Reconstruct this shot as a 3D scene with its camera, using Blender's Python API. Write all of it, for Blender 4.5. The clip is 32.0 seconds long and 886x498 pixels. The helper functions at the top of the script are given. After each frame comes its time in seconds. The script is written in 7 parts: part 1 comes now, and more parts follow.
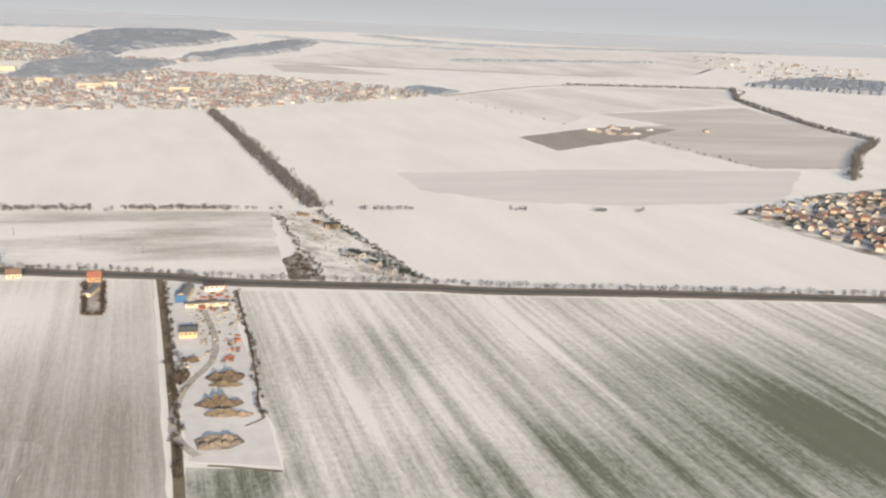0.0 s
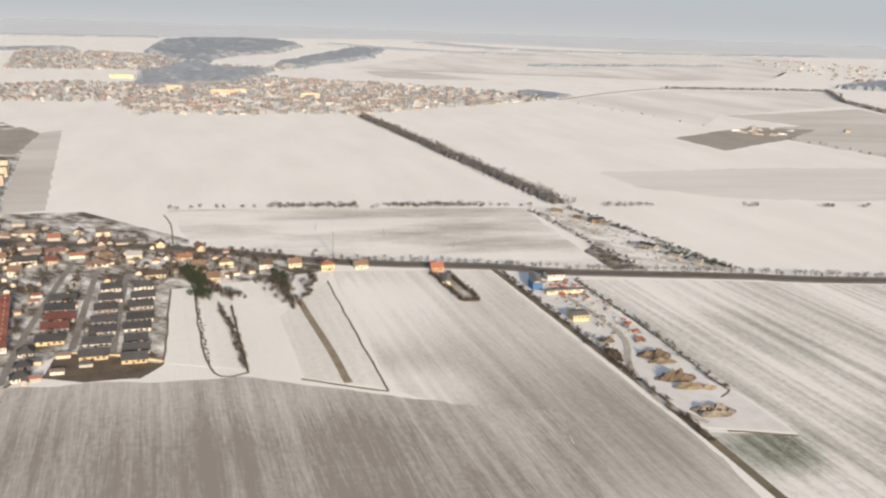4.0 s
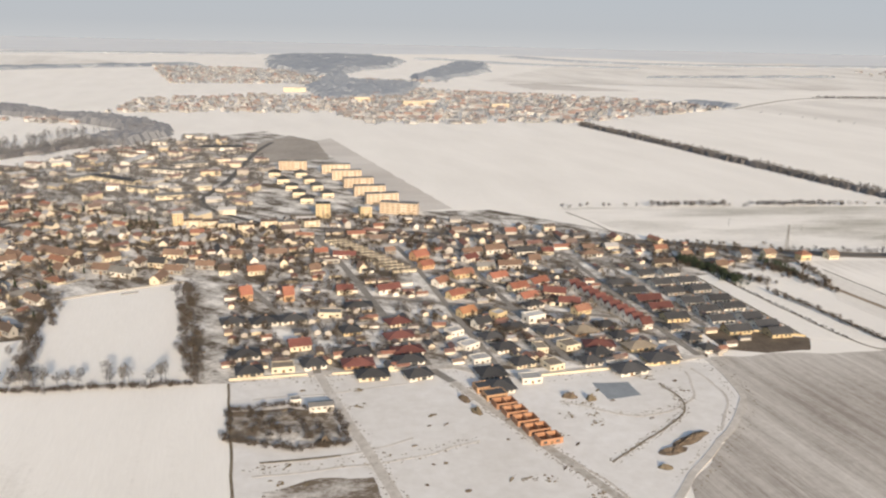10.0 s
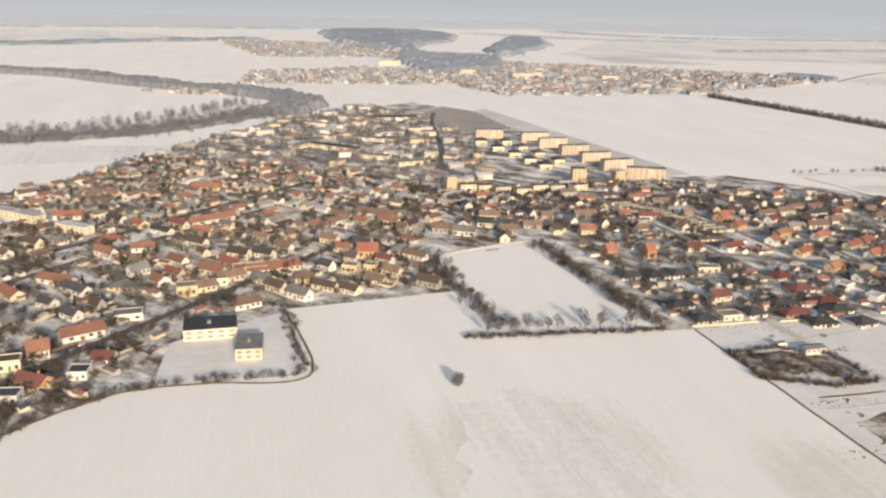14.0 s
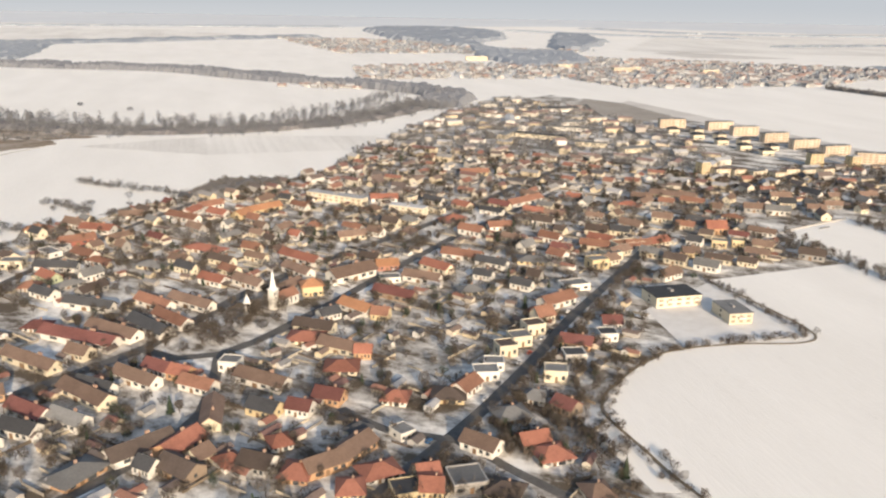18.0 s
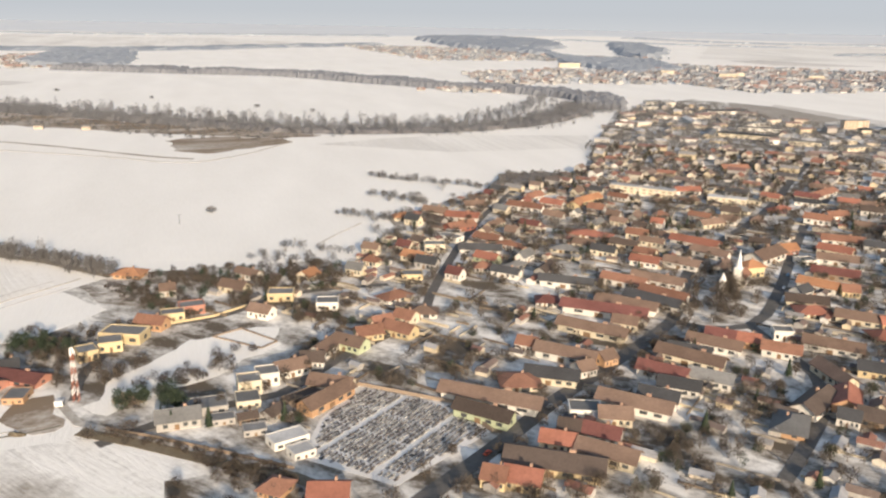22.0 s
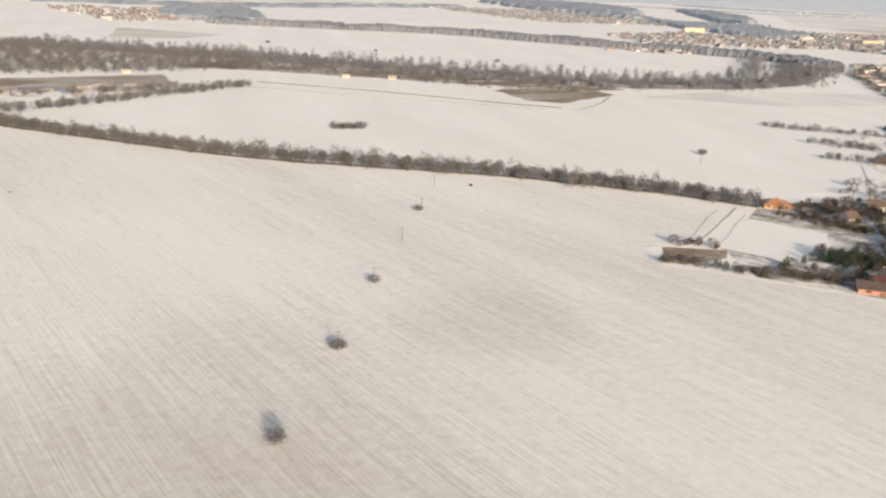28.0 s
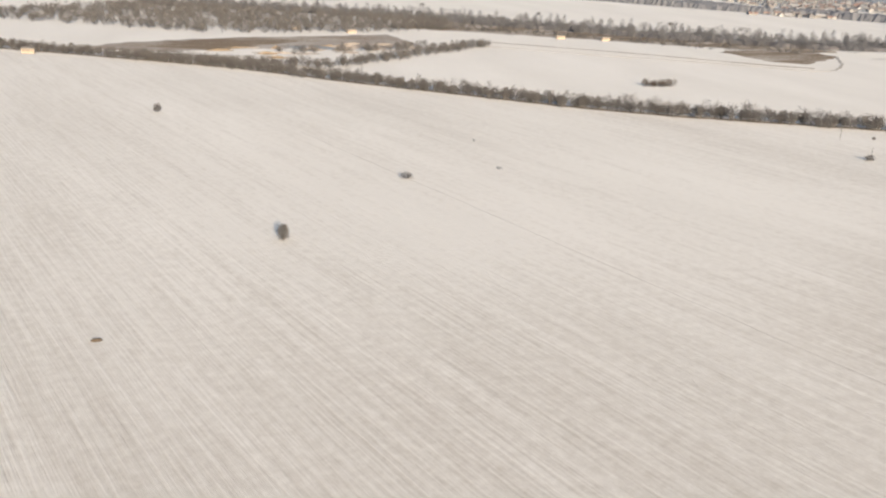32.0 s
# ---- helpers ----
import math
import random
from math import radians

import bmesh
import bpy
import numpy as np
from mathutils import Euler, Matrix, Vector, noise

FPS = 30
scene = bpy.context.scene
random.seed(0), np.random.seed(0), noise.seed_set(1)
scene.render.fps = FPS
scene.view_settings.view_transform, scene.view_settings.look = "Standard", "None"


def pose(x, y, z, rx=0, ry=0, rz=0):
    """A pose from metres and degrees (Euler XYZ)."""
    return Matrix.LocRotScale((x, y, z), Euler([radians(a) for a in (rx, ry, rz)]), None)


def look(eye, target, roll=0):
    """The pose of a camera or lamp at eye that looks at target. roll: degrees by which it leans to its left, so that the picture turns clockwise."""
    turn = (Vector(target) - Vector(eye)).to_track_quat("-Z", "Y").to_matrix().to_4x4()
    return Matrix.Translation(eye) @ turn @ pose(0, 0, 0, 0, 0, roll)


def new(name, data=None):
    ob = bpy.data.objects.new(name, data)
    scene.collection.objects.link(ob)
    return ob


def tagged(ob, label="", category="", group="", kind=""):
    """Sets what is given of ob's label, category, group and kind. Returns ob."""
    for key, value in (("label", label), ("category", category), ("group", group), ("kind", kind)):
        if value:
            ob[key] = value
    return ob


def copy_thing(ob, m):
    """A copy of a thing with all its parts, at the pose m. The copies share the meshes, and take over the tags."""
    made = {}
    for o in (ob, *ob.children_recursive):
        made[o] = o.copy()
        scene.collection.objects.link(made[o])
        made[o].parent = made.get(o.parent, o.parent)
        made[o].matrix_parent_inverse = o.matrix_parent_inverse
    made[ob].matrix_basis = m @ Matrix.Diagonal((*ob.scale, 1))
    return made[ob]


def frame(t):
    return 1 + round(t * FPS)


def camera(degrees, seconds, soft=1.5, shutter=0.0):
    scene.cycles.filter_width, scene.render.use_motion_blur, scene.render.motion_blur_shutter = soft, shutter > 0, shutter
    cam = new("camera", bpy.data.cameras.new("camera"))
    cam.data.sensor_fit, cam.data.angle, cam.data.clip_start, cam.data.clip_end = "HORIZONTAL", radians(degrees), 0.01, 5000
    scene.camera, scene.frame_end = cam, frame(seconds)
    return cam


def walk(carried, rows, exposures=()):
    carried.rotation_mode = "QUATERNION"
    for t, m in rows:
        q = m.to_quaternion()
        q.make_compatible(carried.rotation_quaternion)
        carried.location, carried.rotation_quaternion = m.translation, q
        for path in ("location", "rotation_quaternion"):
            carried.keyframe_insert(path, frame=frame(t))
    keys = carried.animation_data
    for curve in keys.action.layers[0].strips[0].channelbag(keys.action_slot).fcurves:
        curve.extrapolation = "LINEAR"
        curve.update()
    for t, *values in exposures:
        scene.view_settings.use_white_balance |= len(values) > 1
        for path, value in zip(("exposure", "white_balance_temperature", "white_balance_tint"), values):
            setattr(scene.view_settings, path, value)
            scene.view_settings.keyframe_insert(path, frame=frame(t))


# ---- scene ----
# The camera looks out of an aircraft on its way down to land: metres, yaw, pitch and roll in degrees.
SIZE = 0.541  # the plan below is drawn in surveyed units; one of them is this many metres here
cam = camera(56.0, 32.0, soft=2.3)
ROWS = [
    (0, -0.0, 0.0, 246.3, -9.46, -16.39, 2.49),
    (0.5, -36.0, 0.0, 244.6, -9.45, -16.36, 2.60),
    (1, -72.0, 0.1, 242.9, -9.37, -16.36, 2.70),
    (1.5, -108.0, 0.1, 241.2, -9.27, -16.31, 2.56),
    (2, -144.0, 0.2, 239.5, -9.11, -16.35, 2.38),
    (2.5, -180.0, 0.2, 237.7, -8.93, -16.43, 2.27),
    (3, -216.0, 0.3, 236.0, -8.71, -16.26, 2.18),
    (3.5, -252.0, 0.3, 234.3, -8.52, -16.01, 2.09),
    (5.5, -396.1, 0.5, 227.3, -7.53, -15.95, 1.37),
    (6, -432.1, 0.5, 225.5, -7.39, -15.79, 1.55),
    (6.5, -468.1, 0.5, 223.7, -7.17, -15.52, 1.54),
    (7, -504.1, 0.6, 222.0, -6.99, -15.21, 1.49),
    (7.5, -540.1, 0.6, 220.2, -6.77, -15.13, 1.62),
    (8, -576.1, 0.6, 218.4, -6.57, -15.23, 1.51),
    (8.5, -612.2, 0.7, 216.6, -6.51, -15.22, 1.30),
    (9, -648.2, 0.7, 214.8, -6.43, -15.04, 1.09),
    (9.5, -684.2, 0.8, 213.0, -6.28, -14.92, 1.13),
    (10, -720.2, 0.8, 211.2, -6.22, -14.97, 1.29),
    (10.5, -756.3, 0.8, 209.4, -6.26, -15.14, 1.59),
    (11, -792.3, 0.8, 207.6, -6.26, -15.52, 1.76),
    (11.5, -828.3, 0.9, 205.8, -6.14, -15.92, 1.95),
    (12, -864.4, 0.9, 203.9, -6.10, -16.07, 2.05),
    (12.5, -900.4, 0.9, 202.1, -6.07, -16.22, 1.82),
    (13, -936.4, 0.9, 200.2, -6.04, -16.30, 1.73),
    (13.5, -972.5, 1.0, 198.4, -5.98, -16.39, 1.59),
    (14, -1008.5, 1.0, 196.5, -5.96, -16.52, 1.25),
    (14.5, -1044.6, 1.0, 194.7, -5.96, -16.58, 1.03),
    (16.5, -1188.8, 1.1, 187.1, -5.96, -16.56, 0.79),
    (17, -1224.9, 1.1, 185.2, -6.00, -16.73, 0.76),
    (17.5, -1261.0, 1.1, 183.3, -5.99, -16.75, 0.92),
    (18, -1297.0, 1.1, 181.4, -6.07, -16.57, 0.98),
    (18.5, -1333.1, 1.1, 179.4, -6.06, -16.36, 1.00),
    (19, -1369.2, 1.1, 177.5, -6.00, -16.22, 1.09),
    (19.5, -1405.3, 1.1, 175.5, -5.96, -16.12, 1.20),
    (20, -1441.4, 1.1, 173.6, -5.92, -16.09, 1.24),
    (20.5, -1477.5, 1.1, 171.6, -5.86, -16.13, 0.86),
    (21, -1513.6, 1.1, 169.6, -5.79, -16.05, 1.04),
    (21.5, -1549.7, 1.0, 167.6, -5.79, -15.95, 1.18),
    (22, -1585.8, 1.0, 165.6, -5.76, -15.87, 1.04),
    (22.5, -1621.9, 1.0, 163.6, -5.76, -15.74, 1.07),
    (23, -1658.0, 1.0, 161.6, -5.84, -15.49, 1.23),
    (23.5, -1694.1, 1.0, 159.6, -5.97, -15.21, 1.42),
    (24, -1730.2, 0.9, 157.6, -6.04, -15.02, 1.87),
    (24.5, -1766.3, 0.9, 155.5, -6.11, -15.01, 2.42),
    (25, -1802.5, 0.9, 153.4, -6.21, -15.13, 2.34),
    (25.5, -1838.6, 0.8, 151.4, -6.33, -15.58, 1.87),
    (26, -1874.7, 0.8, 149.3, -6.40, -16.29, 1.52),
    (26.5, -1910.9, 0.7, 147.2, -6.34, -17.00, 1.60),
    (28.5, -2055.5, 0.5, 138.7, -6.58, -18.42, 2.38),
    (29, -2091.7, 0.5, 136.6, -6.35, -18.91, 2.14),
    (29.5, -2127.9, 0.4, 134.4, -6.11, -19.35, 2.13),
    (30, -2164.0, 0.3, 132.2, -5.93, -19.53, 2.24),
    (30.5, -2200.2, 0.2, 130.0, -5.84, -19.64, 2.19),
    (31, -2236.4, 0.2, 127.8, -5.81, -19.82, 2.29),
    (31.5, -2272.6, 0.1, 125.6, -5.82, -19.94, 2.53),
    (32, -2308.8, -0.0, 123.4, -5.85, -20.21, 2.48),
]
walk(cam, [(t, pose(SIZE * x, SIZE * y, SIZE * z, 90 + pitch, 0, yaw) @ pose(0, 0, 0, 0, 0, roll)) for t, x, y, z, yaw, pitch, roll in ROWS],
     exposures=[(0.0, 0.55, 6500, 10), (6.0, 0.50, 6500, 10), (14.0, 0.50, 6480, 10), (17.0, 0.60, 6430, 10), (19.5, 0.70, 6420, 10), (21.0, 0.68, 6420, 10), (23.0, 0.60, 6420, 10), (24.5, 0.52, 6430, 10), (26.0, 0.50, 6480, 10), (29.0, 0.54, 6520, 10), (32.0, 0.54, 6520, 10)])

# ---- light: low winter sun from behind the camera, hazy sky ----
SUN_ELEVATION, SUN_BEARING = 16.0, 168.0  # bearing clockwise from +y
world = bpy.data.worlds.new("winter_sky")
scene.world = world
world.use_nodes = True
wn, wl = world.node_tree.nodes, world.node_tree.links
wn.clear()
sky = wn.new("ShaderNodeTexSky")
sky.sky_type, sky.sun_disc = "NISHITA", False
sky.sun_elevation, sky.sun_rotation = radians(SUN_ELEVATION), radians(SUN_BEARING)
sky.air_density, sky.dust_density, sky.ozone_density = 1.2, 3.0, 1.5
where = wn.new("ShaderNodeTexCoord")
split = wn.new("ShaderNodeSeparateXYZ")
wl.new(where.outputs["Generated"], split.inputs[0])
# The far plain beyond the sheet of ground, and the haze that stands over the horizon.
ramp = wn.new("ShaderNodeValToRGB")
ramp.color_ramp.elements[0].position, ramp.color_ramp.elements[0].color = 0.0, (0.66, 0.645, 0.63, 1)
ramp.color_ramp.elements[1].position, ramp.color_ramp.elements[1].color = 1.0, (0.49, 0.52, 0.55, 1)
for at, tone in ((0.455, (0.62, 0.61, 0.60)), (0.482, (0.50, 0.51, 0.52)), (0.5, (0.455, 0.475, 0.497)), (0.56, (0.435, 0.475, 0.515))):
    el = ramp.color_ramp.elements.new(at)
    el.color = (*tone, 1)
height = wn.new("ShaderNodeMapRange")
height.inputs["From Min"].default_value, height.inputs["From Max"].default_value = -0.5, 0.5
wl.new(split.outputs["Z"], height.inputs["Value"])
wl.new(height.outputs[0], ramp.inputs[0])
veil = wn.new("ShaderNodeMapRange")
veil.inputs["From Min"].default_value, veil.inputs["From Max"].default_value = 0.03, 0.35
wl.new(split.outputs["Z"], veil.inputs["Value"])
mix = wn.new("ShaderNodeMix")
mix.data_type = "RGBA"
wl.new(veil.outputs[0], mix.inputs[0])
HAZE = 0.79
dim = wn.new("ShaderNodeVectorMath")
dim.operation = "SCALE"
dim.inputs["Scale"].default_value = HAZE
SKY = 0.13
lift = wn.new("ShaderNodeVectorMath")
lift.operation = "SCALE"
lift.inputs["Scale"].default_value = SKY
wl.new(sky.outputs[0], lift.inputs[0])
wl.new(ramp.outputs[0], dim.inputs[0])
wl.new(dim.outputs[0], mix.inputs[6])
wl.new(lift.outputs[0], mix.inputs[7])
back = wn.new("ShaderNodeBackground")
wl.new(mix.outputs[2], back.inputs[0])
wout = wn.new("ShaderNodeOutputWorld")
wl.new(back.outputs[0], wout.inputs[0])

sun = new("sun", bpy.data.lights.new("sun", "SUN"))
sun.data.energy, sun.data.angle, sun.data.color = 3.8, radians(0.6), (1.0, 0.81, 0.60)
east, north = math.sin(radians(SUN_BEARING)), math.cos(radians(SUN_BEARING))
sun.matrix_world = look((0, 0, 900), (-east * 100, -north * 100, 900 - 100 * math.tan(radians(SUN_ELEVATION))))

# ---- materials ----
def nodes_of(name, rough=0.9):
    m = bpy.data.materials.new(name)
    m.use_nodes = True
    n, l = m.node_tree.nodes, m.node_tree.links
    bsdf = n["Principled BSDF"]
    bsdf.inputs["Roughness"].default_value = rough
    bsdf.inputs["Specular IOR Level"].default_value = 0.15
    return m, n, l, bsdf


def place_of(n, l, angle, stretch):
    """World position turned so that its first axis runs across the furrows, drawn out along them."""
    geo = n.new("ShaderNodeNewGeometry")
    turn = n.new("ShaderNodeMapping")
    turn.vector_type = "TEXTURE"
    turn.inputs["Rotation"].default_value = (0, 0, radians(angle))
    turn.inputs["Scale"].default_value = (stretch, 1, 1)
    l.new(geo.outputs["Position"], turn.inputs[0])
    return geo, turn


def noise_of(n, l, vector, scale, detail=4.0, rough=0.55):
    tex = n.new("ShaderNodeTexNoise")
    tex.inputs["Scale"].default_value, tex.inputs["Detail"].default_value, tex.inputs["Roughness"].default_value = scale / SIZE, detail, rough
    l.new(vector, tex.inputs["Vector"])
    return tex.outputs[0]


def sums(n, l, terms, offset):
    """offset plus the weighted terms, held between 0 and 1."""
    total = None
    for value, weight in terms:
        node = n.new("ShaderNodeMath")
        node.operation = "MULTIPLY_ADD"
        l.new(value, node.inputs[0])
        node.inputs[1].default_value = weight
        if total is None:
            node.inputs[2].default_value = offset
        else:
            l.new(total, node.inputs[2])
        total = node.outputs[0]
    node.use_clamp = True
    return total


def mixed(n, l, fac, a, b):
    node = n.new("ShaderNodeMix")
    node.data_type = "RGBA"
    l.new(fac, node.inputs[0])
    for slot, value in ((6, a), (7, b)):
        if isinstance(value, tuple):
            node.inputs[slot].default_value = (*value, 1)
        else:
            l.new(value, node.inputs[slot])
    return node.outputs[2]


SNOW, SNOW_DIM = (0.92, 0.885, 0.83), (0.77, 0.735, 0.68)
SOIL, STUBBLE, WHEAT = (0.16, 0.125, 0.095), (0.40, 0.36, 0.31), (0.12, 0.14, 0.09)


def field_material(name, under, cover, angle=-79.0, patch=0.006, patchy=1.6, furrow=1.0, row=0.6, second=None, stretch=9.0, drawn=3.2, grainy=0.8, lane=0.5, bare=()):
    """Snow on a worked field. cover: how much snow lies on it (1: all); angle: the furrows' direction; patchy, furrow, grainy, lane: how
    strongly large patches, furrows, clods and wheel lanes show through; bare: (x, y, radius, strength) of blown-off stretches."""
    m, n, l, bsdf = nodes_of(name, 0.85)
    geo, along = place_of(n, l, angle, stretch)
    _, drift = place_of(n, l, angle, drawn)
    _, wheel = place_of(n, l, angle, 70.0)
    big = noise_of(n, l, drift.outputs[0], patch, 5.0, 0.6)
    lines = noise_of(n, l, along.outputs[0], row, 5.0, 0.7)
    lanes = noise_of(n, l, wheel.outputs[0], 0.11, 3.0, 0.6)
    grain = noise_of(n, l, geo.outputs["Position"], 0.22, 6.0, 0.75)
    terms = [(big, patchy), (lines, furrow), (lanes, lane * 2.2), (grain, grainy)]
    for x, y, radius, strength in bare:
        far = n.new("ShaderNodeVectorMath")
        far.operation = "DISTANCE"
        far.inputs[1].default_value = (x * SIZE, y * SIZE, 0)
        l.new(geo.outputs["Position"], far.inputs[0])
        near = n.new("ShaderNodeMapRange")
        near.interpolation_type = "SMOOTHSTEP"
        near.inputs["From Min"].default_value, near.inputs["From Max"].default_value = radius * SIZE, radius * 0.25 * SIZE
        l.new(far.outputs["Value"], near.inputs["Value"])
        terms.append((near.outputs[0], -strength))
    fac = sums(n, l, terms, cover - 0.5 * (patchy + furrow + lane * 2.2 + grainy))
    tone = mixed(n, l, sums(n, l, [(noise_of(n, l, drift.outputs[0], patch * 2.3, 4.0), 1.2), (lines, 0.8)], -0.5), SNOW, SNOW_DIM)
    ground = mixed(n, l, sums(n, l, [(big, 1.6), (grain, 0.9)], -0.75), second or under, under)
    l.new(mixed(n, l, fac, ground, tone), bsdf.inputs["Base Color"])
    bump = n.new("ShaderNodeBump")
    bump.inputs["Strength"].default_value, bump.inputs["Distance"].default_value = 0.6, 0.3
    l.new(lines, bump.inputs["Height"])
    l.new(bump.outputs[0], bsdf.inputs["Normal"])
    return m


def plain_material(name, a, b, scale=0.4, rough=0.85, second=None, island=0.0, metallic=0.0):
    """Two tones in noise at two scales; island: how far whole objects differ in lightness."""
    m, n, l, bsdf = nodes_of(name, rough)
    geo = n.new("ShaderNodeNewGeometry")
    fine = noise_of(n, l, geo.outputs["Position"], scale, 5.0, 0.65)
    wide = noise_of(n, l, geo.outputs["Position"], scale * 0.12, 3.0)
    colour = mixed(n, l, sums(n, l, [(fine, 1.6), (wide, 1.4)], -1.0), a, b)
    if island:
        info = n.new("ShaderNodeObjectInfo")
        hsv = n.new("ShaderNodeHueSaturation")
        level = n.new("ShaderNodeMapRange")
        level.inputs["To Min"].default_value, level.inputs["To Max"].default_value = 1 - island, 1 + island
        l.new(info.outputs["Random"], level.inputs["Value"])
        l.new(level.outputs[0], hsv.inputs["Value"])
        l.new(colour, hsv.inputs["Color"])
        colour = hsv.outputs[0]
    l.new(colour, bsdf.inputs["Base Color"])
    bsdf.inputs["Metallic"].default_value = metallic
    bump = n.new("ShaderNodeBump")
    bump.inputs["Strength"].default_value, bump.inputs["Distance"].default_value = 0.35, 0.1
    l.new(fine, bump.inputs["Height"])
    l.new(bump.outputs[0], bsdf.inputs["Normal"])
    return m


def island_material(name, tones, rough=0.85, grain=0.6):
    """A different tone on every joined piece, with grain."""
    m, n, l, bsdf = nodes_of(name, rough)
    geo = n.new("ShaderNodeNewGeometry")
    ramp = n.new("ShaderNodeValToRGB")
    ramp.color_ramp.interpolation = "CONSTANT"
    for k, tone in enumerate(tones):
        el = ramp.color_ramp.elements[k] if k < 2 else ramp.color_ramp.elements.new(k / len(tones))
        el.position, el.color = k / len(tones), (*tone, 1)
    l.new(geo.outputs["Random Per Island"], ramp.inputs[0])
    fine = noise_of(n, l, geo.outputs["Position"], grain, 4.0, 0.65)
    dark = n.new("ShaderNodeHueSaturation")
    level = n.new("ShaderNodeMapRange")
    level.inputs["To Min"].default_value, level.inputs["To Max"].default_value = 0.6, 1.35
    l.new(fine, level.inputs["Value"])
    l.new(level.outputs[0], dark.inputs["Value"])
    l.new(ramp.outputs[0], dark.inputs["Color"])
    l.new(dark.outputs[0], bsdf.inputs["Base Color"])
    return m


M = {}
M["snow"] = field_material("snow_field", STUBBLE, 1.2, patchy=0.9, furrow=0.35, grainy=0.5, lane=0.15)
M["snow_clean"] = field_material("clean_snow_field", (0.6, 0.57, 0.52), 1.35, patchy=0.7, furrow=0.25, grainy=0.35, lane=0.12)
M["wheat"] = field_material("winter_wheat_under_snow", WHEAT, 0.84, patch=0.02, patchy=1.9, furrow=1.0, row=1.1, stretch=14.0, second=(0.2, 0.2, 0.155), drawn=10.0, lane=0.6, grainy=1.0,
                            bare=((250, 455, 170, 0.42), (420, 440, 240, 0.36), (40, 560, 80, 0.25), (330, 300, 230, 0.35), (-40, 395, 45, 0.8), (150, 380, 90, 0.35), (60, 395, 60, 0.25)))
M["stubble"] = field_material("stubble_under_thin_snow", (0.36, 0.325, 0.285), 0.56, patchy=0.8, furrow=0.75, lane=0.45, grainy=0.5, bare=((-190, 430, 170, 0.25), (-110, 430, 120, 0.2), (-265, 620, 110, -0.5), (-215, 720, 110, -0.35), (-235, 480, 60, -0.5)))
# thin snow; on the far_grey fields its grey stands in for haze
M["stubble_light"] = field_material("grey_thin_and_hazed_snow", (0.44, 0.405, 0.36), 0.8, patchy=1.4, furrow=0.6, lane=0.3)
M["snow_furrowed"] = field_material("snow_with_faint_furrows", (0.5, 0.46, 0.4), 1.12, angle=-82, patchy=0.8, furrow=0.7, lane=0.3, bare=((-930, 330, 95, 0.55), (-800, 300, 60, 0.4), (-960, 150, 160, 0.5)))
M["plough"] = field_material("ploughed_field_under_thin_snow", (0.30, 0.266, 0.232), 0.40, patch=0.009, patchy=0.9, furrow=0.9, lane=0.4, grainy=0.55, stretch=14.0, bare=((-410, 400, 110, 0.25), (-200, 330, 140, 0.2), (-310, 380, 110, 0.3), (-253, 440, 60, 0.2)))
M["plough_west"] = field_material("furrowed_snow", (0.42, 0.37, 0.31), 0.93, angle=-58.5, patchy=0.9, furrow=1.3, row=0.75, stretch=42.0, lane=0.2, grainy=0.95, bare=((-2060, 270, 110, 0.22), (-2230, 180, 190, 0.22), (-2040, 120, 170, 0.36), (-1960, 330, 60, 0.2)))
M["plot_snow"] = field_material("garden_plots_under_thin_snow", (0.5, 0.46, 0.41), 0.92, patchy=0.8, furrow=0.5, lane=0.2)
M["soft_band"] = field_material("grey_band_of_thin_snow", (0.5, 0.47, 0.44), 0.62, angle=4, patch=0.008, patchy=0.9, furrow=0.3, lane=0.1, grainy=0.3, drawn=5.0)
M["meadow"] = field_material("rough_meadow_under_thin_snow", (0.32, 0.3, 0.24), 0.93, angle=5, patch=0.02, patchy=2.4, furrow=0.8, drawn=3.5, lane=0.1, bare=((-80, 900, 150, 0.3), (-300, 950, 90, 0.3), (-150, 800, 70, 0.2)))
M["grey_field"] = field_material("thawing_field", (0.38, 0.335, 0.295), 0.5, angle=2, patchy=1.1, furrow=0.25, lane=0.15, grainy=0.4)
M["scrub"] = field_material("bare_earth_and_snow", (0.17, 0.135, 0.1), 0.16, angle=10, patch=0.05, patchy=3.4, furrow=0.8, stretch=2.5, drawn=2.0, grainy=1.6, lane=0.0)
M["garden"] = field_material("town_gardens_under_snow", (0.12, 0.097, 0.072), 0.45, angle=-38, patch=0.045, patchy=4.0, furrow=1.0, row=0.22, stretch=4.0, drawn=1.8, grainy=1.6, lane=0.0)
M["brown"] = plain_material("bare_brown_soil", (0.085, 0.066, 0.05), (0.19, 0.152, 0.115), 0.6)
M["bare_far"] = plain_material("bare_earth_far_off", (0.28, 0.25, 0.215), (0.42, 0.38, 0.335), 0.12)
M["sand"] = plain_material("sandy_earth", (0.2, 0.15, 0.1), (0.38, 0.31, 0.23), 0.7)
M["asphalt"] = plain_material("worn_asphalt", (0.085, 0.08, 0.075), (0.16, 0.15, 0.14), 0.5)
M["street"] = plain_material("pale_worn_street", (0.17, 0.155, 0.135), (0.34, 0.315, 0.285), 0.3)
M["track"] = plain_material("gravel_track_with_slush", (0.28, 0.25, 0.21), (0.62, 0.58, 0.53), 0.3)
M["lane_snow"] = plain_material("trodden_snow_on_a_lane", (0.40, 0.365, 0.32), (0.68, 0.64, 0.59), 0.25)
M["verge"] = plain_material("dead_grass_verge", (0.13, 0.105, 0.07), (0.24, 0.2, 0.145), 0.35)
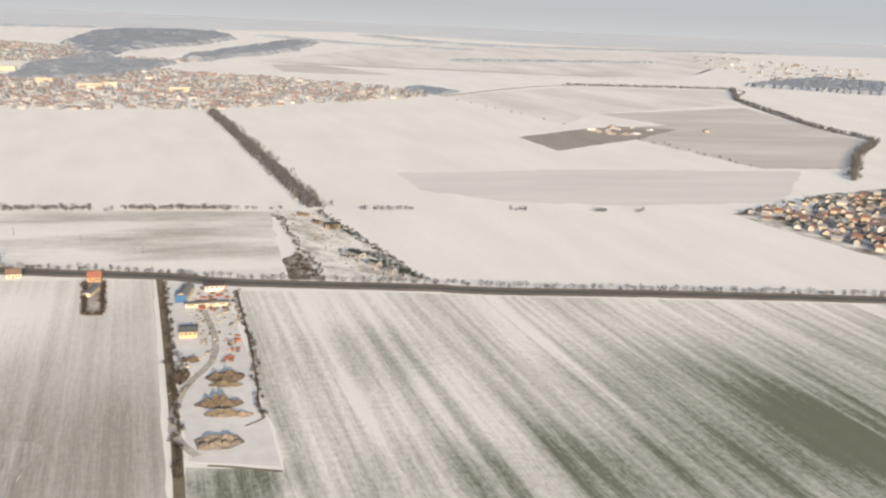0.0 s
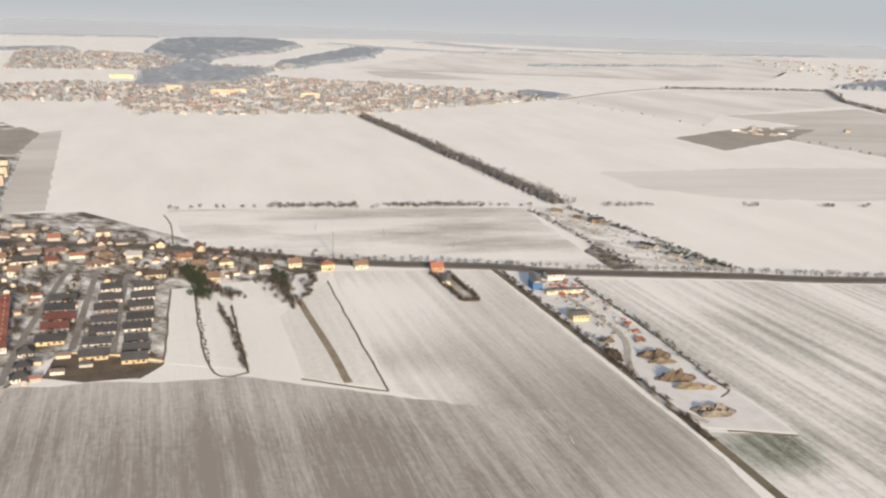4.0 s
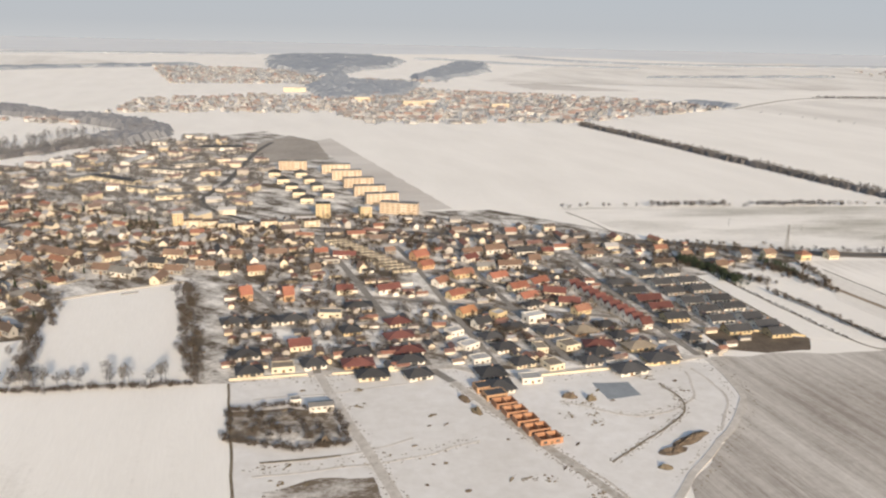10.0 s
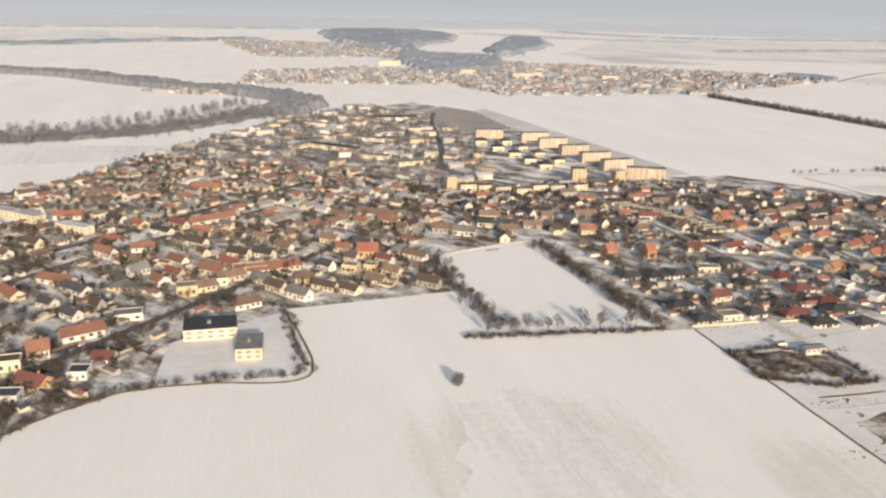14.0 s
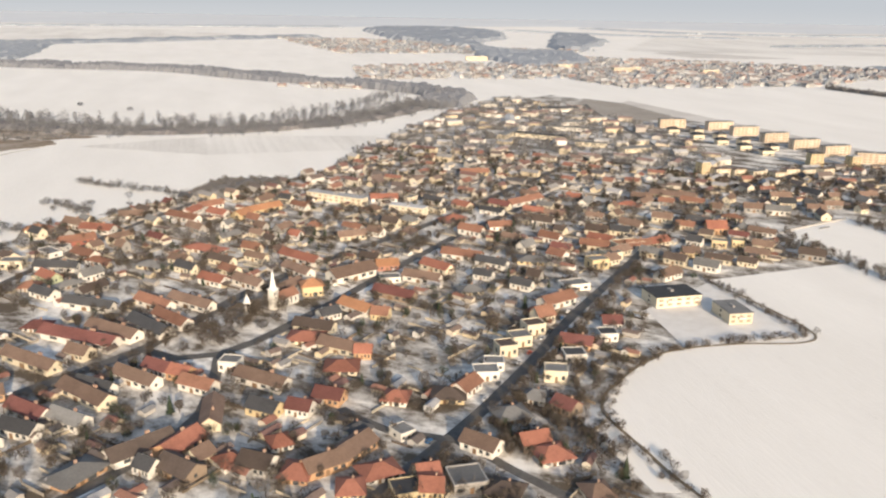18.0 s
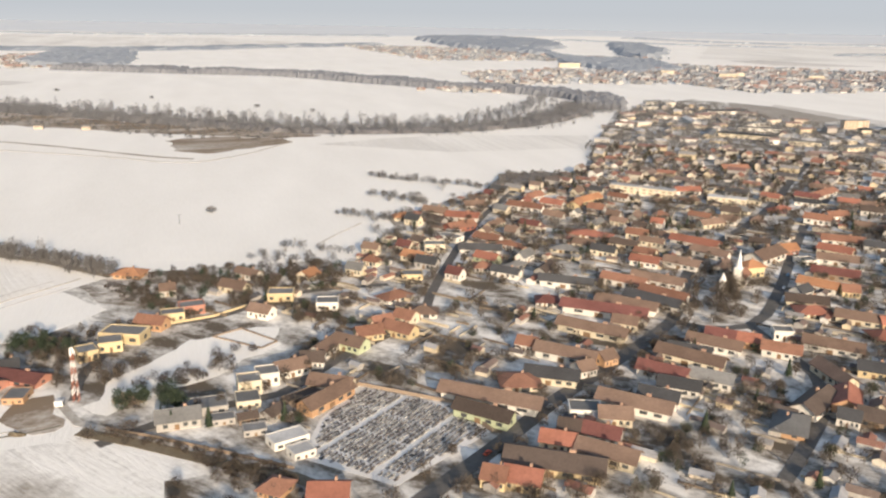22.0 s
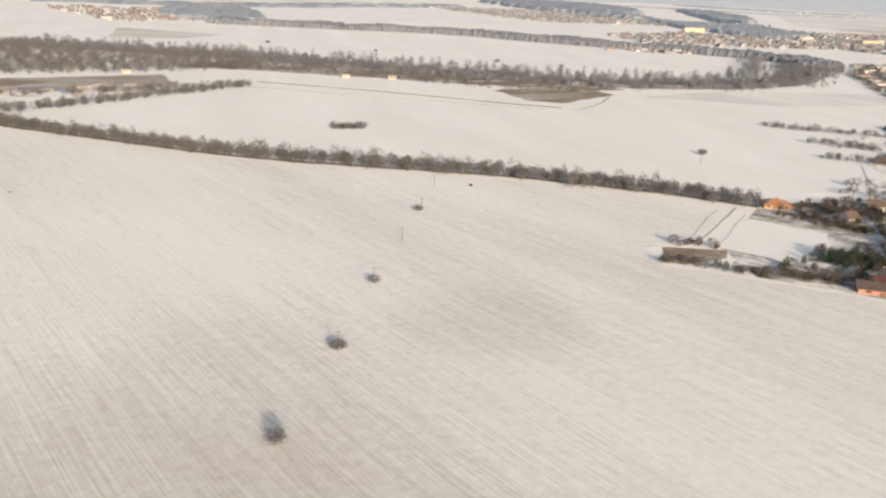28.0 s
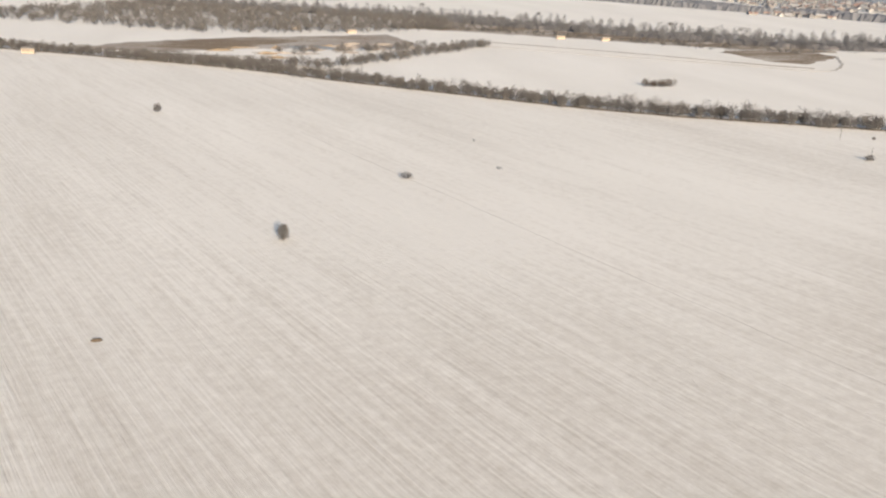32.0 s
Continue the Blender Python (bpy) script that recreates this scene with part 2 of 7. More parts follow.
M["trodden"] = plain_material("trodden_snow", (0.62, 0.59, 0.55), (0.78, 0.76, 0.735), 0.12)
M["water"] = plain_material("dark_river_water", (0.10, 0.13, 0.15), (0.14, 0.17, 0.19), 0.05, 0.12)
M["ice"] = plain_material("grey_ice", (0.2, 0.22, 0.24), (0.34, 0.365, 0.385), 0.1, 0.65)
M["bark"] = plain_material("dark_bark", (0.10, 0.08, 0.06), (0.16, 0.13, 0.10), 1.5)
M["twigs"] = island_material("bare_twigs", [(0.085, 0.068, 0.054), (0.12, 0.097, 0.077), (0.066, 0.054, 0.043), (0.1, 0.085, 0.07)])
M["belt"] = island_material("bare_belt_trees", [(0.14, 0.134, 0.131), (0.18, 0.172, 0.168), (0.11, 0.105, 0.102), (0.16, 0.154, 0.152)])
# river trees lifted towards blue-grey, some haze included in the colour
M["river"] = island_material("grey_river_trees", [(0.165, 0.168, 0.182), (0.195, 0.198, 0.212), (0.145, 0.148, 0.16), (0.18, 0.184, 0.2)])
M["roadside"] = plain_material("brown_roadside_grass", (0.15, 0.125, 0.1), (0.27, 0.235, 0.195), 0.3)
# Far woods: distance haze is put into these pale blue-grey tones.
M["far_wood"] = island_material("hazed_far_woods", [(0.24, 0.262, 0.295), (0.265, 0.285, 0.315), (0.22, 0.242, 0.275)])
M["haze_canopy"] = plain_material("hazed_woods_near_the_horizon", (0.37, 0.395, 0.43), (0.42, 0.445, 0.475), 0.01)
M["far_canopy"] = plain_material("hazed_crowns_of_far_woods", (0.215, 0.242, 0.285), (0.255, 0.282, 0.322), 0.02)
# bend wood: bluer grey, with haze of the distance in its tone
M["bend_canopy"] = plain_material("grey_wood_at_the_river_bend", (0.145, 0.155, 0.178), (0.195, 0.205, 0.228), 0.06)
M["belt_canopy"] = plain_material("grey_brown_undergrowth", (0.105, 0.102, 0.105), (0.16, 0.155, 0.156), 0.12)
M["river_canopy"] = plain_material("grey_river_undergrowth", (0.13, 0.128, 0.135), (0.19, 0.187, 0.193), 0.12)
M["needles"] = island_material("dark_conifer_needles", [(0.045, 0.06, 0.04), (0.06, 0.075, 0.045), (0.035, 0.05, 0.035)])
TONES = {"r": (0.31, 0.12, 0.078), "o": (0.38, 0.18, 0.085), "t": (0.26, 0.125, 0.08), "b": (0.205, 0.135, 0.1), "k": (0.1, 0.075, 0.062), "m": (0.175, 0.068, 0.058), "d": (0.068, 0.069, 0.074), "g": (0.19, 0.188, 0.185), "n": (0.27, 0.225, 0.17), "w": (0.5, 0.49, 0.475)}
PLASTER = {"w": (0.70, 0.675, 0.62), "c": (0.66, 0.59, 0.445), "y": (0.6, 0.485, 0.285), "o": (0.52, 0.32, 0.18), "p": (0.46, 0.22, 0.16), "g": (0.36, 0.345, 0.325), "l": (0.41, 0.46, 0.3), "e": (0.5, 0.42, 0.335), "b": (0.3, 0.23, 0.17), "a": (0.6, 0.49, 0.375), "m": (0.33, 0.12, 0.09)}
for tones, grey in ((TONES, 0.14), (PLASTER, 0.10)):
    for key, (r, g, b) in tones.items():  # haze put into the colour: all paints lean a little towards grey
        mean = (r + g + b) / 3
        tones[key] = (r + (mean - r) * grey, g + (mean - g) * grey, b + (mean - b) * grey)
for key, (r, g, b) in TONES.items():
    M["roof_" + key] = plain_material("roof_tiles_" + key, (r * 0.72, g * 0.72, b * 0.72), (r * 1.15, g * 1.15, b * 1.15), 0.9, 0.75, island=0.22)
for key, (r, g, b) in PLASTER.items():
    M["wall_" + key] = plain_material("plaster_" + key, (r * 0.86, g * 0.84, b * 0.82), (r * 1.02, g * 1.02, b * 1.02), 0.5, 0.9, island=0.12)
M["glass"] = plain_material("dark_window_glass", (0.05, 0.055, 0.06), (0.09, 0.095, 0.10), 0.8, 0.25)
M["blinds"] = plain_material("windows_with_brown_blinds", (0.2, 0.16, 0.125), (0.36, 0.29, 0.23), 0.3, 0.4)
M["pit"] = plain_material("pale_gravel_and_clay", (0.28, 0.225, 0.18), (0.5, 0.46, 0.42), 0.06)
M["churned"] = field_material("churned_muddy_snow", (0.24, 0.2, 0.155), 0.86, angle=-42, patch=0.03, patchy=2.2, furrow=1.2, row=0.5, stretch=8.0, grainy=1.2, lane=0.2, bare=((-1700, 265, 26, 0.5), (-1690, 250, 20, 0.5), (-1752, 300, 22, 0.4)))
M["yard_mud"] = field_material("muddy_yard_with_snow", (0.22, 0.18, 0.14), 0.82, angle=-50, patch=0.05, patchy=3.0, furrow=0.8, stretch=4.0, drawn=2.0, grainy=1.4, lane=0.0)
M["bank"] = field_material("brown_bank_with_thin_snow", (0.235, 0.178, 0.125), 0.14, angle=20, patch=0.02, patchy=2.6, furrow=0.5, stretch=4.0, grainy=1.2, lane=0.0)
# pale blue-grey that paints horizon haze onto the farthest ground
M["far_plain"] = plain_material("far_plain_in_haze_grey", (0.60, 0.615, 0.63), (0.69, 0.70, 0.705), 0.0022)
M["fence"] = island_material("garden_fences_and_walls", [(0.2, 0.16, 0.12), (0.4, 0.36, 0.29), (0.13, 0.105, 0.085), (0.3, 0.27, 0.23), (0.48, 0.42, 0.32)])
M["door"] = plain_material("painted_door", (0.16, 0.10, 0.06), (0.24, 0.16, 0.10), 2.0, 0.6)
M["chimney"] = plain_material("chimney_brick", (0.34, 0.2, 0.14), (0.46, 0.33, 0.25), 3.0)
M["blue"] = plain_material("blue_sheet_metal", (0.05, 0.13, 0.27), (0.07, 0.17, 0.33), 0.6, 0.5)
M["redpaint"] = plain_material("red_paint", (0.5, 0.09, 0.05), (0.62, 0.16, 0.09), 0.8, 0.55)
M["rust"] = plain_material("rusty_red_paint", (0.26, 0.09, 0.055), (0.4, 0.17, 0.11), 1.2, 0.7)
M["whitepaint"] = plain_material("white_paint", (0.72, 0.7, 0.68), (0.82, 0.81, 0.79), 0.8, 0.6)
M["steel"] = plain_material("weathered_steel", (0.2, 0.2, 0.2), (0.3, 0.295, 0.285), 1.5, 0.5, metallic=0.6)
M["tyre"] = plain_material("black_rubber", (0.02, 0.02, 0.02), (0.035, 0.034, 0.033), 3.0, 0.8)
M["stone"] = island_material("gravestones", [(0.12, 0.12, 0.125), (0.3, 0.29, 0.28), (0.2, 0.19, 0.18), (0.42, 0.41, 0.39), (0.16, 0.14, 0.13), (0.1, 0.095, 0.095)], 0.5)
M["brickwork"] = plain_material("raw_orange_brick", (0.32, 0.165, 0.1), (0.43, 0.25, 0.155), 1.2)
ROOFS = [(0.27, 0.125, 0.085), (0.18, 0.13, 0.105), (0.21, 0.15, 0.115), (0.28, 0.14, 0.095), (0.13, 0.105, 0.09), (0.19, 0.105, 0.085), (0.26, 0.245, 0.23), (0.085, 0.08, 0.08), (0.16, 0.12, 0.1), (0.36, 0.35, 0.345)]
M["wall"] = island_material("plastered_walls", [(0.6, 0.55, 0.46), (0.66, 0.64, 0.6), (0.55, 0.47, 0.34), (0.42, 0.4, 0.375), (0.6, 0.53, 0.43), (0.36, 0.335, 0.31)])
M["roof"] = island_material("tiled_roofs", [(0.9 * r + 0.015, 0.92 * g + 0.016, 0.95 * b + 0.02) for r, g, b in ROOFS])
# distant town: walls and roofs greyed, the haze mixed into their colour
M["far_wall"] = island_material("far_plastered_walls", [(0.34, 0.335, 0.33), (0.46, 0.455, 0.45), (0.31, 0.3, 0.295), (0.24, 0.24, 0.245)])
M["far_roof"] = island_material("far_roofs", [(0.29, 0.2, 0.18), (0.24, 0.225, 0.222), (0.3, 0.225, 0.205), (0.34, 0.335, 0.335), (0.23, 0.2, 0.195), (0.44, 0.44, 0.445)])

# ---- helpers of this scene ----
rng = np.random.default_rng(7)


def mesh_of(name, verts, faces, material):
    me = bpy.data.meshes.new(name)
    me.from_pydata([tuple(v) for v in verts], [], faces)
    for mat in material if isinstance(material, (list, tuple)) else [material]:
        me.materials.append(mat)
    return me


def part(name, bm, material, parent=None, label=""):
    me = bpy.data.meshes.new(name)
    bmesh.ops.recalc_face_normals(bm, faces=bm.faces)
    bm.to_mesh(me)
    bm.free()
    me.materials.append(material)
    ob = new(name, me)
    ob.parent = parent
    if label:
        ob["label"] = label
    return ob


def box(bm, x0, y0, z0, x1, y1, z1):
    v = [bm.verts.new(c) for c in ((x0, y0, z0), (x1, y0, z0), (x1, y1, z0), (x0, y1, z0), (x0, y0, z1), (x1, y0, z1), (x1, y1, z1), (x0, y1, z1))]
    for f in ((3, 2, 1, 0), (4, 5, 6, 7), (0, 1, 5, 4), (1, 2, 6, 5), (2, 3, 7, 6), (3, 0, 4, 7)):
        bm.faces.new([v[k] for k in f])


def prism(bm, outline, z0, z1):
    """An upright slab over a flat outline."""
    low, high = [bm.verts.new((x, y, z0)) for x, y in outline], [bm.verts.new((x, y, z1)) for x, y in outline]
    bm.faces.new(high)
    for k in range(len(outline)):
        bm.faces.new((low[k - 1], low[k], high[k], high[k - 1]))


def turned_right(outline):
    area = sum(a[0] * b[1] - b[0] * a[1] for a, b in zip(outline, outline[1:] + outline[:1]))
    return outline if area > 0 else outline[::-1]


def patch(name, material, height, *outline, label="", category="field", soft=0.0):
    """A sheet of field or yard lying on the ground, with edges that wander by soft metres."""
    pts = turned_right(list(outline))
    fine = []
    for a, b in zip(pts, pts[1:] + pts[:1]):
        steps = max(1, int(math.dist(a, b) / 6)) if soft else 1
        for k in range(steps):
            x, y = a[0] + (b[0] - a[0]) * k / steps, a[1] + (b[1] - a[1]) * k / steps
            w = noise.noise_vector((x * 0.045, y * 0.045, 3.0)) * soft if soft and k else Vector((0, 0, 0))
            fine.append((x + w.x, y + w.y))
    bm = bmesh.new()
    prism(bm, fine, -0.5, height)
    ob = part(name, bm, material)
    return tagged(ob, label, category, kind="structure")


def sides(line, width):
    """Left and right points of a band along a line."""
    out = []
    for k, p in enumerate(line):
        a, b = Vector(line[max(k - 1, 0)]), Vector(line[min(k + 1, len(line) - 1)])
        d = (b - a).normalized()
        off = Vector((-d.y, d.x)) * width / 2
        out.append((Vector(p) + off, Vector(p) - off))
    return out


def smooth(line, step=14.0):
    """A line rounded through its points."""
    pts = [Vector(p) for p in line]
    out = []
    for k in range(len(pts) - 1):
        p0, p1, p2, p3 = pts[max(k - 1, 0)], pts[k], pts[k + 1], pts[min(k + 2, len(pts) - 1)]
        n = max(1, int((p2 - p1).length / step))
        for j in range(n):
            u = j / n
            out.append(0.5 * ((2 * p1) + (p2 - p0) * u + (2 * p0 - 5 * p1 + 4 * p2 - p3) * u * u + (3 * p1 - p0 - 3 * p2 + p3) * u**3))
    return out + [pts[-1]]


def band(name, material, height, width, *line, label="", category="road", kind="structure", wander=0.0):
    """A road, ditch or bank along a line."""
    pts = smooth(line, 14.0 if width > 3 else 4.0)
    if wander:
        pts = [p + Vector(noise.noise_vector((p.x * 0.05, p.y * 0.05, 0))[:2]) * wander for p in pts]
    bm = bmesh.new()
    rows = []
    for left, right in sides(pts, width):
        rows.append([bm.verts.new((left.x, left.y, -0.4)), bm.verts.new((left.x, left.y, height)), bm.verts.new((right.x, right.y, height)), bm.verts.new((right.x, right.y, -0.4))])
    for a, b in zip(rows, rows[1:]):
        for k in range(3):
            bm.faces.new((a[k], b[k], b[k + 1], a[k + 1]))
    return tagged(part(name, bm, material), label, category, kind=kind)


def inside(p, outline):
    x, y, odd = p[0], p[1], False
    for (ax, ay), (bx, by) in zip(outline, outline[1:] + outline[:1]):
        if (ay > y) != (by > y) and x < ax + (y - ay) / (by - ay) * (bx - ax):
            odd = not odd
    return odd


def along(line, gap, jitter=0.0, off=0.0):
    """Points at even steps on a line, moved about by jitter."""
    out, left = [], 0.0
    for a, b in zip(line, line[1:]):
        a, b = Vector(a[:2]), Vector(b[:2])
        d = (b - a).length
        s = left
        while s < d:
            p = a + (b - a) * s / d
            out.append((p.x + rng.normal(0, 1) * jitter, p.y + rng.normal(0, 1) * jitter))
            s += gap * rng.uniform(0.6, 1.4)
        left = s - d
    return out


def scatter(outline, count):
    xs, ys = [p[0] for p in outline], [p[1] for p in outline]
    out = []
    while len(out) < count:
        p = (rng.uniform(min(xs), max(xs)), rng.uniform(min(ys), max(ys)))
        if inside(p, outline):
            out.append(p)
    return out


def twiggy(places, tall, wide, blades, size, low=0.12, thin=0.19):
    """Vertices and faces of bare crowns: many thin blades within an egg-shaped space round each place, and a stem."""
    verts, faces = [], []
    for x, y in places:
        h, r = tall * rng.uniform(0.6, 1.25), wide * rng.uniform(0.6, 1.3)
        n = int(blades * rng.uniform(0.75, 1.25) * (1.5 if thin < 0.3 else 1.0))
        d = rng.normal(size=(n, 3))
        d /= np.linalg.norm(d, axis=1)[:, None]
        rad = rng.uniform(0.25, 1.0, n)[:, None] ** 0.6 * rng.uniform(0.75, 1.15, n)[:, None]
        mid = d * rad * (r, r, h * (0.5 - low / 2)) + (x, y, h * (0.5 + low / 2))
        way = d * 0.7 + rng.normal(size=(n, 3)) * 0.5 + (0, 0, 0.35)
        way /= np.linalg.norm(way, axis=1)[:, None]
        side = np.cross(way, rng.normal(size=(n, 3)))
        side /= np.linalg.norm(side, axis=1)[:, None]
        length = size * rng.uniform(0.6, 1.5, n)[:, None]
        base = len(verts)
        tri = np.stack([mid - way * length, mid + way * length * 0.6 + side * length * thin, mid + way * length * 0.9 - side * length * thin * 0.9], 1).reshape(-1, 3)
        tri[:, 2] = np.maximum(tri[:, 2], 0.05)
        verts.extend(tri.tolist())
        faces.extend((base + 3 * k, base + 3 * k + 1, base + 3 * k + 2) for k in range(n))
        t = 0.05 * r + 0.06
        base = len(verts)
        verts.extend([(x - t, y - t, -0.3), (x + t, y - t, -0.3), (x, y + t, -0.3), (x, y, h * 0.8)])
        faces.extend([(base, base + 1, base + 3), (base + 1, base + 2, base + 3), (base + 2, base, base + 3)])
    return verts, faces


def thicket(name, material, places, tall, wide, blades, size, label, category="trees", low=0.12, thin=0.19):
    ob = new(name, mesh_of(name, *twiggy(places, tall, wide, blades, size, low, thin), material))
    return tagged(ob, label, category, kind="stuff")


def canopy(name, material, outline, tall, step, label, rough=0.22):
    """The closed roof of a distant wood: a rounded, uneven sheet of crowns that comes down to the ground at its edge."""
    xs, ys = [p[0] for p in outline], [p[1] for p in outline]
    nx, ny = int((max(xs) - min(xs)) / step) + 3, int((max(ys) - min(ys)) / step) + 3
    verts, faces, tops = [], [], []
    for j in range(ny):
        for i in range(nx):
            x, y = min(xs) + (i - 1) * step, min(ys) + (j - 1) * step
            wob = noise.noise_vector((x * 0.006, y * 0.006, 1.0)) * step * 1.2
            within = inside((x + wob.x, y + wob.y), outline)
            z = tall * (0.8 + 0.3 * noise.noise((x * 0.01, y * 0.01, 7.0)) + rng.uniform(-rough, rough)) if within else -0.4
            verts.append((x + rng.uniform(-0.38, 0.38) * step, y + rng.uniform(-0.38, 0.38) * step, z))
            tops.append(within)
    for j in range(ny - 1):
        for i in range(nx - 1):
            q = (j * nx + i, j * nx + i + 1, (j + 1) * nx + i + 1, (j + 1) * nx + i)
            if any(tops[k] for k in q):
                faces.append(q)
    return tagged(new(name, mesh_of(name, verts, faces, material)), label, "trees", kind="stuff")


def ribbon(line, width):
    """The outline of a belt along a line."""
    pairs = sides(smooth(line, 60.0), width)
    return [tuple(a) for a, b in pairs] + [tuple(b) for a, b in reversed(pairs)]


def block_houses(name, places, label, wall, roof, size=(10.0, 8.0, 3.4), steep=0.75, tall_share=0.3):
    """Joined small houses with saddle roofs; places: x, y, angle in degrees."""
    verts, faces, slots = [], [], []
    for x, y, angle in places:
        a = radians(angle)
        c, s = math.cos(a), math.sin(a)
        L, W = size[0] / 2 * rng.uniform(0.75, 1.5), size[1] / 2 * rng.uniform(0.8, 1.15)
        h = size[2] * (rng.uniform(1.5, 1.9) if rng.random() < tall_share else rng.uniform(0.85, 1.2))
        top = h + W * steep * rng.uniform(0.8, 1.1)
        o = 0.45

        def put(px, py, pz):
            verts.append((x + px * c - py * s, y + px * s + py * c, pz))
            return len(verts) - 1

        b = [put(*p) for p in ((-L, -W, -0.3), (L, -W, -0.3), (L, W, -0.3), (-L, W, -0.3), (-L, -W, h), (L, -W, h), (L, W, h), (-L, W, h), (-L, 0, top - 0.15), (L, 0, top - 0.15))]
        for f in ((b[0], b[1], b[5], b[4]), (b[1], b[2], b[6], b[9], b[5]), (b[2], b[3], b[7], b[6]), (b[3], b[0], b[4], b[8], b[7])):
            faces.append(f), slots.append(0)
        e = h - o * steep
        r = [put(*p) for p in ((-L - o, -W - o, e), (L + o, -W - o, e), (L + o, W + o, e), (-L - o, W + o, e), (-L - o, 0, top), (L + o, 0, top),
                               (-L - o, -W - o, e - 0.25), (L + o, -W - o, e - 0.25), (L + o, W + o, e - 0.25), (-L - o, W + o, e - 0.25))]
        for f in ((r[0], r[1], r[5], r[4]), (r[2], r[3], r[4], r[5]), (r[6], r[7], r[1], r[0]), (r[8], r[9], r[3], r[2])):
            faces.append(f), slots.append(1)
    me = mesh_of(name, verts, faces, [wall, roof])
    me.polygons.foreach_set("material_index", slots)
    return tagged(new(name, me), label, "houses", kind="stuff")

# ---- the land ----
bm = bmesh.new()
prism(bm, [(-30000, -8000), (30000, -8000), (30000, 40000), (-30000, 40000)], -8.0, 0.0)
tagged(part("ground", bm, M["snow"]), "wide flat plain under thin snow", "ground", kind="structure")


def field(name, mat, height, *outline, label="", soft=0.0, category="field"):
    return patch("field_" + name, M[mat], height, *outline, label=label, category=category, soft=soft)


# east: wheat, stubble and the long plots behind the last houses
field("wheat", "wheat", 0.06, (-62, 700), (-36, 520), (-14, 407), (-67, 414), (-40, 200), (20, -500), (1500, -500), (1500, 510), (800, 605), (526, 643), (171, 679), (60, 694), label="green winter wheat field showing through thin snow", soft=3)
field("stubble", "stubble", 0.06, (-138, 733), (-284, 733), (-247, 484), (-205, 452), (-150, 430), (-160, -400), (-50, -400), (-72, 385), label="grey stubble field under thin snow", soft=1.5)
field("ploughed", "plough", 0.08, (-485, 500), (-440, 506), (-407, 505), (-338, 508), (-245, 473), (-205, 460), (-150, 446), (-160, -500), (-700, -500), (-560, 344), (-525, 385), (-492, 436), label="dark ploughed field dusted with snow", soft=5)
field("plot", "stubble_light", 0.11, (-311, 655), (-288, 703), (-252, 486), (-303, 505), (-324, 618), label="grey garden plot under thin snow", soft=1)
field("meadow", "meadow", 0.05, (-28, 800), (-46, 985), (-349, 984), (-470, 975), (-420, 818), (-281, 776), (-133, 756), (-22, 738), label="rough meadow under thin snow", soft=4)
field("clean_north", "snow_clean", 0.05, (-766, 1612), (-218, 1849), (-18, 1003), (-458, 982), (-600, 975), label="large clean snow field")
field("clean_north_east", "snow_clean", 0.05, (-196, 1853), (380, 2230), (640, 1580), (753, 1300), (690, 1000), (30, 1003), label="large clean snow field")
field("shaded_band", "soft_band", 0.08, (131, 1226), (443, 1271), (819, 1274), (658, 1049), (414, 1023), (248, 1046), (148, 1113), label="grey band of thin snow", soft=9)
field("thawed_north_east", "grey_field", 0.07, (655, 1574), (760, 1300), (922, 1301), (1180, 1592), (1207, 2200), (700, 1990), (811, 1814), (680, 1760), label="brown-grey thawing field", soft=10)
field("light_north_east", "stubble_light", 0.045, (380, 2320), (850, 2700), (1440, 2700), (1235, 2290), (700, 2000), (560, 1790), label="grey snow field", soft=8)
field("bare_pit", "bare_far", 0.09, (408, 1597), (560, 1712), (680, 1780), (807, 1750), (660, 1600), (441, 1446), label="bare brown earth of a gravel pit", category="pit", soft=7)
field("grey_strip", "grey_field", 0.07, (-803, 1551), (-766, 1605), (-604, 972), (-651, 955), label="grey field strip beside the flats", soft=2)
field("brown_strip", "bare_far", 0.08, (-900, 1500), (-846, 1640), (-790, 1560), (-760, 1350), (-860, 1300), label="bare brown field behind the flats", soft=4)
field("bare_lot", "brown", 0.12, (-470, 551), (-454, 556), (-396, 533), (-407, 511), (-440, 507), (-468, 515), label="bare brown building lot", category="lot", soft=2)
# middle: the building land, the pitch and the school field
field("building_land", "trodden", 0.10, (-797, 476), (-660, 494), (-626, 477), (-507, 496), (-485, 490), (-491, 436), (-525, 386), (-565, 340), (-610, 250), (-760, 250), (-771, 310), label="trodden snow on building land", category="lot", soft=2)
field("bare_allotment", "scrub", 0.13, (-789, 437), (-787, 403), (-752, 392), (-727, 396), (-731, 430), (-758, 441), label="dead grass on an allotment", category="lot", soft=2)
field("bare_ground", "scrub", 0.14, (-764, 352), (-738, 363), (-712, 362), (-708, 340), (-736, 327), (-760, 331), label="bare brown earth on building land", category="lot", soft=4)
field("south_snow", "snow_furrowed", 0.06, (-1150, 60), (-1167, 268), (-1174, 290), (-1181, 319), (-1184, 345), (-1166, 374), (-1131, 405), (-1091, 414), (-1038, 420), (-1056, 523), (-942, 555), (-918, 464), (-818, 472), (-797, 470), (-771, 308), (-760, 100), (-740, -400), (-1300, -400), label="clean snow field with faint furrows", soft=1.5)
field("south_bare", "stubble_light", 0.09, (-960, 380), (-925, 400), (-880, 330), (-870, 200), (-900, -300), (-1000, -300), label="grey stretch of thin snow", soft=10)
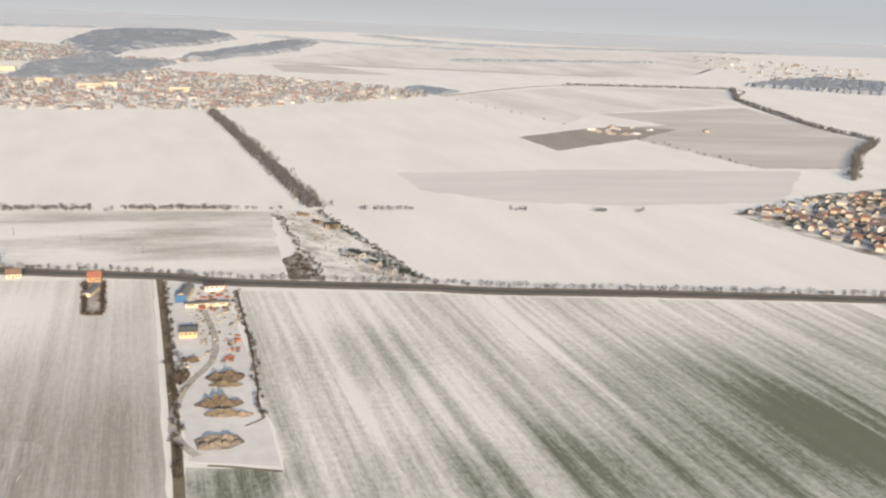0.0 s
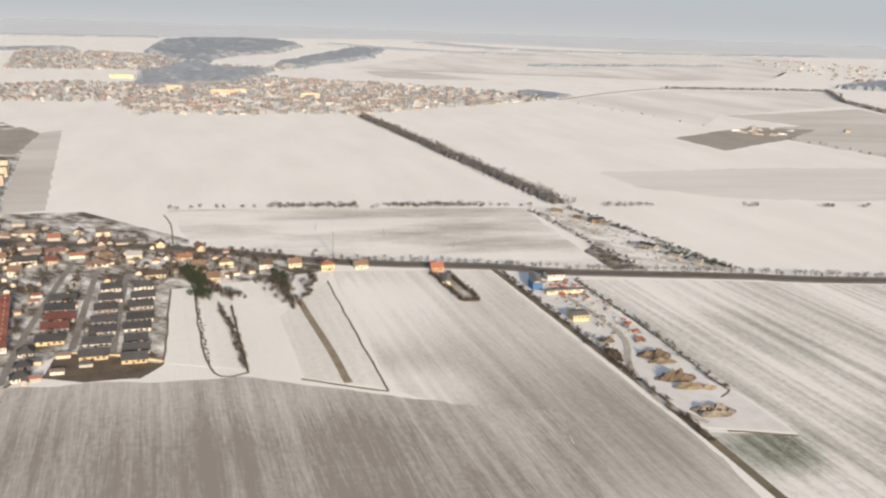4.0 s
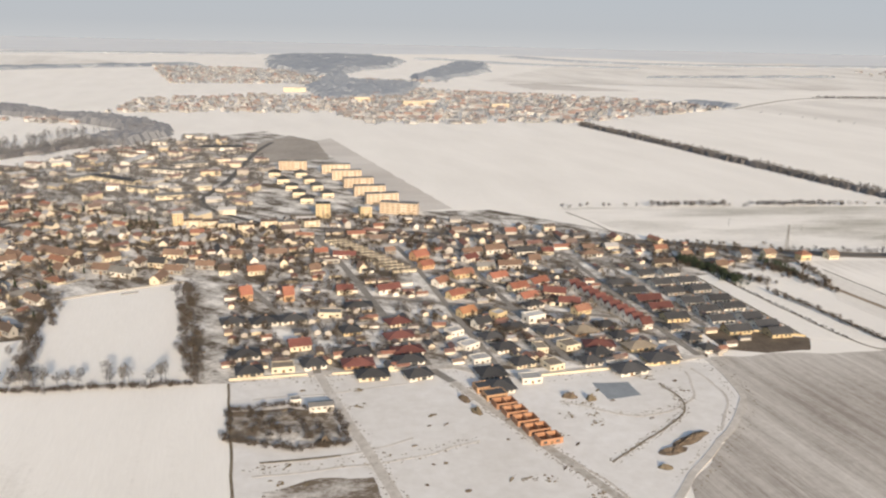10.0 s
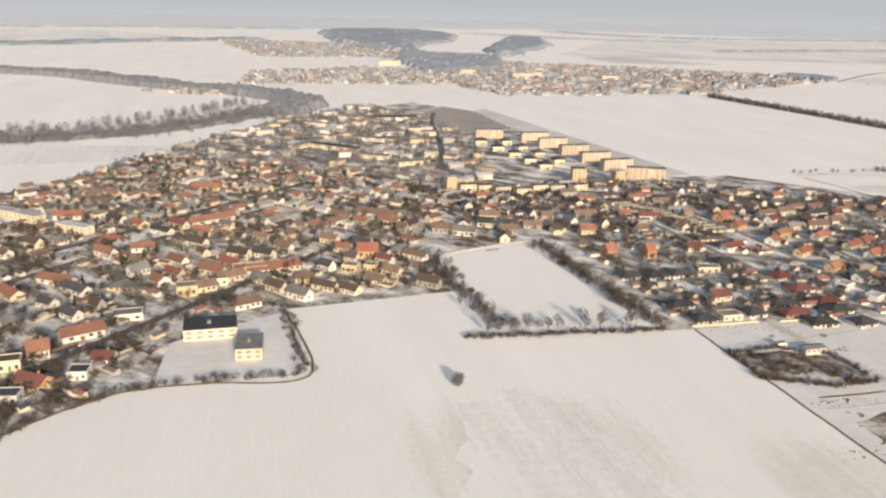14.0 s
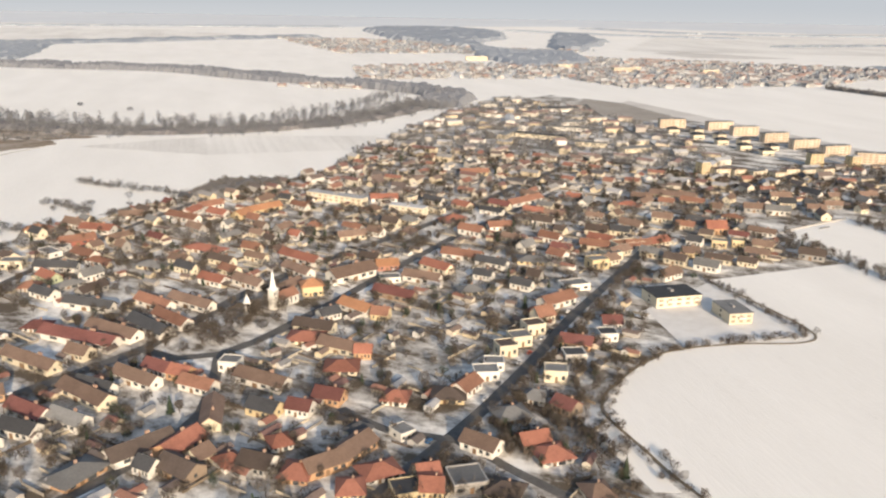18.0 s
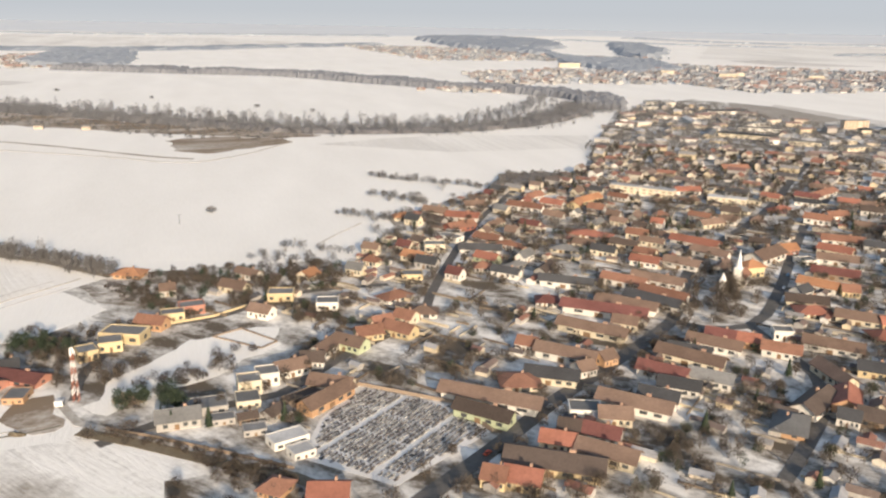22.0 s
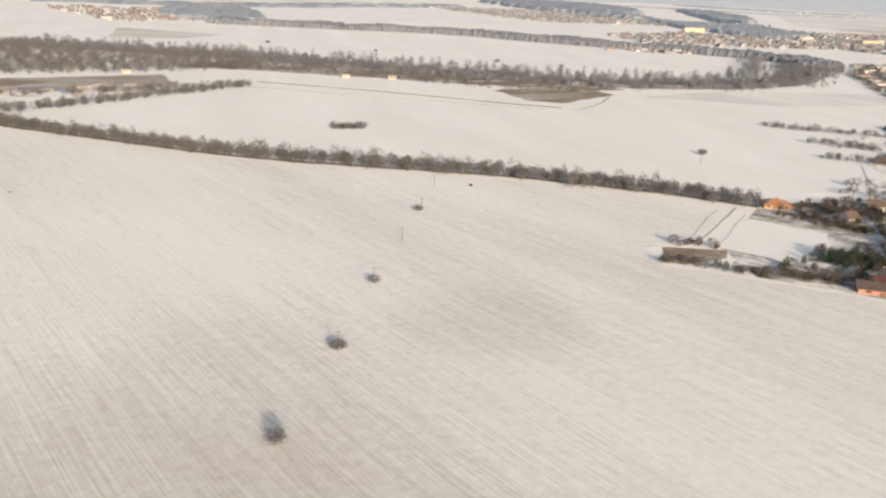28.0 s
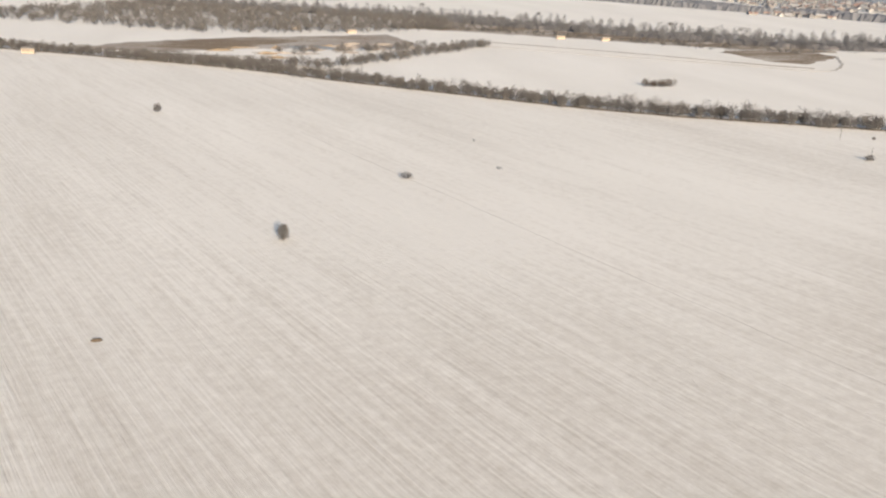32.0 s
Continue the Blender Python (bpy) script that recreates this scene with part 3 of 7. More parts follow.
# west: fields round the town
field("west_furrowed", "plough_west", 0.05, (-3600, -500), (-1780, -500), (-1700, 200), (-1725, 295), (-1760, 350), (-1815, 380), (-1858, 404), (-1855, 436), (-1822, 445), (-1762, 520), (-1900, 590), (-2137, 660), (-2322, 760), (-2500, 850), (-3600, 1200), label="wide furrowed snow field", soft=3)
field("last_plot", "snow_clean", 0.10, (-1815, 438), (-1765, 494), (-1730, 462), (-1754, 420), (-1781, 406), label="snowy plot behind the last houses", soft=2)
field("brown_brush", "scrub", 0.12, (-1757, 502), (-1726, 487), (-1713, 463), (-1736, 472), label="brown brush at the edge of a plot", soft=3)
field("brown_verge", "bank", 0.11, (-1736, 345), (-1722, 352), (-1716, 333), (-1708, 322), (-1718, 315), (-1736, 328), label="brown dead grass by the lane", soft=8)
field("west_trodden", "churned", 0.09, (-1745, 295), (-1700, 312), (-1640, 285), (-1600, 262), (-1600, 200), (-1700, 215), (-1735, 250), label="churned snow with wheel tracks", soft=4)
field("west_clean", "snow_clean", 0.05, (-1785, 560), (-1660, 560), (-1600, 640), (-1560, 690), (-1440, 866), (-1335, 912), (-1280, 1100), (-1460, 1020), (-1610, 1060), (-1780, 930), (-2140, 1030), (-2190, 1040), (-2340, 860), (-2315, 775), (-2137, 680), (-1908, 612), label="large clean snow field")
field("river_meadow", "stubble_light", 0.08, (-1642, 1075), (-1560, 1125), (-1475, 1158), (-1264, 1163), (-1298, 1050), (-1476, 1014), label="brown-grey flood meadow", soft=6)
field("river_bend", "snow_clean", 0.05, (-2480, 1600), (-2100, 1480), (-1860, 1400), (-1650, 1300), (-1400, 1380), (-1290, 1530), (-1230, 1650), (-1480, 2060), (-1750, 2380), (-2100, 2500), (-2400, 2400), label="snow field inside the river bend")
field("bare_bank", "bank", 0.10, (-1837, 1100), (-1782, 1140), (-1690, 1120), (-1676, 1084), (-1715, 1050), (-1765, 1000), (-1811, 1020), label="bare brown bank above the river", category="bank", soft=10)
field("river_scrub", "bank", 0.07, (-2290, 1290), (-2150, 1262), (-2000, 1215), (-1880, 1170), (-1700, 1125), (-1640, 1150), (-1700, 1200), (-1900, 1270), (-2200, 1420), label="brown scrubby river bank with thin snow", category="meadow", soft=10)
field("pit_floor", "pit", 0.09, (-2620, 960), (-2575, 1020), (-2485, 1085), (-2275, 1190), (-2234, 1054), (-2380, 900), (-2440, 890), label="sandy floor of a gravel pit", category="pit", soft=8)
field("pit_bank", "bank", 0.14, (-2590, 985), (-2469, 965), (-2401, 1060), (-2290, 1140), (-2450, 1110), label="brown bank in a gravel pit", category="pit", soft=7)
field("pit_snow", "snow_clean", 0.12, (-2540, 935), (-2450, 985), (-2350, 1010), (-2270, 1040), (-2290, 960), (-2370, 880), label="snow on the pit floor", category="pit", soft=9)
patch("pond_west", M["ice"], 0.18, (-2404, 1020), (-2318, 1062), (-2340, 1010), (-2372, 985), label="frozen grey pond in the pit", category="pond", soft=4)
field("far_brown", "grey_field", 0.08, (-2561, 2070), (-2306, 1955), (-2366, 1814), (-2510, 1781), label="brown-grey field", soft=10)
field("far_dark", "grey_field", 0.08, (1009, 3278), (1231, 3438), (1334, 3258), (1050, 3115), label="distant brown-grey field", soft=14)
field("far_dark", "grey_field", 0.08, (-141, 3249), (27, 3318), (298, 2961), (102, 2930), (-91, 2963), label="distant brown-grey field", soft=14)
# far snow greyed by its colour in place of haze
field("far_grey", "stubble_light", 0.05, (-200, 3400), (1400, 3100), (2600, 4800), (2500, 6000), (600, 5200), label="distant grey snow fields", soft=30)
# sheet coloured like the haze, so the plain fades into the sky
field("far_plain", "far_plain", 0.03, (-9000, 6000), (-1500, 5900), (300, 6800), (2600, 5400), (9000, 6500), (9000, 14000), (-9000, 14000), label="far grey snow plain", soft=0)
# greyed here too, as haze over the far fields
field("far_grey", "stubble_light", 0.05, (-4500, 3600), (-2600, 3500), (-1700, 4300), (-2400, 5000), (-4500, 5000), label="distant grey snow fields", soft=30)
patch("pond", M["ice"], 0.16, (-575, 465), (-552, 465), (-550, 446), (-572, 441), label="square frozen pond with grey ice", category="pond", soft=1.2)

patch("town_ground", M["garden"], 0.04, (-1592, 560), (-1560, 650), (-1568, 690), (-1530, 706), (-1500, 756), (-1462, 786), (-1440, 862), (-1372, 868), (-1335, 910), (-1275, 1088), (-1135, 1457), (-900, 1700), (-803, 1551), (-651, 955), (-560, 965), (-410, 830), (-281, 760), (-285, 737), (-365, 705), (-418, 688), (-396, 532), (-470, 551), (-485, 500), (-603, 490), (-797, 476), (-816, 476), (-861, 684), (-947, 643), (-940, 556), (-1057, 524), (-1034, 424), (-1118, 409), (-1164, 376), (-1182, 345), (-1179, 319), (-1165, 268), (-1148, 60), (-1640, 60), (-1600, 262), (-1650, 295), (-1712, 330), (-1760, 352), (-1812, 385), (-1811, 432), (-1740, 530), (-1660, 545), label="town gardens with patchy snow", category="gardens")
patch("east_village_ground", M["garden"], 0.04, (540, 980), (701, 1085), (900, 1150), (1150, 900), (1000, 690), (617, 775), label="village gardens with patchy snow", category="gardens", soft=6)
patch("yard_floor", M["trodden"], 0.10, (-124, 726), (-74, 719), (-36, 515), (-16, 410), (-66, 420), (-100, 580), label="trodden snow in a builders' yard", category="yard", soft=1.5)
patch("yard_floor_north", M["yard_mud"], 0.10, (-45, 984), (8, 993), (101, 719), (13, 728), (-10, 814), label="trodden snow in a farm yard", category="yard", soft=1.5)
patch("bare_yard", M["scrub"], 0.14, (-27, 793), (-10, 814), (13, 730), (-17, 729), label="brown weeds beside the farm yard", category="yard", soft=3)
patch("pitch", M["snow_clean"], 0.12, (-932, 638), (-868, 668), (-822, 486), (-908, 472), label="football pitch under clean snow", category="pitch")
patch("school_yard", M["trodden"], 0.10, (-1118, 412), (-1036, 425), (-1060, 518), (-1120, 470), label="school yard under snow", category="yard", soft=1)
patch("cemetery_ground", M["trodden"], 0.12, (-1588, 352), (-1547, 331), (-1534, 306), (-1574, 268), (-1610, 290), (-1604, 322), label="snow between the graves", category="cemetery")
patch("church_square", M["garden"], 0.10, (-1402, 440), (-1372, 474), (-1330, 512), (-1310, 505), (-1345, 455), (-1375, 430), label="small park round the church", category="park", soft=2)
patch("open_ground", M["snow"], 0.10, (-1693, 378), (-1675, 414), (-1638, 430), (-1627, 406), (-1649, 377), (-1678, 347), (-1693, 330), (-1706, 340), label="open snowy ground behind the gardens", category="field", soft=9)
patch("open_wedge", M["snow_clean"], 0.09, (-1182, 341), (-1199, 342), (-1193, 309), (-1184, 274), (-1173, 273), (-1179, 317), label="narrow snowy strip between town and field", soft=2)
patch("open_plot", M["plot_snow"], 0.10, (-365, 703), (-338, 640), (-300, 655), (-285, 733), label="snow-covered plots", soft=2)
patch("open_strip", M["plot_snow"], 0.09, (-418, 686), (-368, 698), (-340, 520), (-396, 534), label="snow-covered long plots", soft=1)

# ---- roads, lanes, ditches, river ----
LAID = []


def road(name, width, *line, label="asphalt street between houses", mat="asphalt", height=0.17, wander=0.0):
    LAID.append(name)
    height += 0.006 * len(LAID)  # each lies a little above the one before, so that crossings are clean
    return band("road_" + name, M[mat], height, width, *line, label=label, wander=wander)


band("verge_main", M["roadside"], 0.14, 21, (-640, 850), (-410, 806), (-281, 764), (-133, 743), (-67, 724), (96, 705), (171, 692), (322, 679), (526, 655), (1100, 580), (2000, 470), label="brown grass verges of the country road", category="verge", wander=1.5)
road("main", 8, (-900, 905), (-640, 850), (-410, 806), (-281, 764), (-133, 743), (-67, 724), (96, 705), (171, 692), (322, 679), (526, 655), (1100, 580), (2000, 470), label="country road between rows of bare trees")
road("high_street", 8, (-1640, 170), (-1580, 242), (-1532, 296), (-1500, 334), (-1470, 364), (-1452, 384), (-1429, 408), (-1412, 428), (-1390, 472), (-1361, 528), (-1320, 584), (-1262, 650), (-1200, 730), (-1140, 820), (-1060, 930), (-980, 1020), label="dark asphalt high street of the town")
road("church_street", 7, (-1414, 428), (-1393, 414), (-1371, 418), (-1354, 434), (-1333, 464), (-1311, 497), (-1287, 536), (-1246, 600), (-1210, 655), (-1158, 722), (-1100, 800), label="dark asphalt street past the church")
road("school_street", 6.5, (-1325, 238), (-1303, 264), (-1279, 296), (-1258, 322), (-1244, 341), (-1222, 374), (-1197, 414), (-1170, 460), (-1111, 547), (-1070, 610), (-1010, 700))
road("south_lane", 5, (-1206, 252), (-1219, 274), (-1237, 295), (-1256, 319), (-1285, 330), (-1306, 352))
road("short_lane", 6, (-1371, 418), (-1368, 378), (-1369, 352), (-1377, 328), (-1395, 302), (-1430, 262))
road("west_street", 6, (-1690, 305), (-1656, 333), (-1623, 347), (-1599, 383), (-1556, 438), (-1545, 478), (-1529, 538), (-1507, 613), (-1480, 690), (-1440, 780))
road("garden_street", 5, (-1712, 345), (-1716, 380), (-1700, 428), (-1663, 449), (-1628, 485), (-1570, 500))
road("tower_loop", 4, (-1717, 356), (-1715, 341), (-1703, 324), (-1679, 312), (-1647, 290), mat="track", label="gravel loop by the radio tower")
for k, line in enumerate([((-1709, 322), (-1728, 314), (-1746, 305), (-1754, 294), (-1745, 280), (-1728, 264), (-1700, 240)), ((-1712, 325), (-1731, 317), (-1750, 307), (-1759, 294), (-1749, 277), (-1732, 261), (-1704, 237)), ((-1831, 437), (-1800, 484), (-1778, 515)), ((-1813, 434), (-1785, 473), (-1763, 503))]):
    band("track_field_%d" % (k + 1), M[("verge", "track", "lane_snow", "lane_snow")[k]], 0.15 + 0.01 * k, (0.9, 0.6, 1.2, 0.8)[k], *line, label="muddy wheel track in the snow", category="track", wander=1.6)
band("track_field_edge", M["lane_snow"], 0.07, 0.45, (-2351, 558), (-2281, 440), (-2209, 319), (-2155, 228), (-2100, 140), label="faint field edge in the snow", category="track", wander=1.2)
patch("brown_plot", M["bank"], 0.13, (-1855, 408), (-1845, 434), (-1809, 428), (-1815, 415), (-1843, 404), label="brown brush at the corner of a plot", category="garden", soft=2)
road("new_street", 6, (-661, 471), (-680, 516), (-722, 692), (-760, 840), mat="street")
road("new_track", 5, (-575, 290), (-603, 347), (-661, 471), mat="track", label="churned track beside the raw brick terrace")
road("cross_street", 6, (-795, 482), (-740, 488), (-657, 494), (-626, 479), (-507, 498), (-487, 505), mat="lane_snow")
road("cross_street_north", 6, (-713, 640), (-600, 605), (-491, 575), (-470, 570), mat="street")
for k, line in enumerate([((-780, 452), (-740, 458), (-690, 470)), ((-768, 379), (-728, 384), (-690, 400)), ((-770, 365), (-700, 378), (-655, 395)), ((-640, 430), (-615, 380), (-590, 330)), ((-600, 440), (-560, 420), (-520, 440), (-510, 480)), ((-520, 400), (-500, 440), (-503, 485))]):
    band("track_lot_%d" % (k + 1), M["lane_snow"], 0.17 + 0.01 * k, 1.5, *line, label="dirt wheel track on building land", category="track", wander=2.5)
road("lot_track", 5.5, (-690, 300), (-705, 355), (-744, 488), mat="lane_snow", label="churned track across building land", wander=1)
road("street_a", 5, (-744, 488), (-760, 560), (-821, 697), mat="street")
road("street_b", 5, (-629, 490), (-645, 590), (-660, 689), (-680, 800), mat="street")
road("street_c", 5, (-580, 500), (-597, 600), (-615, 721), (-625, 800), mat="street")
road("street_d", 5, (-490, 505), (-503, 600), (-519, 775), mat="street")
road("street_e", 5, (-462, 560), (-478, 660), (-490, 740), mat="street")
road("street_f", 5, (-432, 545), (-450, 650), (-462, 730), mat="street")
road("lot_edge", 4, (-487, 500), (-489, 440), (-525, 388), (-565, 342), (-600, 280), mat="lane_snow", label="track round the building land", wander=2.2)
road("blocks", 8, (-760, 840), (-830, 905), (-902, 1001), (-893, 1162), (-885, 1414), (-870, 1540), label="street past the blocks of flats")
road("yard_track", 5, (-85, 654), (-70, 594), (-68, 553), (-81, 509), (-80, 455), (-62, 425), mat="track", label="muddy track through the yard")
road("east_far", 8, (360, 2310), (850, 2745), (1461, 2760), (1290, 2400), (1194, 1839), (1205, 1632), (1020, 1420), (867, 1204), mat="verge", label="hedged lane far off", height=0.3)
road("river_track", 3, (-2272, 1000), (-2172, 1081), (-2027, 1028), (-1891, 983), (-1766, 944), (-1675, 1090), mat="track", label="pale farm track along the fields", wander=3)
road("meadow_track", 1.4, (-470, 950), (-455, 905), (-440, 830), mat="verge", label="brown field path")
band("bank_fields", M["bank"], 0.15, 6, (-2143, 1133), (-1976, 1061), (-1838, 986), (-1775, 962), label="brown grassy bank along a field", category="bank", wander=2)
band("ditch_yard", M["verge"], 0.16, 6, (-133, 736), (-100, 570), (-66, 385), (-40, 200), label="dark grassy ditch", category="ditch")
for k, line in enumerate([((-63, 702), (-44, 585), (-31, 480), (-28, 468), (-38, 458)), ((-55, 415), (-15, 406)), ((-400, 692), (-366, 526), (-339, 515)), ((-339, 515), (-364, 645)),
                          ((-250, 481), (-288, 705)), ((-250, 481), (-305, 503)), ((-797, 476), (-771, 310)), ((-591, 369), (-532, 424), (-533, 462)), ((-768, 379), (-728, 384)),
                          ((-1762, 520), (-1823, 442), (-1855, 435)), ((-1586, 660), (-1619, 593), (-1600, 585)), ((-1167, 268), (-1181, 319), (-1184, 345), (-1166, 374), (-1131, 405), (-1091, 414), (-1036, 423), (-1058, 524)), ((-396, 530), (-418, 688))]):
    band("ditch_field_%d" % (k + 1), M["track" if k in (9, 10) else "verge"], 0.2 + 0.01 * k, 1.1 if k in (7, 9, 10) else 1.5, *line, label="narrow field edge", category="ditch", wander=1.0)
band("earth_strip", M["sand"], 0.13, 5.5, (-311, 658), (-293, 580), (-274, 496), label="strip of bare brown earth", category="ditch", wander=1.0)
band("bank_river", M["bank"], 0.09, 62, (-2700, 1600), (-2211, 1462), (-1896, 1306), (-1652, 1214), (-1480, 1226), (-1355, 1285), (-1235, 1430), (-1150, 1600), (-1112, 1601), (-1141, 1726), (-1274, 1850), (-1503, 2007), (-1763, 2229), (-2059, 2300), (-2399, 2387), label="brown undergrowth on the river banks", category="bank", wander=9)
band("bank_hedge", M["roadside"], 0.12, 7, (-1745, 524), (-1792, 555), (-1908, 607), (-2050, 642), (-2137, 674), (-2242, 730), (-2322, 772), (-2420, 830), (-2540, 880), (-3000, 1040), label="dead grass under the field hedge", category="bank", wander=2.5)
patch("house_plot", M["bank"], 0.16, (-195, 728), (-177, 728), (-161, 647), (-176, 647), label="brown garden plot of a lone house", category="garden", soft=1)
patch("edge_garden", M["garden"], 0.17, (-1658, 277), (-1654, 260), (-1652, 248), (-1640, 215), (-1600, 215), (-1599, 262), (-1629, 285), label="fenced garden plots at the edge of the fields", category="gardens", soft=2)
band("verge_garden", M["verge"], 0.24, 6, (-1700, 316), (-1676, 306), (-1652, 294), (-1630, 284), (-1612, 277), (-1598, 266), label="brown grass verge below the garden wall", category="verge", wander=1.2)
band("water_river", M["water"], 0.12, 26, (-2700, 1620), (-2211, 1470), (-1896, 1315), (-1652, 1222), (-1480, 1234), (-1360, 1295), (-1230, 1430), (-1140, 1600), (-1112, 1601), (-1141, 1726), (-1274, 1850), (-1503, 2007), (-1763, 2229), (-2059, 2300), (-2399, 2387), label="dark winding river", category="river")

# ---- belts, hedges and woods ----
def trees(name, mat, places, tall, wide, blades, size, label, low=0.12):
    return thicket(name, M[mat], places, tall, wide, blades, size, label, low=low, thin=0.36 if mat == "far_wood" else 0.2)


trees("shelter_belt", "belt", along([(-207, 1866), (8, 1006)], 1.9, 6.5), 11, 4.5, 34, 1.4, "dense belt of bare trees between snow fields")
canopy("belt_undergrowth", M["belt_canopy"], ribbon([(-207, 1866), (-100, 1436), (8, 1006)], 15), 7.5, 5, "dense undergrowth of the shelter belt")
trees("hedge_line", "belt", along([(-349, 992), (-250, 994)], 3, 2.4) + along([(-215, 995), (-95, 996)], 2.6, 2.4) + along([(-470, 980), (-30, 996)], 13, 2) + along([(60, 995), (125, 995)], 7, 2)
      + along([(250, 993), (275, 993)], 5, 2) + along([(360, 990), (378, 990)], 5, 2) + along([(415, 990), (425, 990)], 5, 1), 6, 3.5, 60, 0.9, "loose hedge of bare bushes along a field edge")
trees("roadside_trees", "belt", along([(-281, 770), (-133, 750), (-67, 732), (96, 714), (171, 701), (322, 688), (526, 664), (1000, 602)], 6.5, 1.3), 6.5, 3.2, 60, 0.85, "row of bare trees along the country road")
trees("field_hedge", "belt", along([(-1745, 524), (-1792, 555), (-1908, 607), (-2050, 642), (-2137, 674), (-2242, 730), (-2322, 772), (-2420, 830), (-2540, 880), (-3000, 1040)], 1.3, 3.8), 9.5, 4.2, 90, 0.95, "dense hedge of bare trees across the snow fields")
trees("field_hedge_trees", "belt", along([(-1792, 560), (-1908, 612), (-2137, 680), (-2322, 778), (-2540, 885)], 9, 2.5), 12, 5, 110, 0.9, "taller bare trees standing in the field hedge")
trees("pit_belt", "belt", along([(-2540, 872), (-2436, 862), (-2340, 860), (-2190, 1050), (-2150, 1090)], 1.8, 7) + along([(-2400, 960), (-2300, 1000), (-2230, 1060)], 4, 9), 9, 4.5, 70, 1.0, "bare trees round the gravel pit")
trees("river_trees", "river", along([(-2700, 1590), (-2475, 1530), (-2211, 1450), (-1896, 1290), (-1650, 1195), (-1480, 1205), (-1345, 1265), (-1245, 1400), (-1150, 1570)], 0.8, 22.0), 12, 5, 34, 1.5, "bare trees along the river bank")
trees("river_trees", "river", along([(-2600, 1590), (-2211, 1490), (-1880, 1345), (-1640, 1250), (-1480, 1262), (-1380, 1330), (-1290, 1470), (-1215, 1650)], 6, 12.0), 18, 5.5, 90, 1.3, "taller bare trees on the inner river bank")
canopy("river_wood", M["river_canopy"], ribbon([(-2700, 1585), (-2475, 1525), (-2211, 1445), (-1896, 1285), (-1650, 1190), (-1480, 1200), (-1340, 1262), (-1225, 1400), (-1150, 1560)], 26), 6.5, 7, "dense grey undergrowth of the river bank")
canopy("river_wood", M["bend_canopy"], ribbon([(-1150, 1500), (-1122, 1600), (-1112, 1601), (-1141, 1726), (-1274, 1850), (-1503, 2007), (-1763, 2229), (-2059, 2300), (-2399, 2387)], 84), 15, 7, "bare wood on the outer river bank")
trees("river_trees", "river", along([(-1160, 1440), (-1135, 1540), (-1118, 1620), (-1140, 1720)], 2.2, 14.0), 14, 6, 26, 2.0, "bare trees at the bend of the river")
trees("pit_wood", "belt", scatter([(-2900, 1250), (-2700, 1560), (-2200, 1440), (-2150, 1300), (-2270, 1215), (-2500, 1130)], 1500), 12, 5.5, 26, 1.9, "bare wood between the pit and the river")
trees("river_scrub_bushes", "belt", scatter([(-2290, 1300), (-2000, 1222), (-1860, 1130), (-1700, 1100), (-1640, 1150), (-1900, 1250), (-2200, 1380)], 300), 4.5, 3.5, 34, 1.1, "low bare scrub between the fields and the river")
# far belts and woods, their haze painted into the crown colour
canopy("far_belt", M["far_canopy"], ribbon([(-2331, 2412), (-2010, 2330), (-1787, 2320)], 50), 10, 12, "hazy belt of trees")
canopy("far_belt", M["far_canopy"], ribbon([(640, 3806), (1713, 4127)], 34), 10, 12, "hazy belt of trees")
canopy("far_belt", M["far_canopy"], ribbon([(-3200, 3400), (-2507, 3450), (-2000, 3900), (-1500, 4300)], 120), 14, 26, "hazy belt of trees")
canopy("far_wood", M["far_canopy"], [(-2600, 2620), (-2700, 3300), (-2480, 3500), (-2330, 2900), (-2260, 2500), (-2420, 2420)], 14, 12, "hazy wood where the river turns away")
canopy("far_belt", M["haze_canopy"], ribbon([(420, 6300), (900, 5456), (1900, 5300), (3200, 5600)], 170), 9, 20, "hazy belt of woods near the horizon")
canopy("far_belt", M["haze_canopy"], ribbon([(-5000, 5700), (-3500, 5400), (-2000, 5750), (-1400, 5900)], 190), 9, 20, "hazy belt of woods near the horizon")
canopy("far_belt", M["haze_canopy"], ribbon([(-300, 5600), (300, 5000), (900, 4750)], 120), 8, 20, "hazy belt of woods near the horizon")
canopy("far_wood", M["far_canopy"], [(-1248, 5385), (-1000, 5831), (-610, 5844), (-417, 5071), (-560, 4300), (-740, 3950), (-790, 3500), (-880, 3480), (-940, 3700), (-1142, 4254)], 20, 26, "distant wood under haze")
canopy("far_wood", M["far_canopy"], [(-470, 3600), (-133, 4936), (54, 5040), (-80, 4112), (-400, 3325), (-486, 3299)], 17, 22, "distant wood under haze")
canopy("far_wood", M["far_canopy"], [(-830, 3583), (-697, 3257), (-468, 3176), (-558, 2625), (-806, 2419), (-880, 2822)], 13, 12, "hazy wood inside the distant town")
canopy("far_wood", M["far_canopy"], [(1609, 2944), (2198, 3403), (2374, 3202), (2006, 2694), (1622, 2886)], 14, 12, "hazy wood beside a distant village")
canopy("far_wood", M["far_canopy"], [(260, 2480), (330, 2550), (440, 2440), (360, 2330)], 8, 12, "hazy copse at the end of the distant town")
trees("lane_hedge", "belt", along([(850, 2745), (1461, 2760), (1290, 2400), (1194, 1839), (1205, 1632), (1020, 1420), (867, 1204)], 3.5, 5), 9, 5, 24, 1.9, "bare hedge along a distant lane")
trees("field_bushes", "belt", along([(653, 1589), (710, 1451), (753, 1301)], 25, 5) + along([(390, 2200), (558, 1790)], 60, 5), 6, 4, 30, 1.2, "single bare bushes along a field edge")
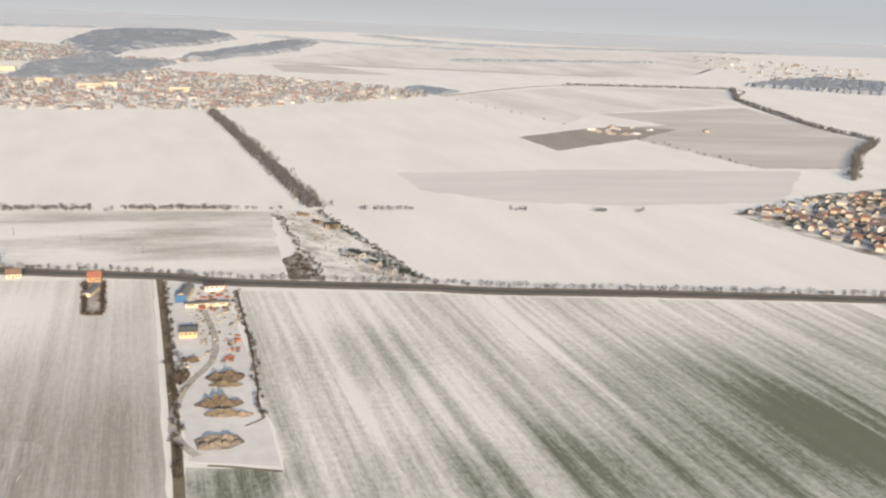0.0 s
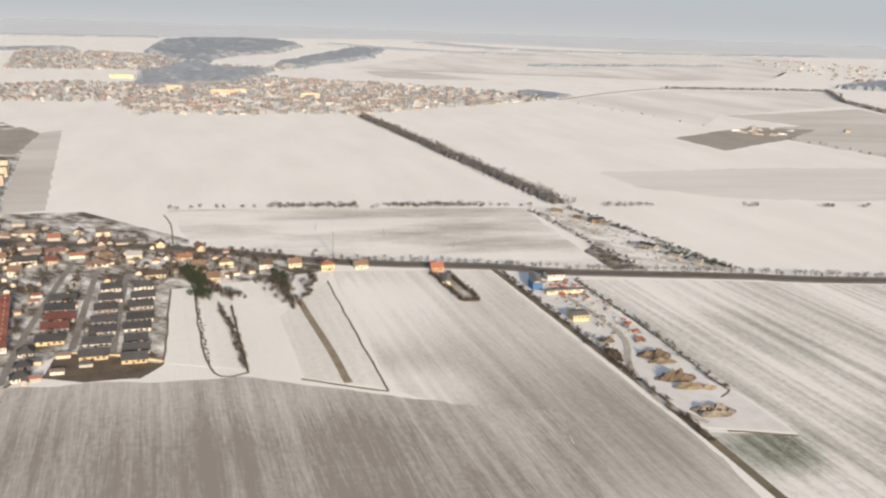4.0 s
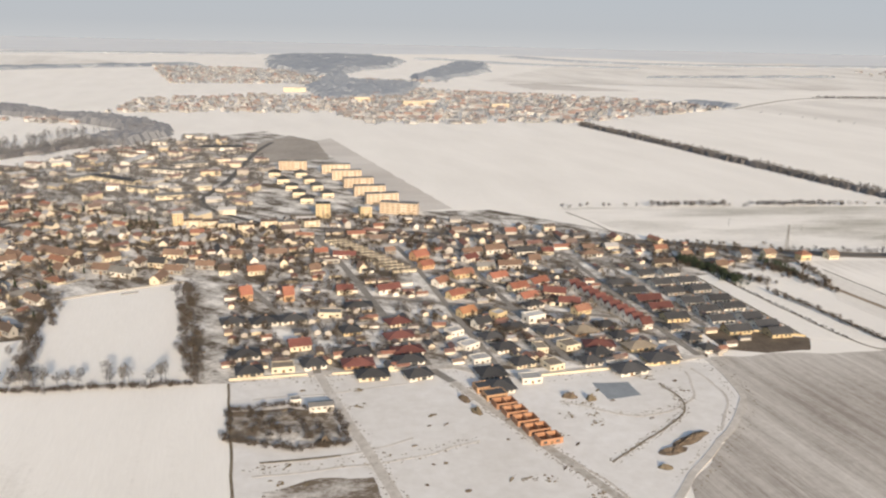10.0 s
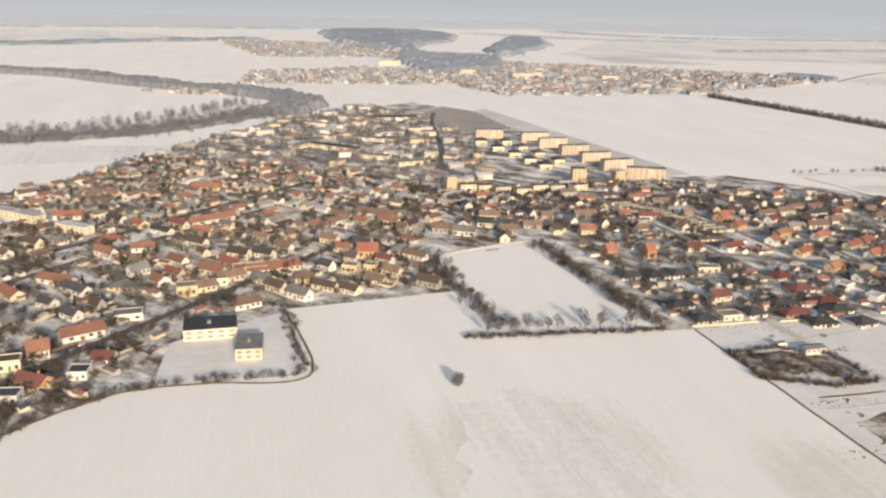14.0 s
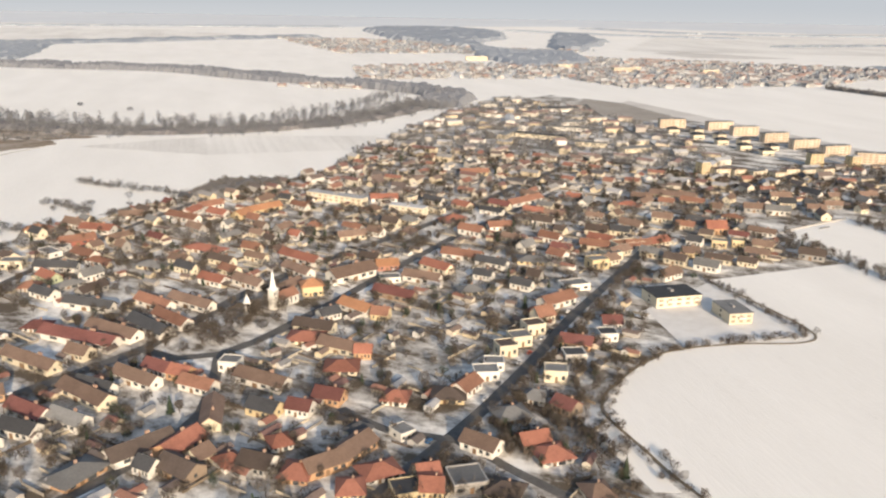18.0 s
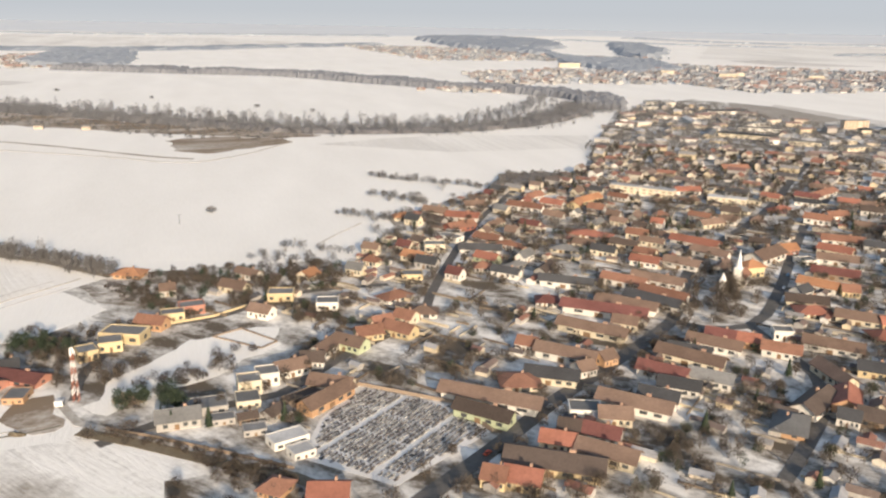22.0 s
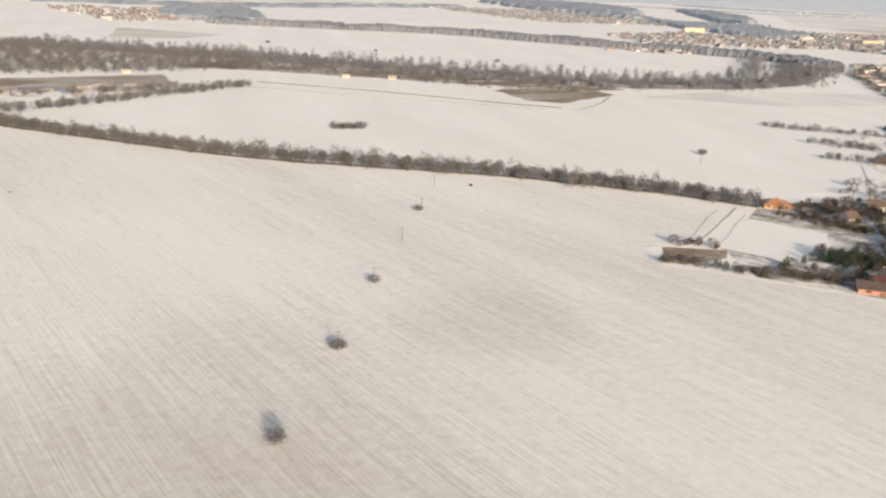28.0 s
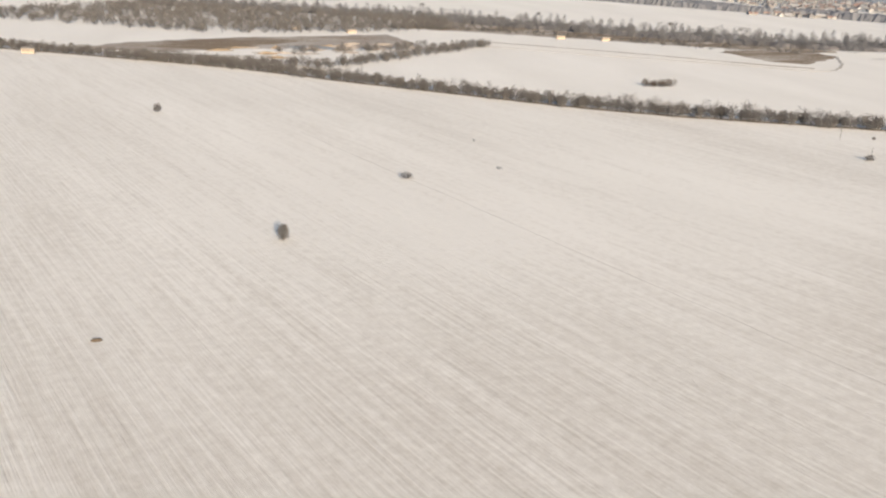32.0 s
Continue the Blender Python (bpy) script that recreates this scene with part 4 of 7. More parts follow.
trees("town_edge_hedge", "belt", along([(-1577, 859), (-1551, 841), (-1501, 817), (-1470, 800)], 3, 2) + along([(-1578, 768), (-1526, 726)], 3, 2.5) + along([(-1605, 689), (-1563, 668)], 3, 2) + scatter([(-1461, 784), (-1437, 859), (-1375, 865), (-1372, 828)], 170)
      + along([(-1645, 590), (-1600, 572), (-1570, 570)], 6, 2) + along([(-1660, 560), (-1600, 545)], 4, 5) + along([(-1330, 880), (-1280, 1080)], 5, 4), 6.5, 3.6, 60, 0.9, "bare bushes at the edge of the town")
canopy("edge_copse", M["river_canopy"], [(-1461, 786), (-1437, 858), (-1375, 863), (-1374, 830)], 4.5, 4, "dense brown copse at the edge of the town")
trees("edge_garden_trees", "twigs", scatter([(-1656, 275), (-1650, 250), (-1638, 222), (-1602, 222), (-1601, 260), (-1629, 283)], 38), 5.5, 3.0, 130, 0.6, "brown bare trees and brush in edge gardens")
trees("edge_brush", "twigs", along([(-1690, 314), (-1668, 305), (-1640, 292), (-1612, 278)], 2.2, 1.6) + scatter([(-1660, 300), (-1615, 278), (-1600, 262), (-1640, 280)], 40) + scatter([(-1745, 505), (-1712, 462), (-1690, 455), (-1715, 500)], 60) + scatter([(-1690, 350), (-1676, 340), (-1660, 372), (-1672, 385)], 16), 2.8, 2.2, 70, 0.55, "low brown brush along the garden walls")
trees("plot_hedges", "twigs", along([(-1855, 410), (-1812, 388), (-1771, 375)], 2, 2) + along([(-1839, 443), (-1810, 430)], 3, 3), 5, 3, 70, 0.7, "bare bushes round the last gardens")
trees("park_hedge", "twigs", along([(-944, 468), (-818, 475)], 1.5, 1.2), 3.5, 2.4, 60, 0.6, "clipped brown hedge at the end of the sports ground")
trees("park_trees", "belt", along([(-930, 476), (-830, 482)], 5, 2.5), 13, 3.2, 90, 0.9, "row of slender bare trees behind the pitch", low=0.3)
trees("park_trees", "twigs", along([(-950, 630), (-935, 540), (-912, 475)], 3, 4) + along([(-858, 668), (-836, 560), (-818, 478)], 2.4, 4), 8, 3.6, 80, 0.85, "bare trees along the sports ground")
trees("school_hedge", "twigs", along([(-1058, 522), (-1038, 426)], 2.5, 2) + along([(-1036, 424), (-1091, 416), (-1131, 407), (-1166, 376), (-1185, 345)], 2.5, 2) + along([(-1186, 345), (-1182, 319), (-1168, 268)], 3, 3), 4, 2.4, 60, 0.6, "bare hedge round the school yard")
trees("plots_weeds", "twigs", along([(-400, 692), (-366, 528)], 2.4, 0.7) + along([(-364, 645), (-340, 518)], 2.4, 0.7), 1.0, 0.8, 40, 0.45, "dead weeds along the garden plots")
trees("plots_conifers", "needles", along([(-414, 742), (-400, 704), (-385, 664)], 1.3, 4.5) + along([(-333, 736), (-322, 690)], 3, 3.5), 7.5, 2.8, 130, 0.75, "dark evergreen trees between the garden plots", low=0.0)
trees("plots_brush", "twigs", along([(-372, 640), (-352, 570), (-341, 518)], 4, 1) + along([(-333, 720), (-318, 660), (-312, 640)], 1.8, 3) + along([(-300, 720), (-306, 660)], 3, 2), 4.5, 2.6, 90, 0.65, "brown brush at the head of the garden plots")
trees("plots_bushes", "twigs", along([(-410, 728), (-362, 660)], 1.2, 5) + along([(-350, 720), (-318, 650)], 3, 4) + along([(-345, 700), (-310, 700)], 3, 7) + along([(-420, 810), (-290, 765)], 3, 8), 5, 2.8, 60, 0.75, "bare bushes between the garden plots")

# ---- houses ----
ROOF_WORDS = {"r": "bright red tiled", "o": "orange tiled", "t": "terracotta tiled", "b": "brown tiled", "k": "dark brown tiled", "m": "maroon", "d": "dark grey", "g": "grey", "n": "sand-coloured", "w": "pale snowy"}
WALL_WORDS = {"w": "white", "c": "cream", "y": "yellow", "o": "orange", "p": "salmon red", "g": "grey", "e": "beige", "l": "light green", "b": "brown", "a": "apricot", "m": "dark red"}
PROTOS = {}


def openings(base, spots, name="window", mat="glass", size=(1.1, 1.3), deep=0.08):
    """Windows or doors standing a little proud of the wall; spots: x, y, z of the middle, and the side they face."""
    for x, y, z, side in spots:
        bm = bmesh.new()
        w, h = size[0] / 2, size[1] / 2
        if side in "sn":
            box(bm, x - w, y - deep, z - h, x + w, y + deep, z + h)
        else:
            box(bm, x - deep, y - w, z - h, x + deep, y + w, z + h)
        part(name, bm, M[mat], base)


def gable_body(L, W, h, top):
    bm = bmesh.new()
    v = [bm.verts.new(p) for p in ((-L, -W, -0.3), (L, -W, -0.3), (L, W, -0.3), (-L, W, -0.3), (-L, -W, h), (L, -W, h), (L, W, h), (-L, W, h), (-L, 0, top), (L, 0, top))]
    for f in ((0, 1, 5, 4), (1, 2, 6, 9, 5), (2, 3, 7, 6), (3, 0, 4, 8, 7), (3, 2, 1, 0), (4, 5, 9, 8), (6, 7, 8, 9)):
        bm.faces.new([v[k] for k in f])
    return bm


def gable_roof(L, W, h, top, over=0.55, thick=0.28):
    """Two slabs that meet at the ridge, with eaves."""
    bm = bmesh.new()
    drop = (top - h) / W * over
    for s in (-1, 1):
        out = [(-L - over, 0, top), (L + over, 0, top), (L + over, s * (W + over), h - drop), (-L - over, s * (W + over), h - drop)]
        a = [bm.verts.new((x, y, z + 0.06)) for x, y, z in out]
        b = [bm.verts.new((x, y, z + thick + 0.06)) for x, y, z in out]
        bm.faces.new(b), bm.faces.new(a[::-1])
        for k in range(4):
            bm.faces.new((a[k - 1], a[k], b[k], b[k - 1]))
    return bm


def hip_roof(L, W, h, top, over=0.6, thick=0.25):
    bm = bmesh.new()
    r = max(L - W * 0.95, 0.3)
    low = [(-L - over, -W - over), (L + over, -W - over), (L + over, W + over), (-L - over, W + over)]
    a = [bm.verts.new((x, y, h)) for x, y in low]
    b = [bm.verts.new((x, y, h + thick)) for x, y in low]
    p, q = bm.verts.new((-r, 0, top)), bm.verts.new((r, 0, top))
    bm.faces.new(a[::-1])
    for k in range(4):
        bm.faces.new((a[k - 1], a[k], b[k], b[k - 1]))
    bm.faces.new((b[0], b[1], q, p)), bm.faces.new((b[1], b[2], q)), bm.faces.new((b[2], b[3], p, q)), bm.faces.new((b[3], b[0], p))
    return bm


def house_of(code, floors=4, bays=8):
    """The first house of its kind, with its parts, kept far below to be copied."""
    kind, roof, wall = code
    name = {"G": "gabled_house", "H": "hipped_house", "V": "villa", "F": "flat_roofed_house", "B": "apartment_block", "L": "hall", "S": "house_shell"}[kind]
    base = new(name)
    rm, wm = M["roof_" + roof], M["wall_" + wall]
    if kind == "G":
        part("wall", gable_body(5, 4, 3.3, 6.0), wm, base)
        part("roof", gable_roof(5, 4, 3.3, 6.0), rm, base)
        openings(base, [(-3, -4, 1.8, "s"), (1.6, -4, 1.8, "s"), (3.6, -4, 1.8, "s"), (5, 0, 1.8, "e"), (-5, 0, 1.8, "w")])
        openings(base, [(-0.4, -4, 1.05, "s")], "door", "door", (1.1, 2.1))
        bm = bmesh.new()
        box(bm, 1.4, 0.5, 4.6, 2.1, 1.2, 7.0)
        part("chimney", bm, M["chimney"], base)
    elif kind in "HV":
        eaves = 2.8 if kind == "H" else 5.6
        bm = bmesh.new()
        box(bm, -5, -4, -0.3, 5, 4, eaves)
        part("wall", bm, wm, base)
        part("roof", hip_roof(5, 4, eaves - 0.25, eaves + 2.9, 0.85), rm, base)
        openings(base, [(-3.4, -4, 1.6, "s"), (3.6, -4, 1.6, "s"), (5, 1.5, 1.6, "e"), (-5, -1.5, 1.6, "w")], size=(1.3, 1.3))
        openings(base, [(1.2, -4, 1.2, "s")], "patio_window", "glass", (2.2, 2.1))
        openings(base, [(-1.2, -4, 1.05, "s")], "door", "door", (1.0, 2.1))
        bm = bmesh.new()
        box(bm, 0.6, 0.7, eaves + 1.3, 1.2, 1.3, eaves + 3.5)
        part("chimney", bm, M["chimney"], base)
    elif kind == "F":
        bm = bmesh.new()
        box(bm, -5, -4, -0.3, 5, 4, 3.7)
        part("wall", bm, wm, base)
        bm = bmesh.new()
        box(bm, -4.7, -3.7, 3.6, 4.7, 3.7, 3.82)
        part("roof", bm, rm, base)
        bm = bmesh.new()
        for x0, y0, x1, y1 in ((-5.1, -4.1, 5.1, -3.7), (-5.1, 3.7, 5.1, 4.1), (-5.1, -3.7, -4.7, 3.7), (4.7, -3.7, 5.1, 3.7)):
            box(bm, x0, y0, 3.55, x1, y1, 4.1)
        part("parapet", bm, wm, base)
        openings(base, [(-3.4, -4, 1.8, "s"), (3.2, -4, 1.8, "s"), (5, 0, 1.8, "e"), (-5, 0, 1.8, "w")], size=(1.5, 1.4))
        openings(base, [(0.2, -4, 1.05, "s")], "door", "door", (1.2, 2.1))
    elif kind == "S":
        for x0, y0, x1, y1 in ((-5, -4, 5, -3.6), (-5, 3.6, 5, 4), (-5, -3.6, -4.6, 3.6), (4.6, -3.6, 5, 3.6), (-0.2, -3.6, 0.2, 3.6)):
            bm = bmesh.new()
            box(bm, x0, y0, -0.3, x1, y1, 3.6)
            part("brick_wall", bm, M["brickwork"], base)
        bm = bmesh.new()
        box(bm, -4.6, -3.6, -0.3, 4.6, 3.6, 0.3)
        part("floor_slab", bm, M["brickwork"], base)
        openings(base, [(-3.0, -4, 1.8, "s"), (2.6, -4, 1.8, "s")], size=(1.5, 1.5))
        openings(base, [(0.0, -4, 1.05, "s")], "door", "door", (1.2, 2.1))
    elif kind == "B":
        h = 3.0 * floors + 0.9
        bm = bmesh.new()
        box(bm, -20, -6, -0.3, 20, 6, h)
        part("wall", bm, wm, base)
        bm = bmesh.new()
        box(bm, -20.25, -6.25, h, 20.25, 6.25, h + 0.45)
        part("roof", bm, rm, base)
        for f in range(floors):
            for b in range(bays):
                x = -20 + 40 * (b + 0.5) / bays
                openings(base, [(x, -6, 2.0 + 3.0 * f, "s")], mat="blinds", size=(40 / bays * (0.66 if floors > 3 else 0.5), 1.5), deep=0.1)
                if b % 3 == 1 and f:
                    bm = bmesh.new()
                    box(bm, x - 40 / bays * 0.42, -7.1, 0.9 + 3.0 * f, x + 40 / bays * 0.42, -6.0, 1.9 + 3.0 * f)
                    part("balcony", bm, M["wall_e" if floors > 3 and b % 2 else "wall_w"], base)
            openings(base, [(20, 0, 2.0 + 3.0 * f, "e"), (-20, 0, 2.0 + 3.0 * f, "w")], size=(1.2, 1.3))
        bm = bmesh.new()
        box(bm, -2.2, -1.2, h + 0.45, 0.6, 1.6, h + 1.5)
        part("lift_house", bm, M["wall_g"], base)
    else:
        part("wall", gable_body(5, 4, 4.6, 5.8), wm, base)
        part("roof", gable_roof(5, 4, 4.6, 5.8, 0.3, 0.2), rm, base)
        openings(base, [(x, -4, 3.2, "s") for x in (-3.6, -1.2, 1.2, 3.6)], size=(1.6, 1.0))
        openings(base, [(5, 0, 1.7, "e")], "gate", "steel", (3.0, 3.2))
    words = {"G": "gabled house", "V": "two-storey villa", "H": "low hipped-roof house", "F": "flat-roofed house", "B": "block of flats", "L": "long low hall", "S": "raw brick house shell"}[kind]
    told = "%s with %s roof and %s walls" % (words, ROOF_WORDS[roof], WALL_WORDS[wall])
    tagged(base, told if kind != "S" else "unfinished orange brick house shell without a roof", {"B": "apartment block", "L": "hall"}.get(kind, "house"))
    return base


TAKEN = []


def settle(code, x, y, angle, length, width, tall, group):
    """One house of the kind at its place, as long and wide as told."""
    if code[0] == "B":
        floors, bays = max(2, round(4.6 * tall)), max(3, round(length / 6.0))
        key, sx, sy, sz = (code, floors, bays), length / 40, width / 12, 1.0
    else:
        floors, bays, key = 0, 0, code
        sx, sy, sz = length / 10, width / 8, tall * {"G": 1.22, "H": 1.05, "L": 1.2}.get(code[0], 1.0)
    m = pose(x, y, 0, 0, 0, angle) @ Matrix.Diagonal((sx, sy, sz, 1))
    if key not in PROTOS:
        PROTOS[key] = house_of(code, floors, bays)
        ob = PROTOS[key]
        ob.matrix_basis = m
    else:
        ob = copy_thing(PROTOS[key], Matrix.Identity(4))
        ob.matrix_basis = m
    tagged(ob, group=group)
    TAKEN.append((x, y, max(length, width) / 2))
    return ob


ESTATE = {}
ESTATE["main street west side"] = [
    ("Gmw", -1448, 440, -27, 40, 10, 1), ("Hmw", -1477, 460, -9, 11, 10, 1), ("Gbc", -1463, 410, -36, 32, 8, 1), ("Gbc", -1442, 419, -29, 12, 8, 1),
    ("Gtw", -1420, 492, -40, 24, 8, 1), ("Gbw", -1398, 492, -38, 28, 8, 1), ("Grw", -1392, 534, -36, 17, 8, 1), ("Gbw", -1368, 528, -43, 21, 8, 1),
    ("Gtw", -1404, 464, -46, 25, 8, 1), ("Gdw", -1414, 454, -46, 29, 9, 1), ("Gbw", -1432, 448, -35, 30, 9, 1), ("Gdw", -1458, 491, -23, 28, 7, 1),
    ("Htw", -1506, 529, 0, 10, 9, 1),
]
ESTATE["main street east side"] = [
    ("Gbw", -1405, 386, -37, 23, 8, 1), ("Gmw", -1397, 397, -34, 13, 8, 1), ("Gro", -1385, 390, -27, 10, 8, 1), ("Gtw", -1374, 376, -31, 16, 8, 1),
    ("Gbc", -1424, 370, -41, 28, 9, 1), ("Gdw", -1422, 377, -30, 18, 7, 1), ("Gmw", -1444, 354, -36, 20, 8, 1), ("Ggw", -1424, 345, -34, 17, 8, 1),
    ("Gdw", -1442, 338, -27, 16, 8, 1), ("Fgw", -1362, 399, -13, 9, 8, 1.5), ("Gbw", -1344, 380, -34, 24, 9, 1), ("Gbc", -1363, 346, -85, 21, 8, 1),
    ("Gdy", -1340, 350, -30, 13, 9, 1), ("Gmw", -1324, 349, -22, 10, 8, 1),
]
ESTATE["lower lane"] = [
    ("Gro", -1372, 320, 58, 17, 10, 1), ("Gkw", -1388, 318, 40, 23, 10, 1), ("Hgo", -1408, 301, 58, 17, 11, 1), ("Gkb", -1368, 301, -38, 15, 10, 1),
    ("Gbc", -1362, 310, 54, 8, 8, 1), ("Hrw", -1350, 306, 36, 8, 9, 1), ("Gkw", -1338, 303, -27, 12, 10, 1), ("Hrw", -1331, 320, 21, 8, 9, 1),
    ("Hro", -1322, 296, -15, 10, 11, 1), ("Gdw", -1381, 303, -34, 8, 7, 1), ("Hdc", -1298, 328, 50, 8, 8, 1), ("Hkc", -1242, 277, -29, 11, 10, 1),
]
ESTATE["north of the church"] = [
    ("Voy", -1327, 511, 12, 13, 11, 1.25), ("Gbw", -1302, 542, 36, 28, 13, 1.3), ("Gop", -1277, 561, 8, 13, 9, 1), ("Grw", -1338, 581, -43, 30, 9, 1),
    ("Gbw", -1338, 552, -50, 23, 8, 1), ("Gbc", -1302, 638, 19, 19, 8, 1), ("Hbc", -1256, 652, -24, 9, 10, 1), ("Fgw", -1276, 534, 4, 12, 9, 1),
    ("Gmb", -1274, 500, -36, 24, 8, 1), ("Gbw", -1254, 532, -30, 22, 9, 1), ("Grc", -1242, 555, -47, 20, 9, 1), ("Gtw", -1221, 582, -28, 25, 9, 1),
    ("Gdw", -1202, 562, -37, 20, 8, 1),
]
ESTATE["north of the main street"] = [
    ("Hgy", -1172, 570, -13, 17, 11, 1), ("Gtw", -1150, 579, -48, 12, 9, 1), ("Gow", -1298, 478, -45, 20, 9, 1), ("Gty", -1284, 466, -18, 9, 9, 1),
    ("Gdw", -1315, 467, 31, 11, 8, 1), ("Gkc", -1322, 448, -24, 20, 9, 1), ("Hrc", -1326, 434, -10, 16, 12, 1), ("Gbc", -1306, 418, -33, 22, 9, 1),
    ("Grw", -1272, 767, 0, 21, 9, 1), ("Hro", -1216, 691, 35, 19, 10, 1), ("Grc", -1202, 736, -47, 15, 9, 1), ("Gtw", -1142, 752, 37, 36, 10, 1),
    ("Gtw", -1180, 662, 9, 17, 9, 1),
]
ESTATE["gardens street"] = [
    ("Gty", -1170, 888, 0, 25, 10, 1), ("Hgc", -1225, 507, 8, 13, 10, 1), ("Hrc", -1306, 394, -4, 14, 12, 1), ("Gro", -1295, 410, -7, 8, 7, 1),
    ("Gmo", -1311, 360, -23, 12, 9, 1), ("Hrw", -1280, 358, -15, 10, 10, 1), ("Hky", -1255, 359, -8, 13, 11, 1), ("Gtw", -1246, 366, 51, 13, 9, 1),
    ("Fgw", -1234, 381, 0, 11, 9, 1.3), ("Fgw", -1228, 392, -6, 9, 8, 1.2), ("Hgg", -1229, 338, 12, 13, 11, 1), ("Gbw", -1246, 311, -40, 14, 9, 1),
]
ESTATE["school street"] = [
    ("Fkc", -1219, 409, 12, 9, 9, 1.7), ("Fgc", -1209, 422, 12, 10, 9, 1.6), ("Fkc", -1198, 438, 14, 10, 9, 1.7), ("Gtc", -1189, 454, 22, 10, 9, 1.4),
    ("Gtw", -1174, 482, 32, 21, 10, 1.1), ("Fgw", -1155, 512, 13, 16, 10, 1.2), ("Fgy", -1127, 556, 15, 12, 10, 1.9), ("Fgc", -1110, 578, 15, 12, 10, 1.4), ("Foc", -1090, 603, 15, 22, 10, 1.5), ("Gmo", -1178, 416, -25, 15, 9, 1), ("Fdw", -1184, 399, 0, 10, 9, 1.3),
    ("Fgc", -1199, 377, -11, 10, 9, 1.6), ("Hgw", -1214, 354, -24, 9, 9, 1), ("Gmb", -1202, 342, -52, 10, 8, 1), ("Grb", -1224, 312, 14, 11, 8, 1),
    ("Hrw", -1218, 302, 13, 12, 11, 1),
]
ESTATE["south corner"] = [
    ("Gbo", -1300, 312, 50, 16, 10, 1), ("Gbo", -1312, 300, 30, 15, 9, 1), ("Hrw", -1290, 294, 20, 13, 10, 1), ("Gry", -1271, 290, 9, 8, 10, 1),
    ("Gry", -1270, 280, -8, 8, 9, 1), ("Fgg", -1256, 285, 9, 12, 12, 1.2), ("Fdy", -1280, 280, 11, 10, 10, 1), ("Hry", -1301, 283, 0, 9, 10, 1),
    ("Hbc", -1207, 273, 11, 9, 10, 1), ("Fgw", -1279, 325, 34, 7, 8, 1),
]
ESTATE["west lanes"] = [
    ("Fgc", -1534, 577, 0, 13, 10, 1.5), ("Grl", -1500, 546, -43, 15, 8, 1), ("Fgw", -1520, 605, -43, 17, 9, 1), ("Fgw", -1516, 617, -11, 10, 9, 1),
    ("Gtw", -1492, 597, -39, 18, 9, 1), ("Gtm", -1509, 634, 31, 21, 10, 1), ("Grw", -1503, 667, -18, 23, 10, 1), ("Hoc", -1552, 672, 11, 14, 9, 1),
    ("Gbw", -1488, 709, 13, 16, 9, 1), ("Gtw", -1443, 702, -35, 27, 9, 1), ("Gtw", -1428, 744, 41, 18, 9, 1), ("Grw", -1416, 714, -41, 18, 9, 1),
    ("Grw", -1440, 722, 68, 17, 8, 1),
]
ESTATE["west lanes north"] = [
    ("Goy", -1396, 712, 63, 16, 10, 1), ("Goy", -1380, 730, 41, 28, 9, 1), ("Hrw", -1410, 610, -34, 26, 11, 1), ("Hgc", -1439, 570, -27, 18, 9, 1),
    ("Gdw", -1502, 568, -10, 25, 8, 1), ("Gtw", -1082, 602, 15, 18, 9, 1), ("Gbc", -1118, 564, 28, 16, 9, 1), ("Gbc", -1102, 586, 34, 17, 9, 1),
    ("Grc", -1064, 609, 25, 17, 9, 1), ("Gro", -1002, 642, -4, 14, 10, 1.5), ("Fgy", -1015, 604, -22, 10, 9, 1.5), ("Fgy", -1000, 604, -18, 9, 9, 1.5),
    ("Gby", -1048, 580, -5, 11, 9, 1),
]
ESTATE["lanes by the field"] = [
    ("Gbw", -1084, 530, 31, 16, 9, 1), ("Gbc", -990, 771, -29, 40, 14, 1), ("Gmw", -1150, 444, -5, 10, 9, 1), ("Fdw", -1158, 426, 0, 9, 9, 1.3),
    ("Hoo", -1733, 524, -11, 15, 11, 1), ("Gbc", -1663, 491, -30, 15, 9, 1), ("Fgy", -1634, 476, 0, 13, 10, 1.3), ("Gbw", -1642, 447, -29, 12, 8, 1),
    ("Fgw", -1606, 459, 0, 11, 10, 1.3), ("Fgp", -1682, 456, 18, 12, 9, 1.3), ("Fgy", -1690, 444, 15, 11, 8, 1.3), ("Gto", -1698, 432, -20, 14, 8, 1),
    ("Goc", -1620, 512, 52, 10, 9, 1),
]
ESTATE["west quarter"] = [
    ("Htw", -1567, 472, 38, 16, 10, 1), ("Gbl", -1592, 398, -35, 15, 9, 1), ("Gty", -1583, 411, 18, 12, 9, 1), ("Gty", -1576, 426, 27, 10, 9, 1),
    ("Gty", -1566, 415, -38, 15, 9, 1), ("Gtc", -1562, 434, -34, 10, 9, 1), ("Hbw", -1552, 444, -4, 14, 9, 1), ("Goc", -1550, 552, -37, 14, 9, 1),
    ("Fgy", -1554, 513, 0, 12, 9, 1), ("Gbw", -1620, 369, 25, 13, 9, 1), ("Gkw", -1610, 378, -5, 10, 9, 1), ("Gbw", -1605, 392, 62, 16, 8, 1),
]
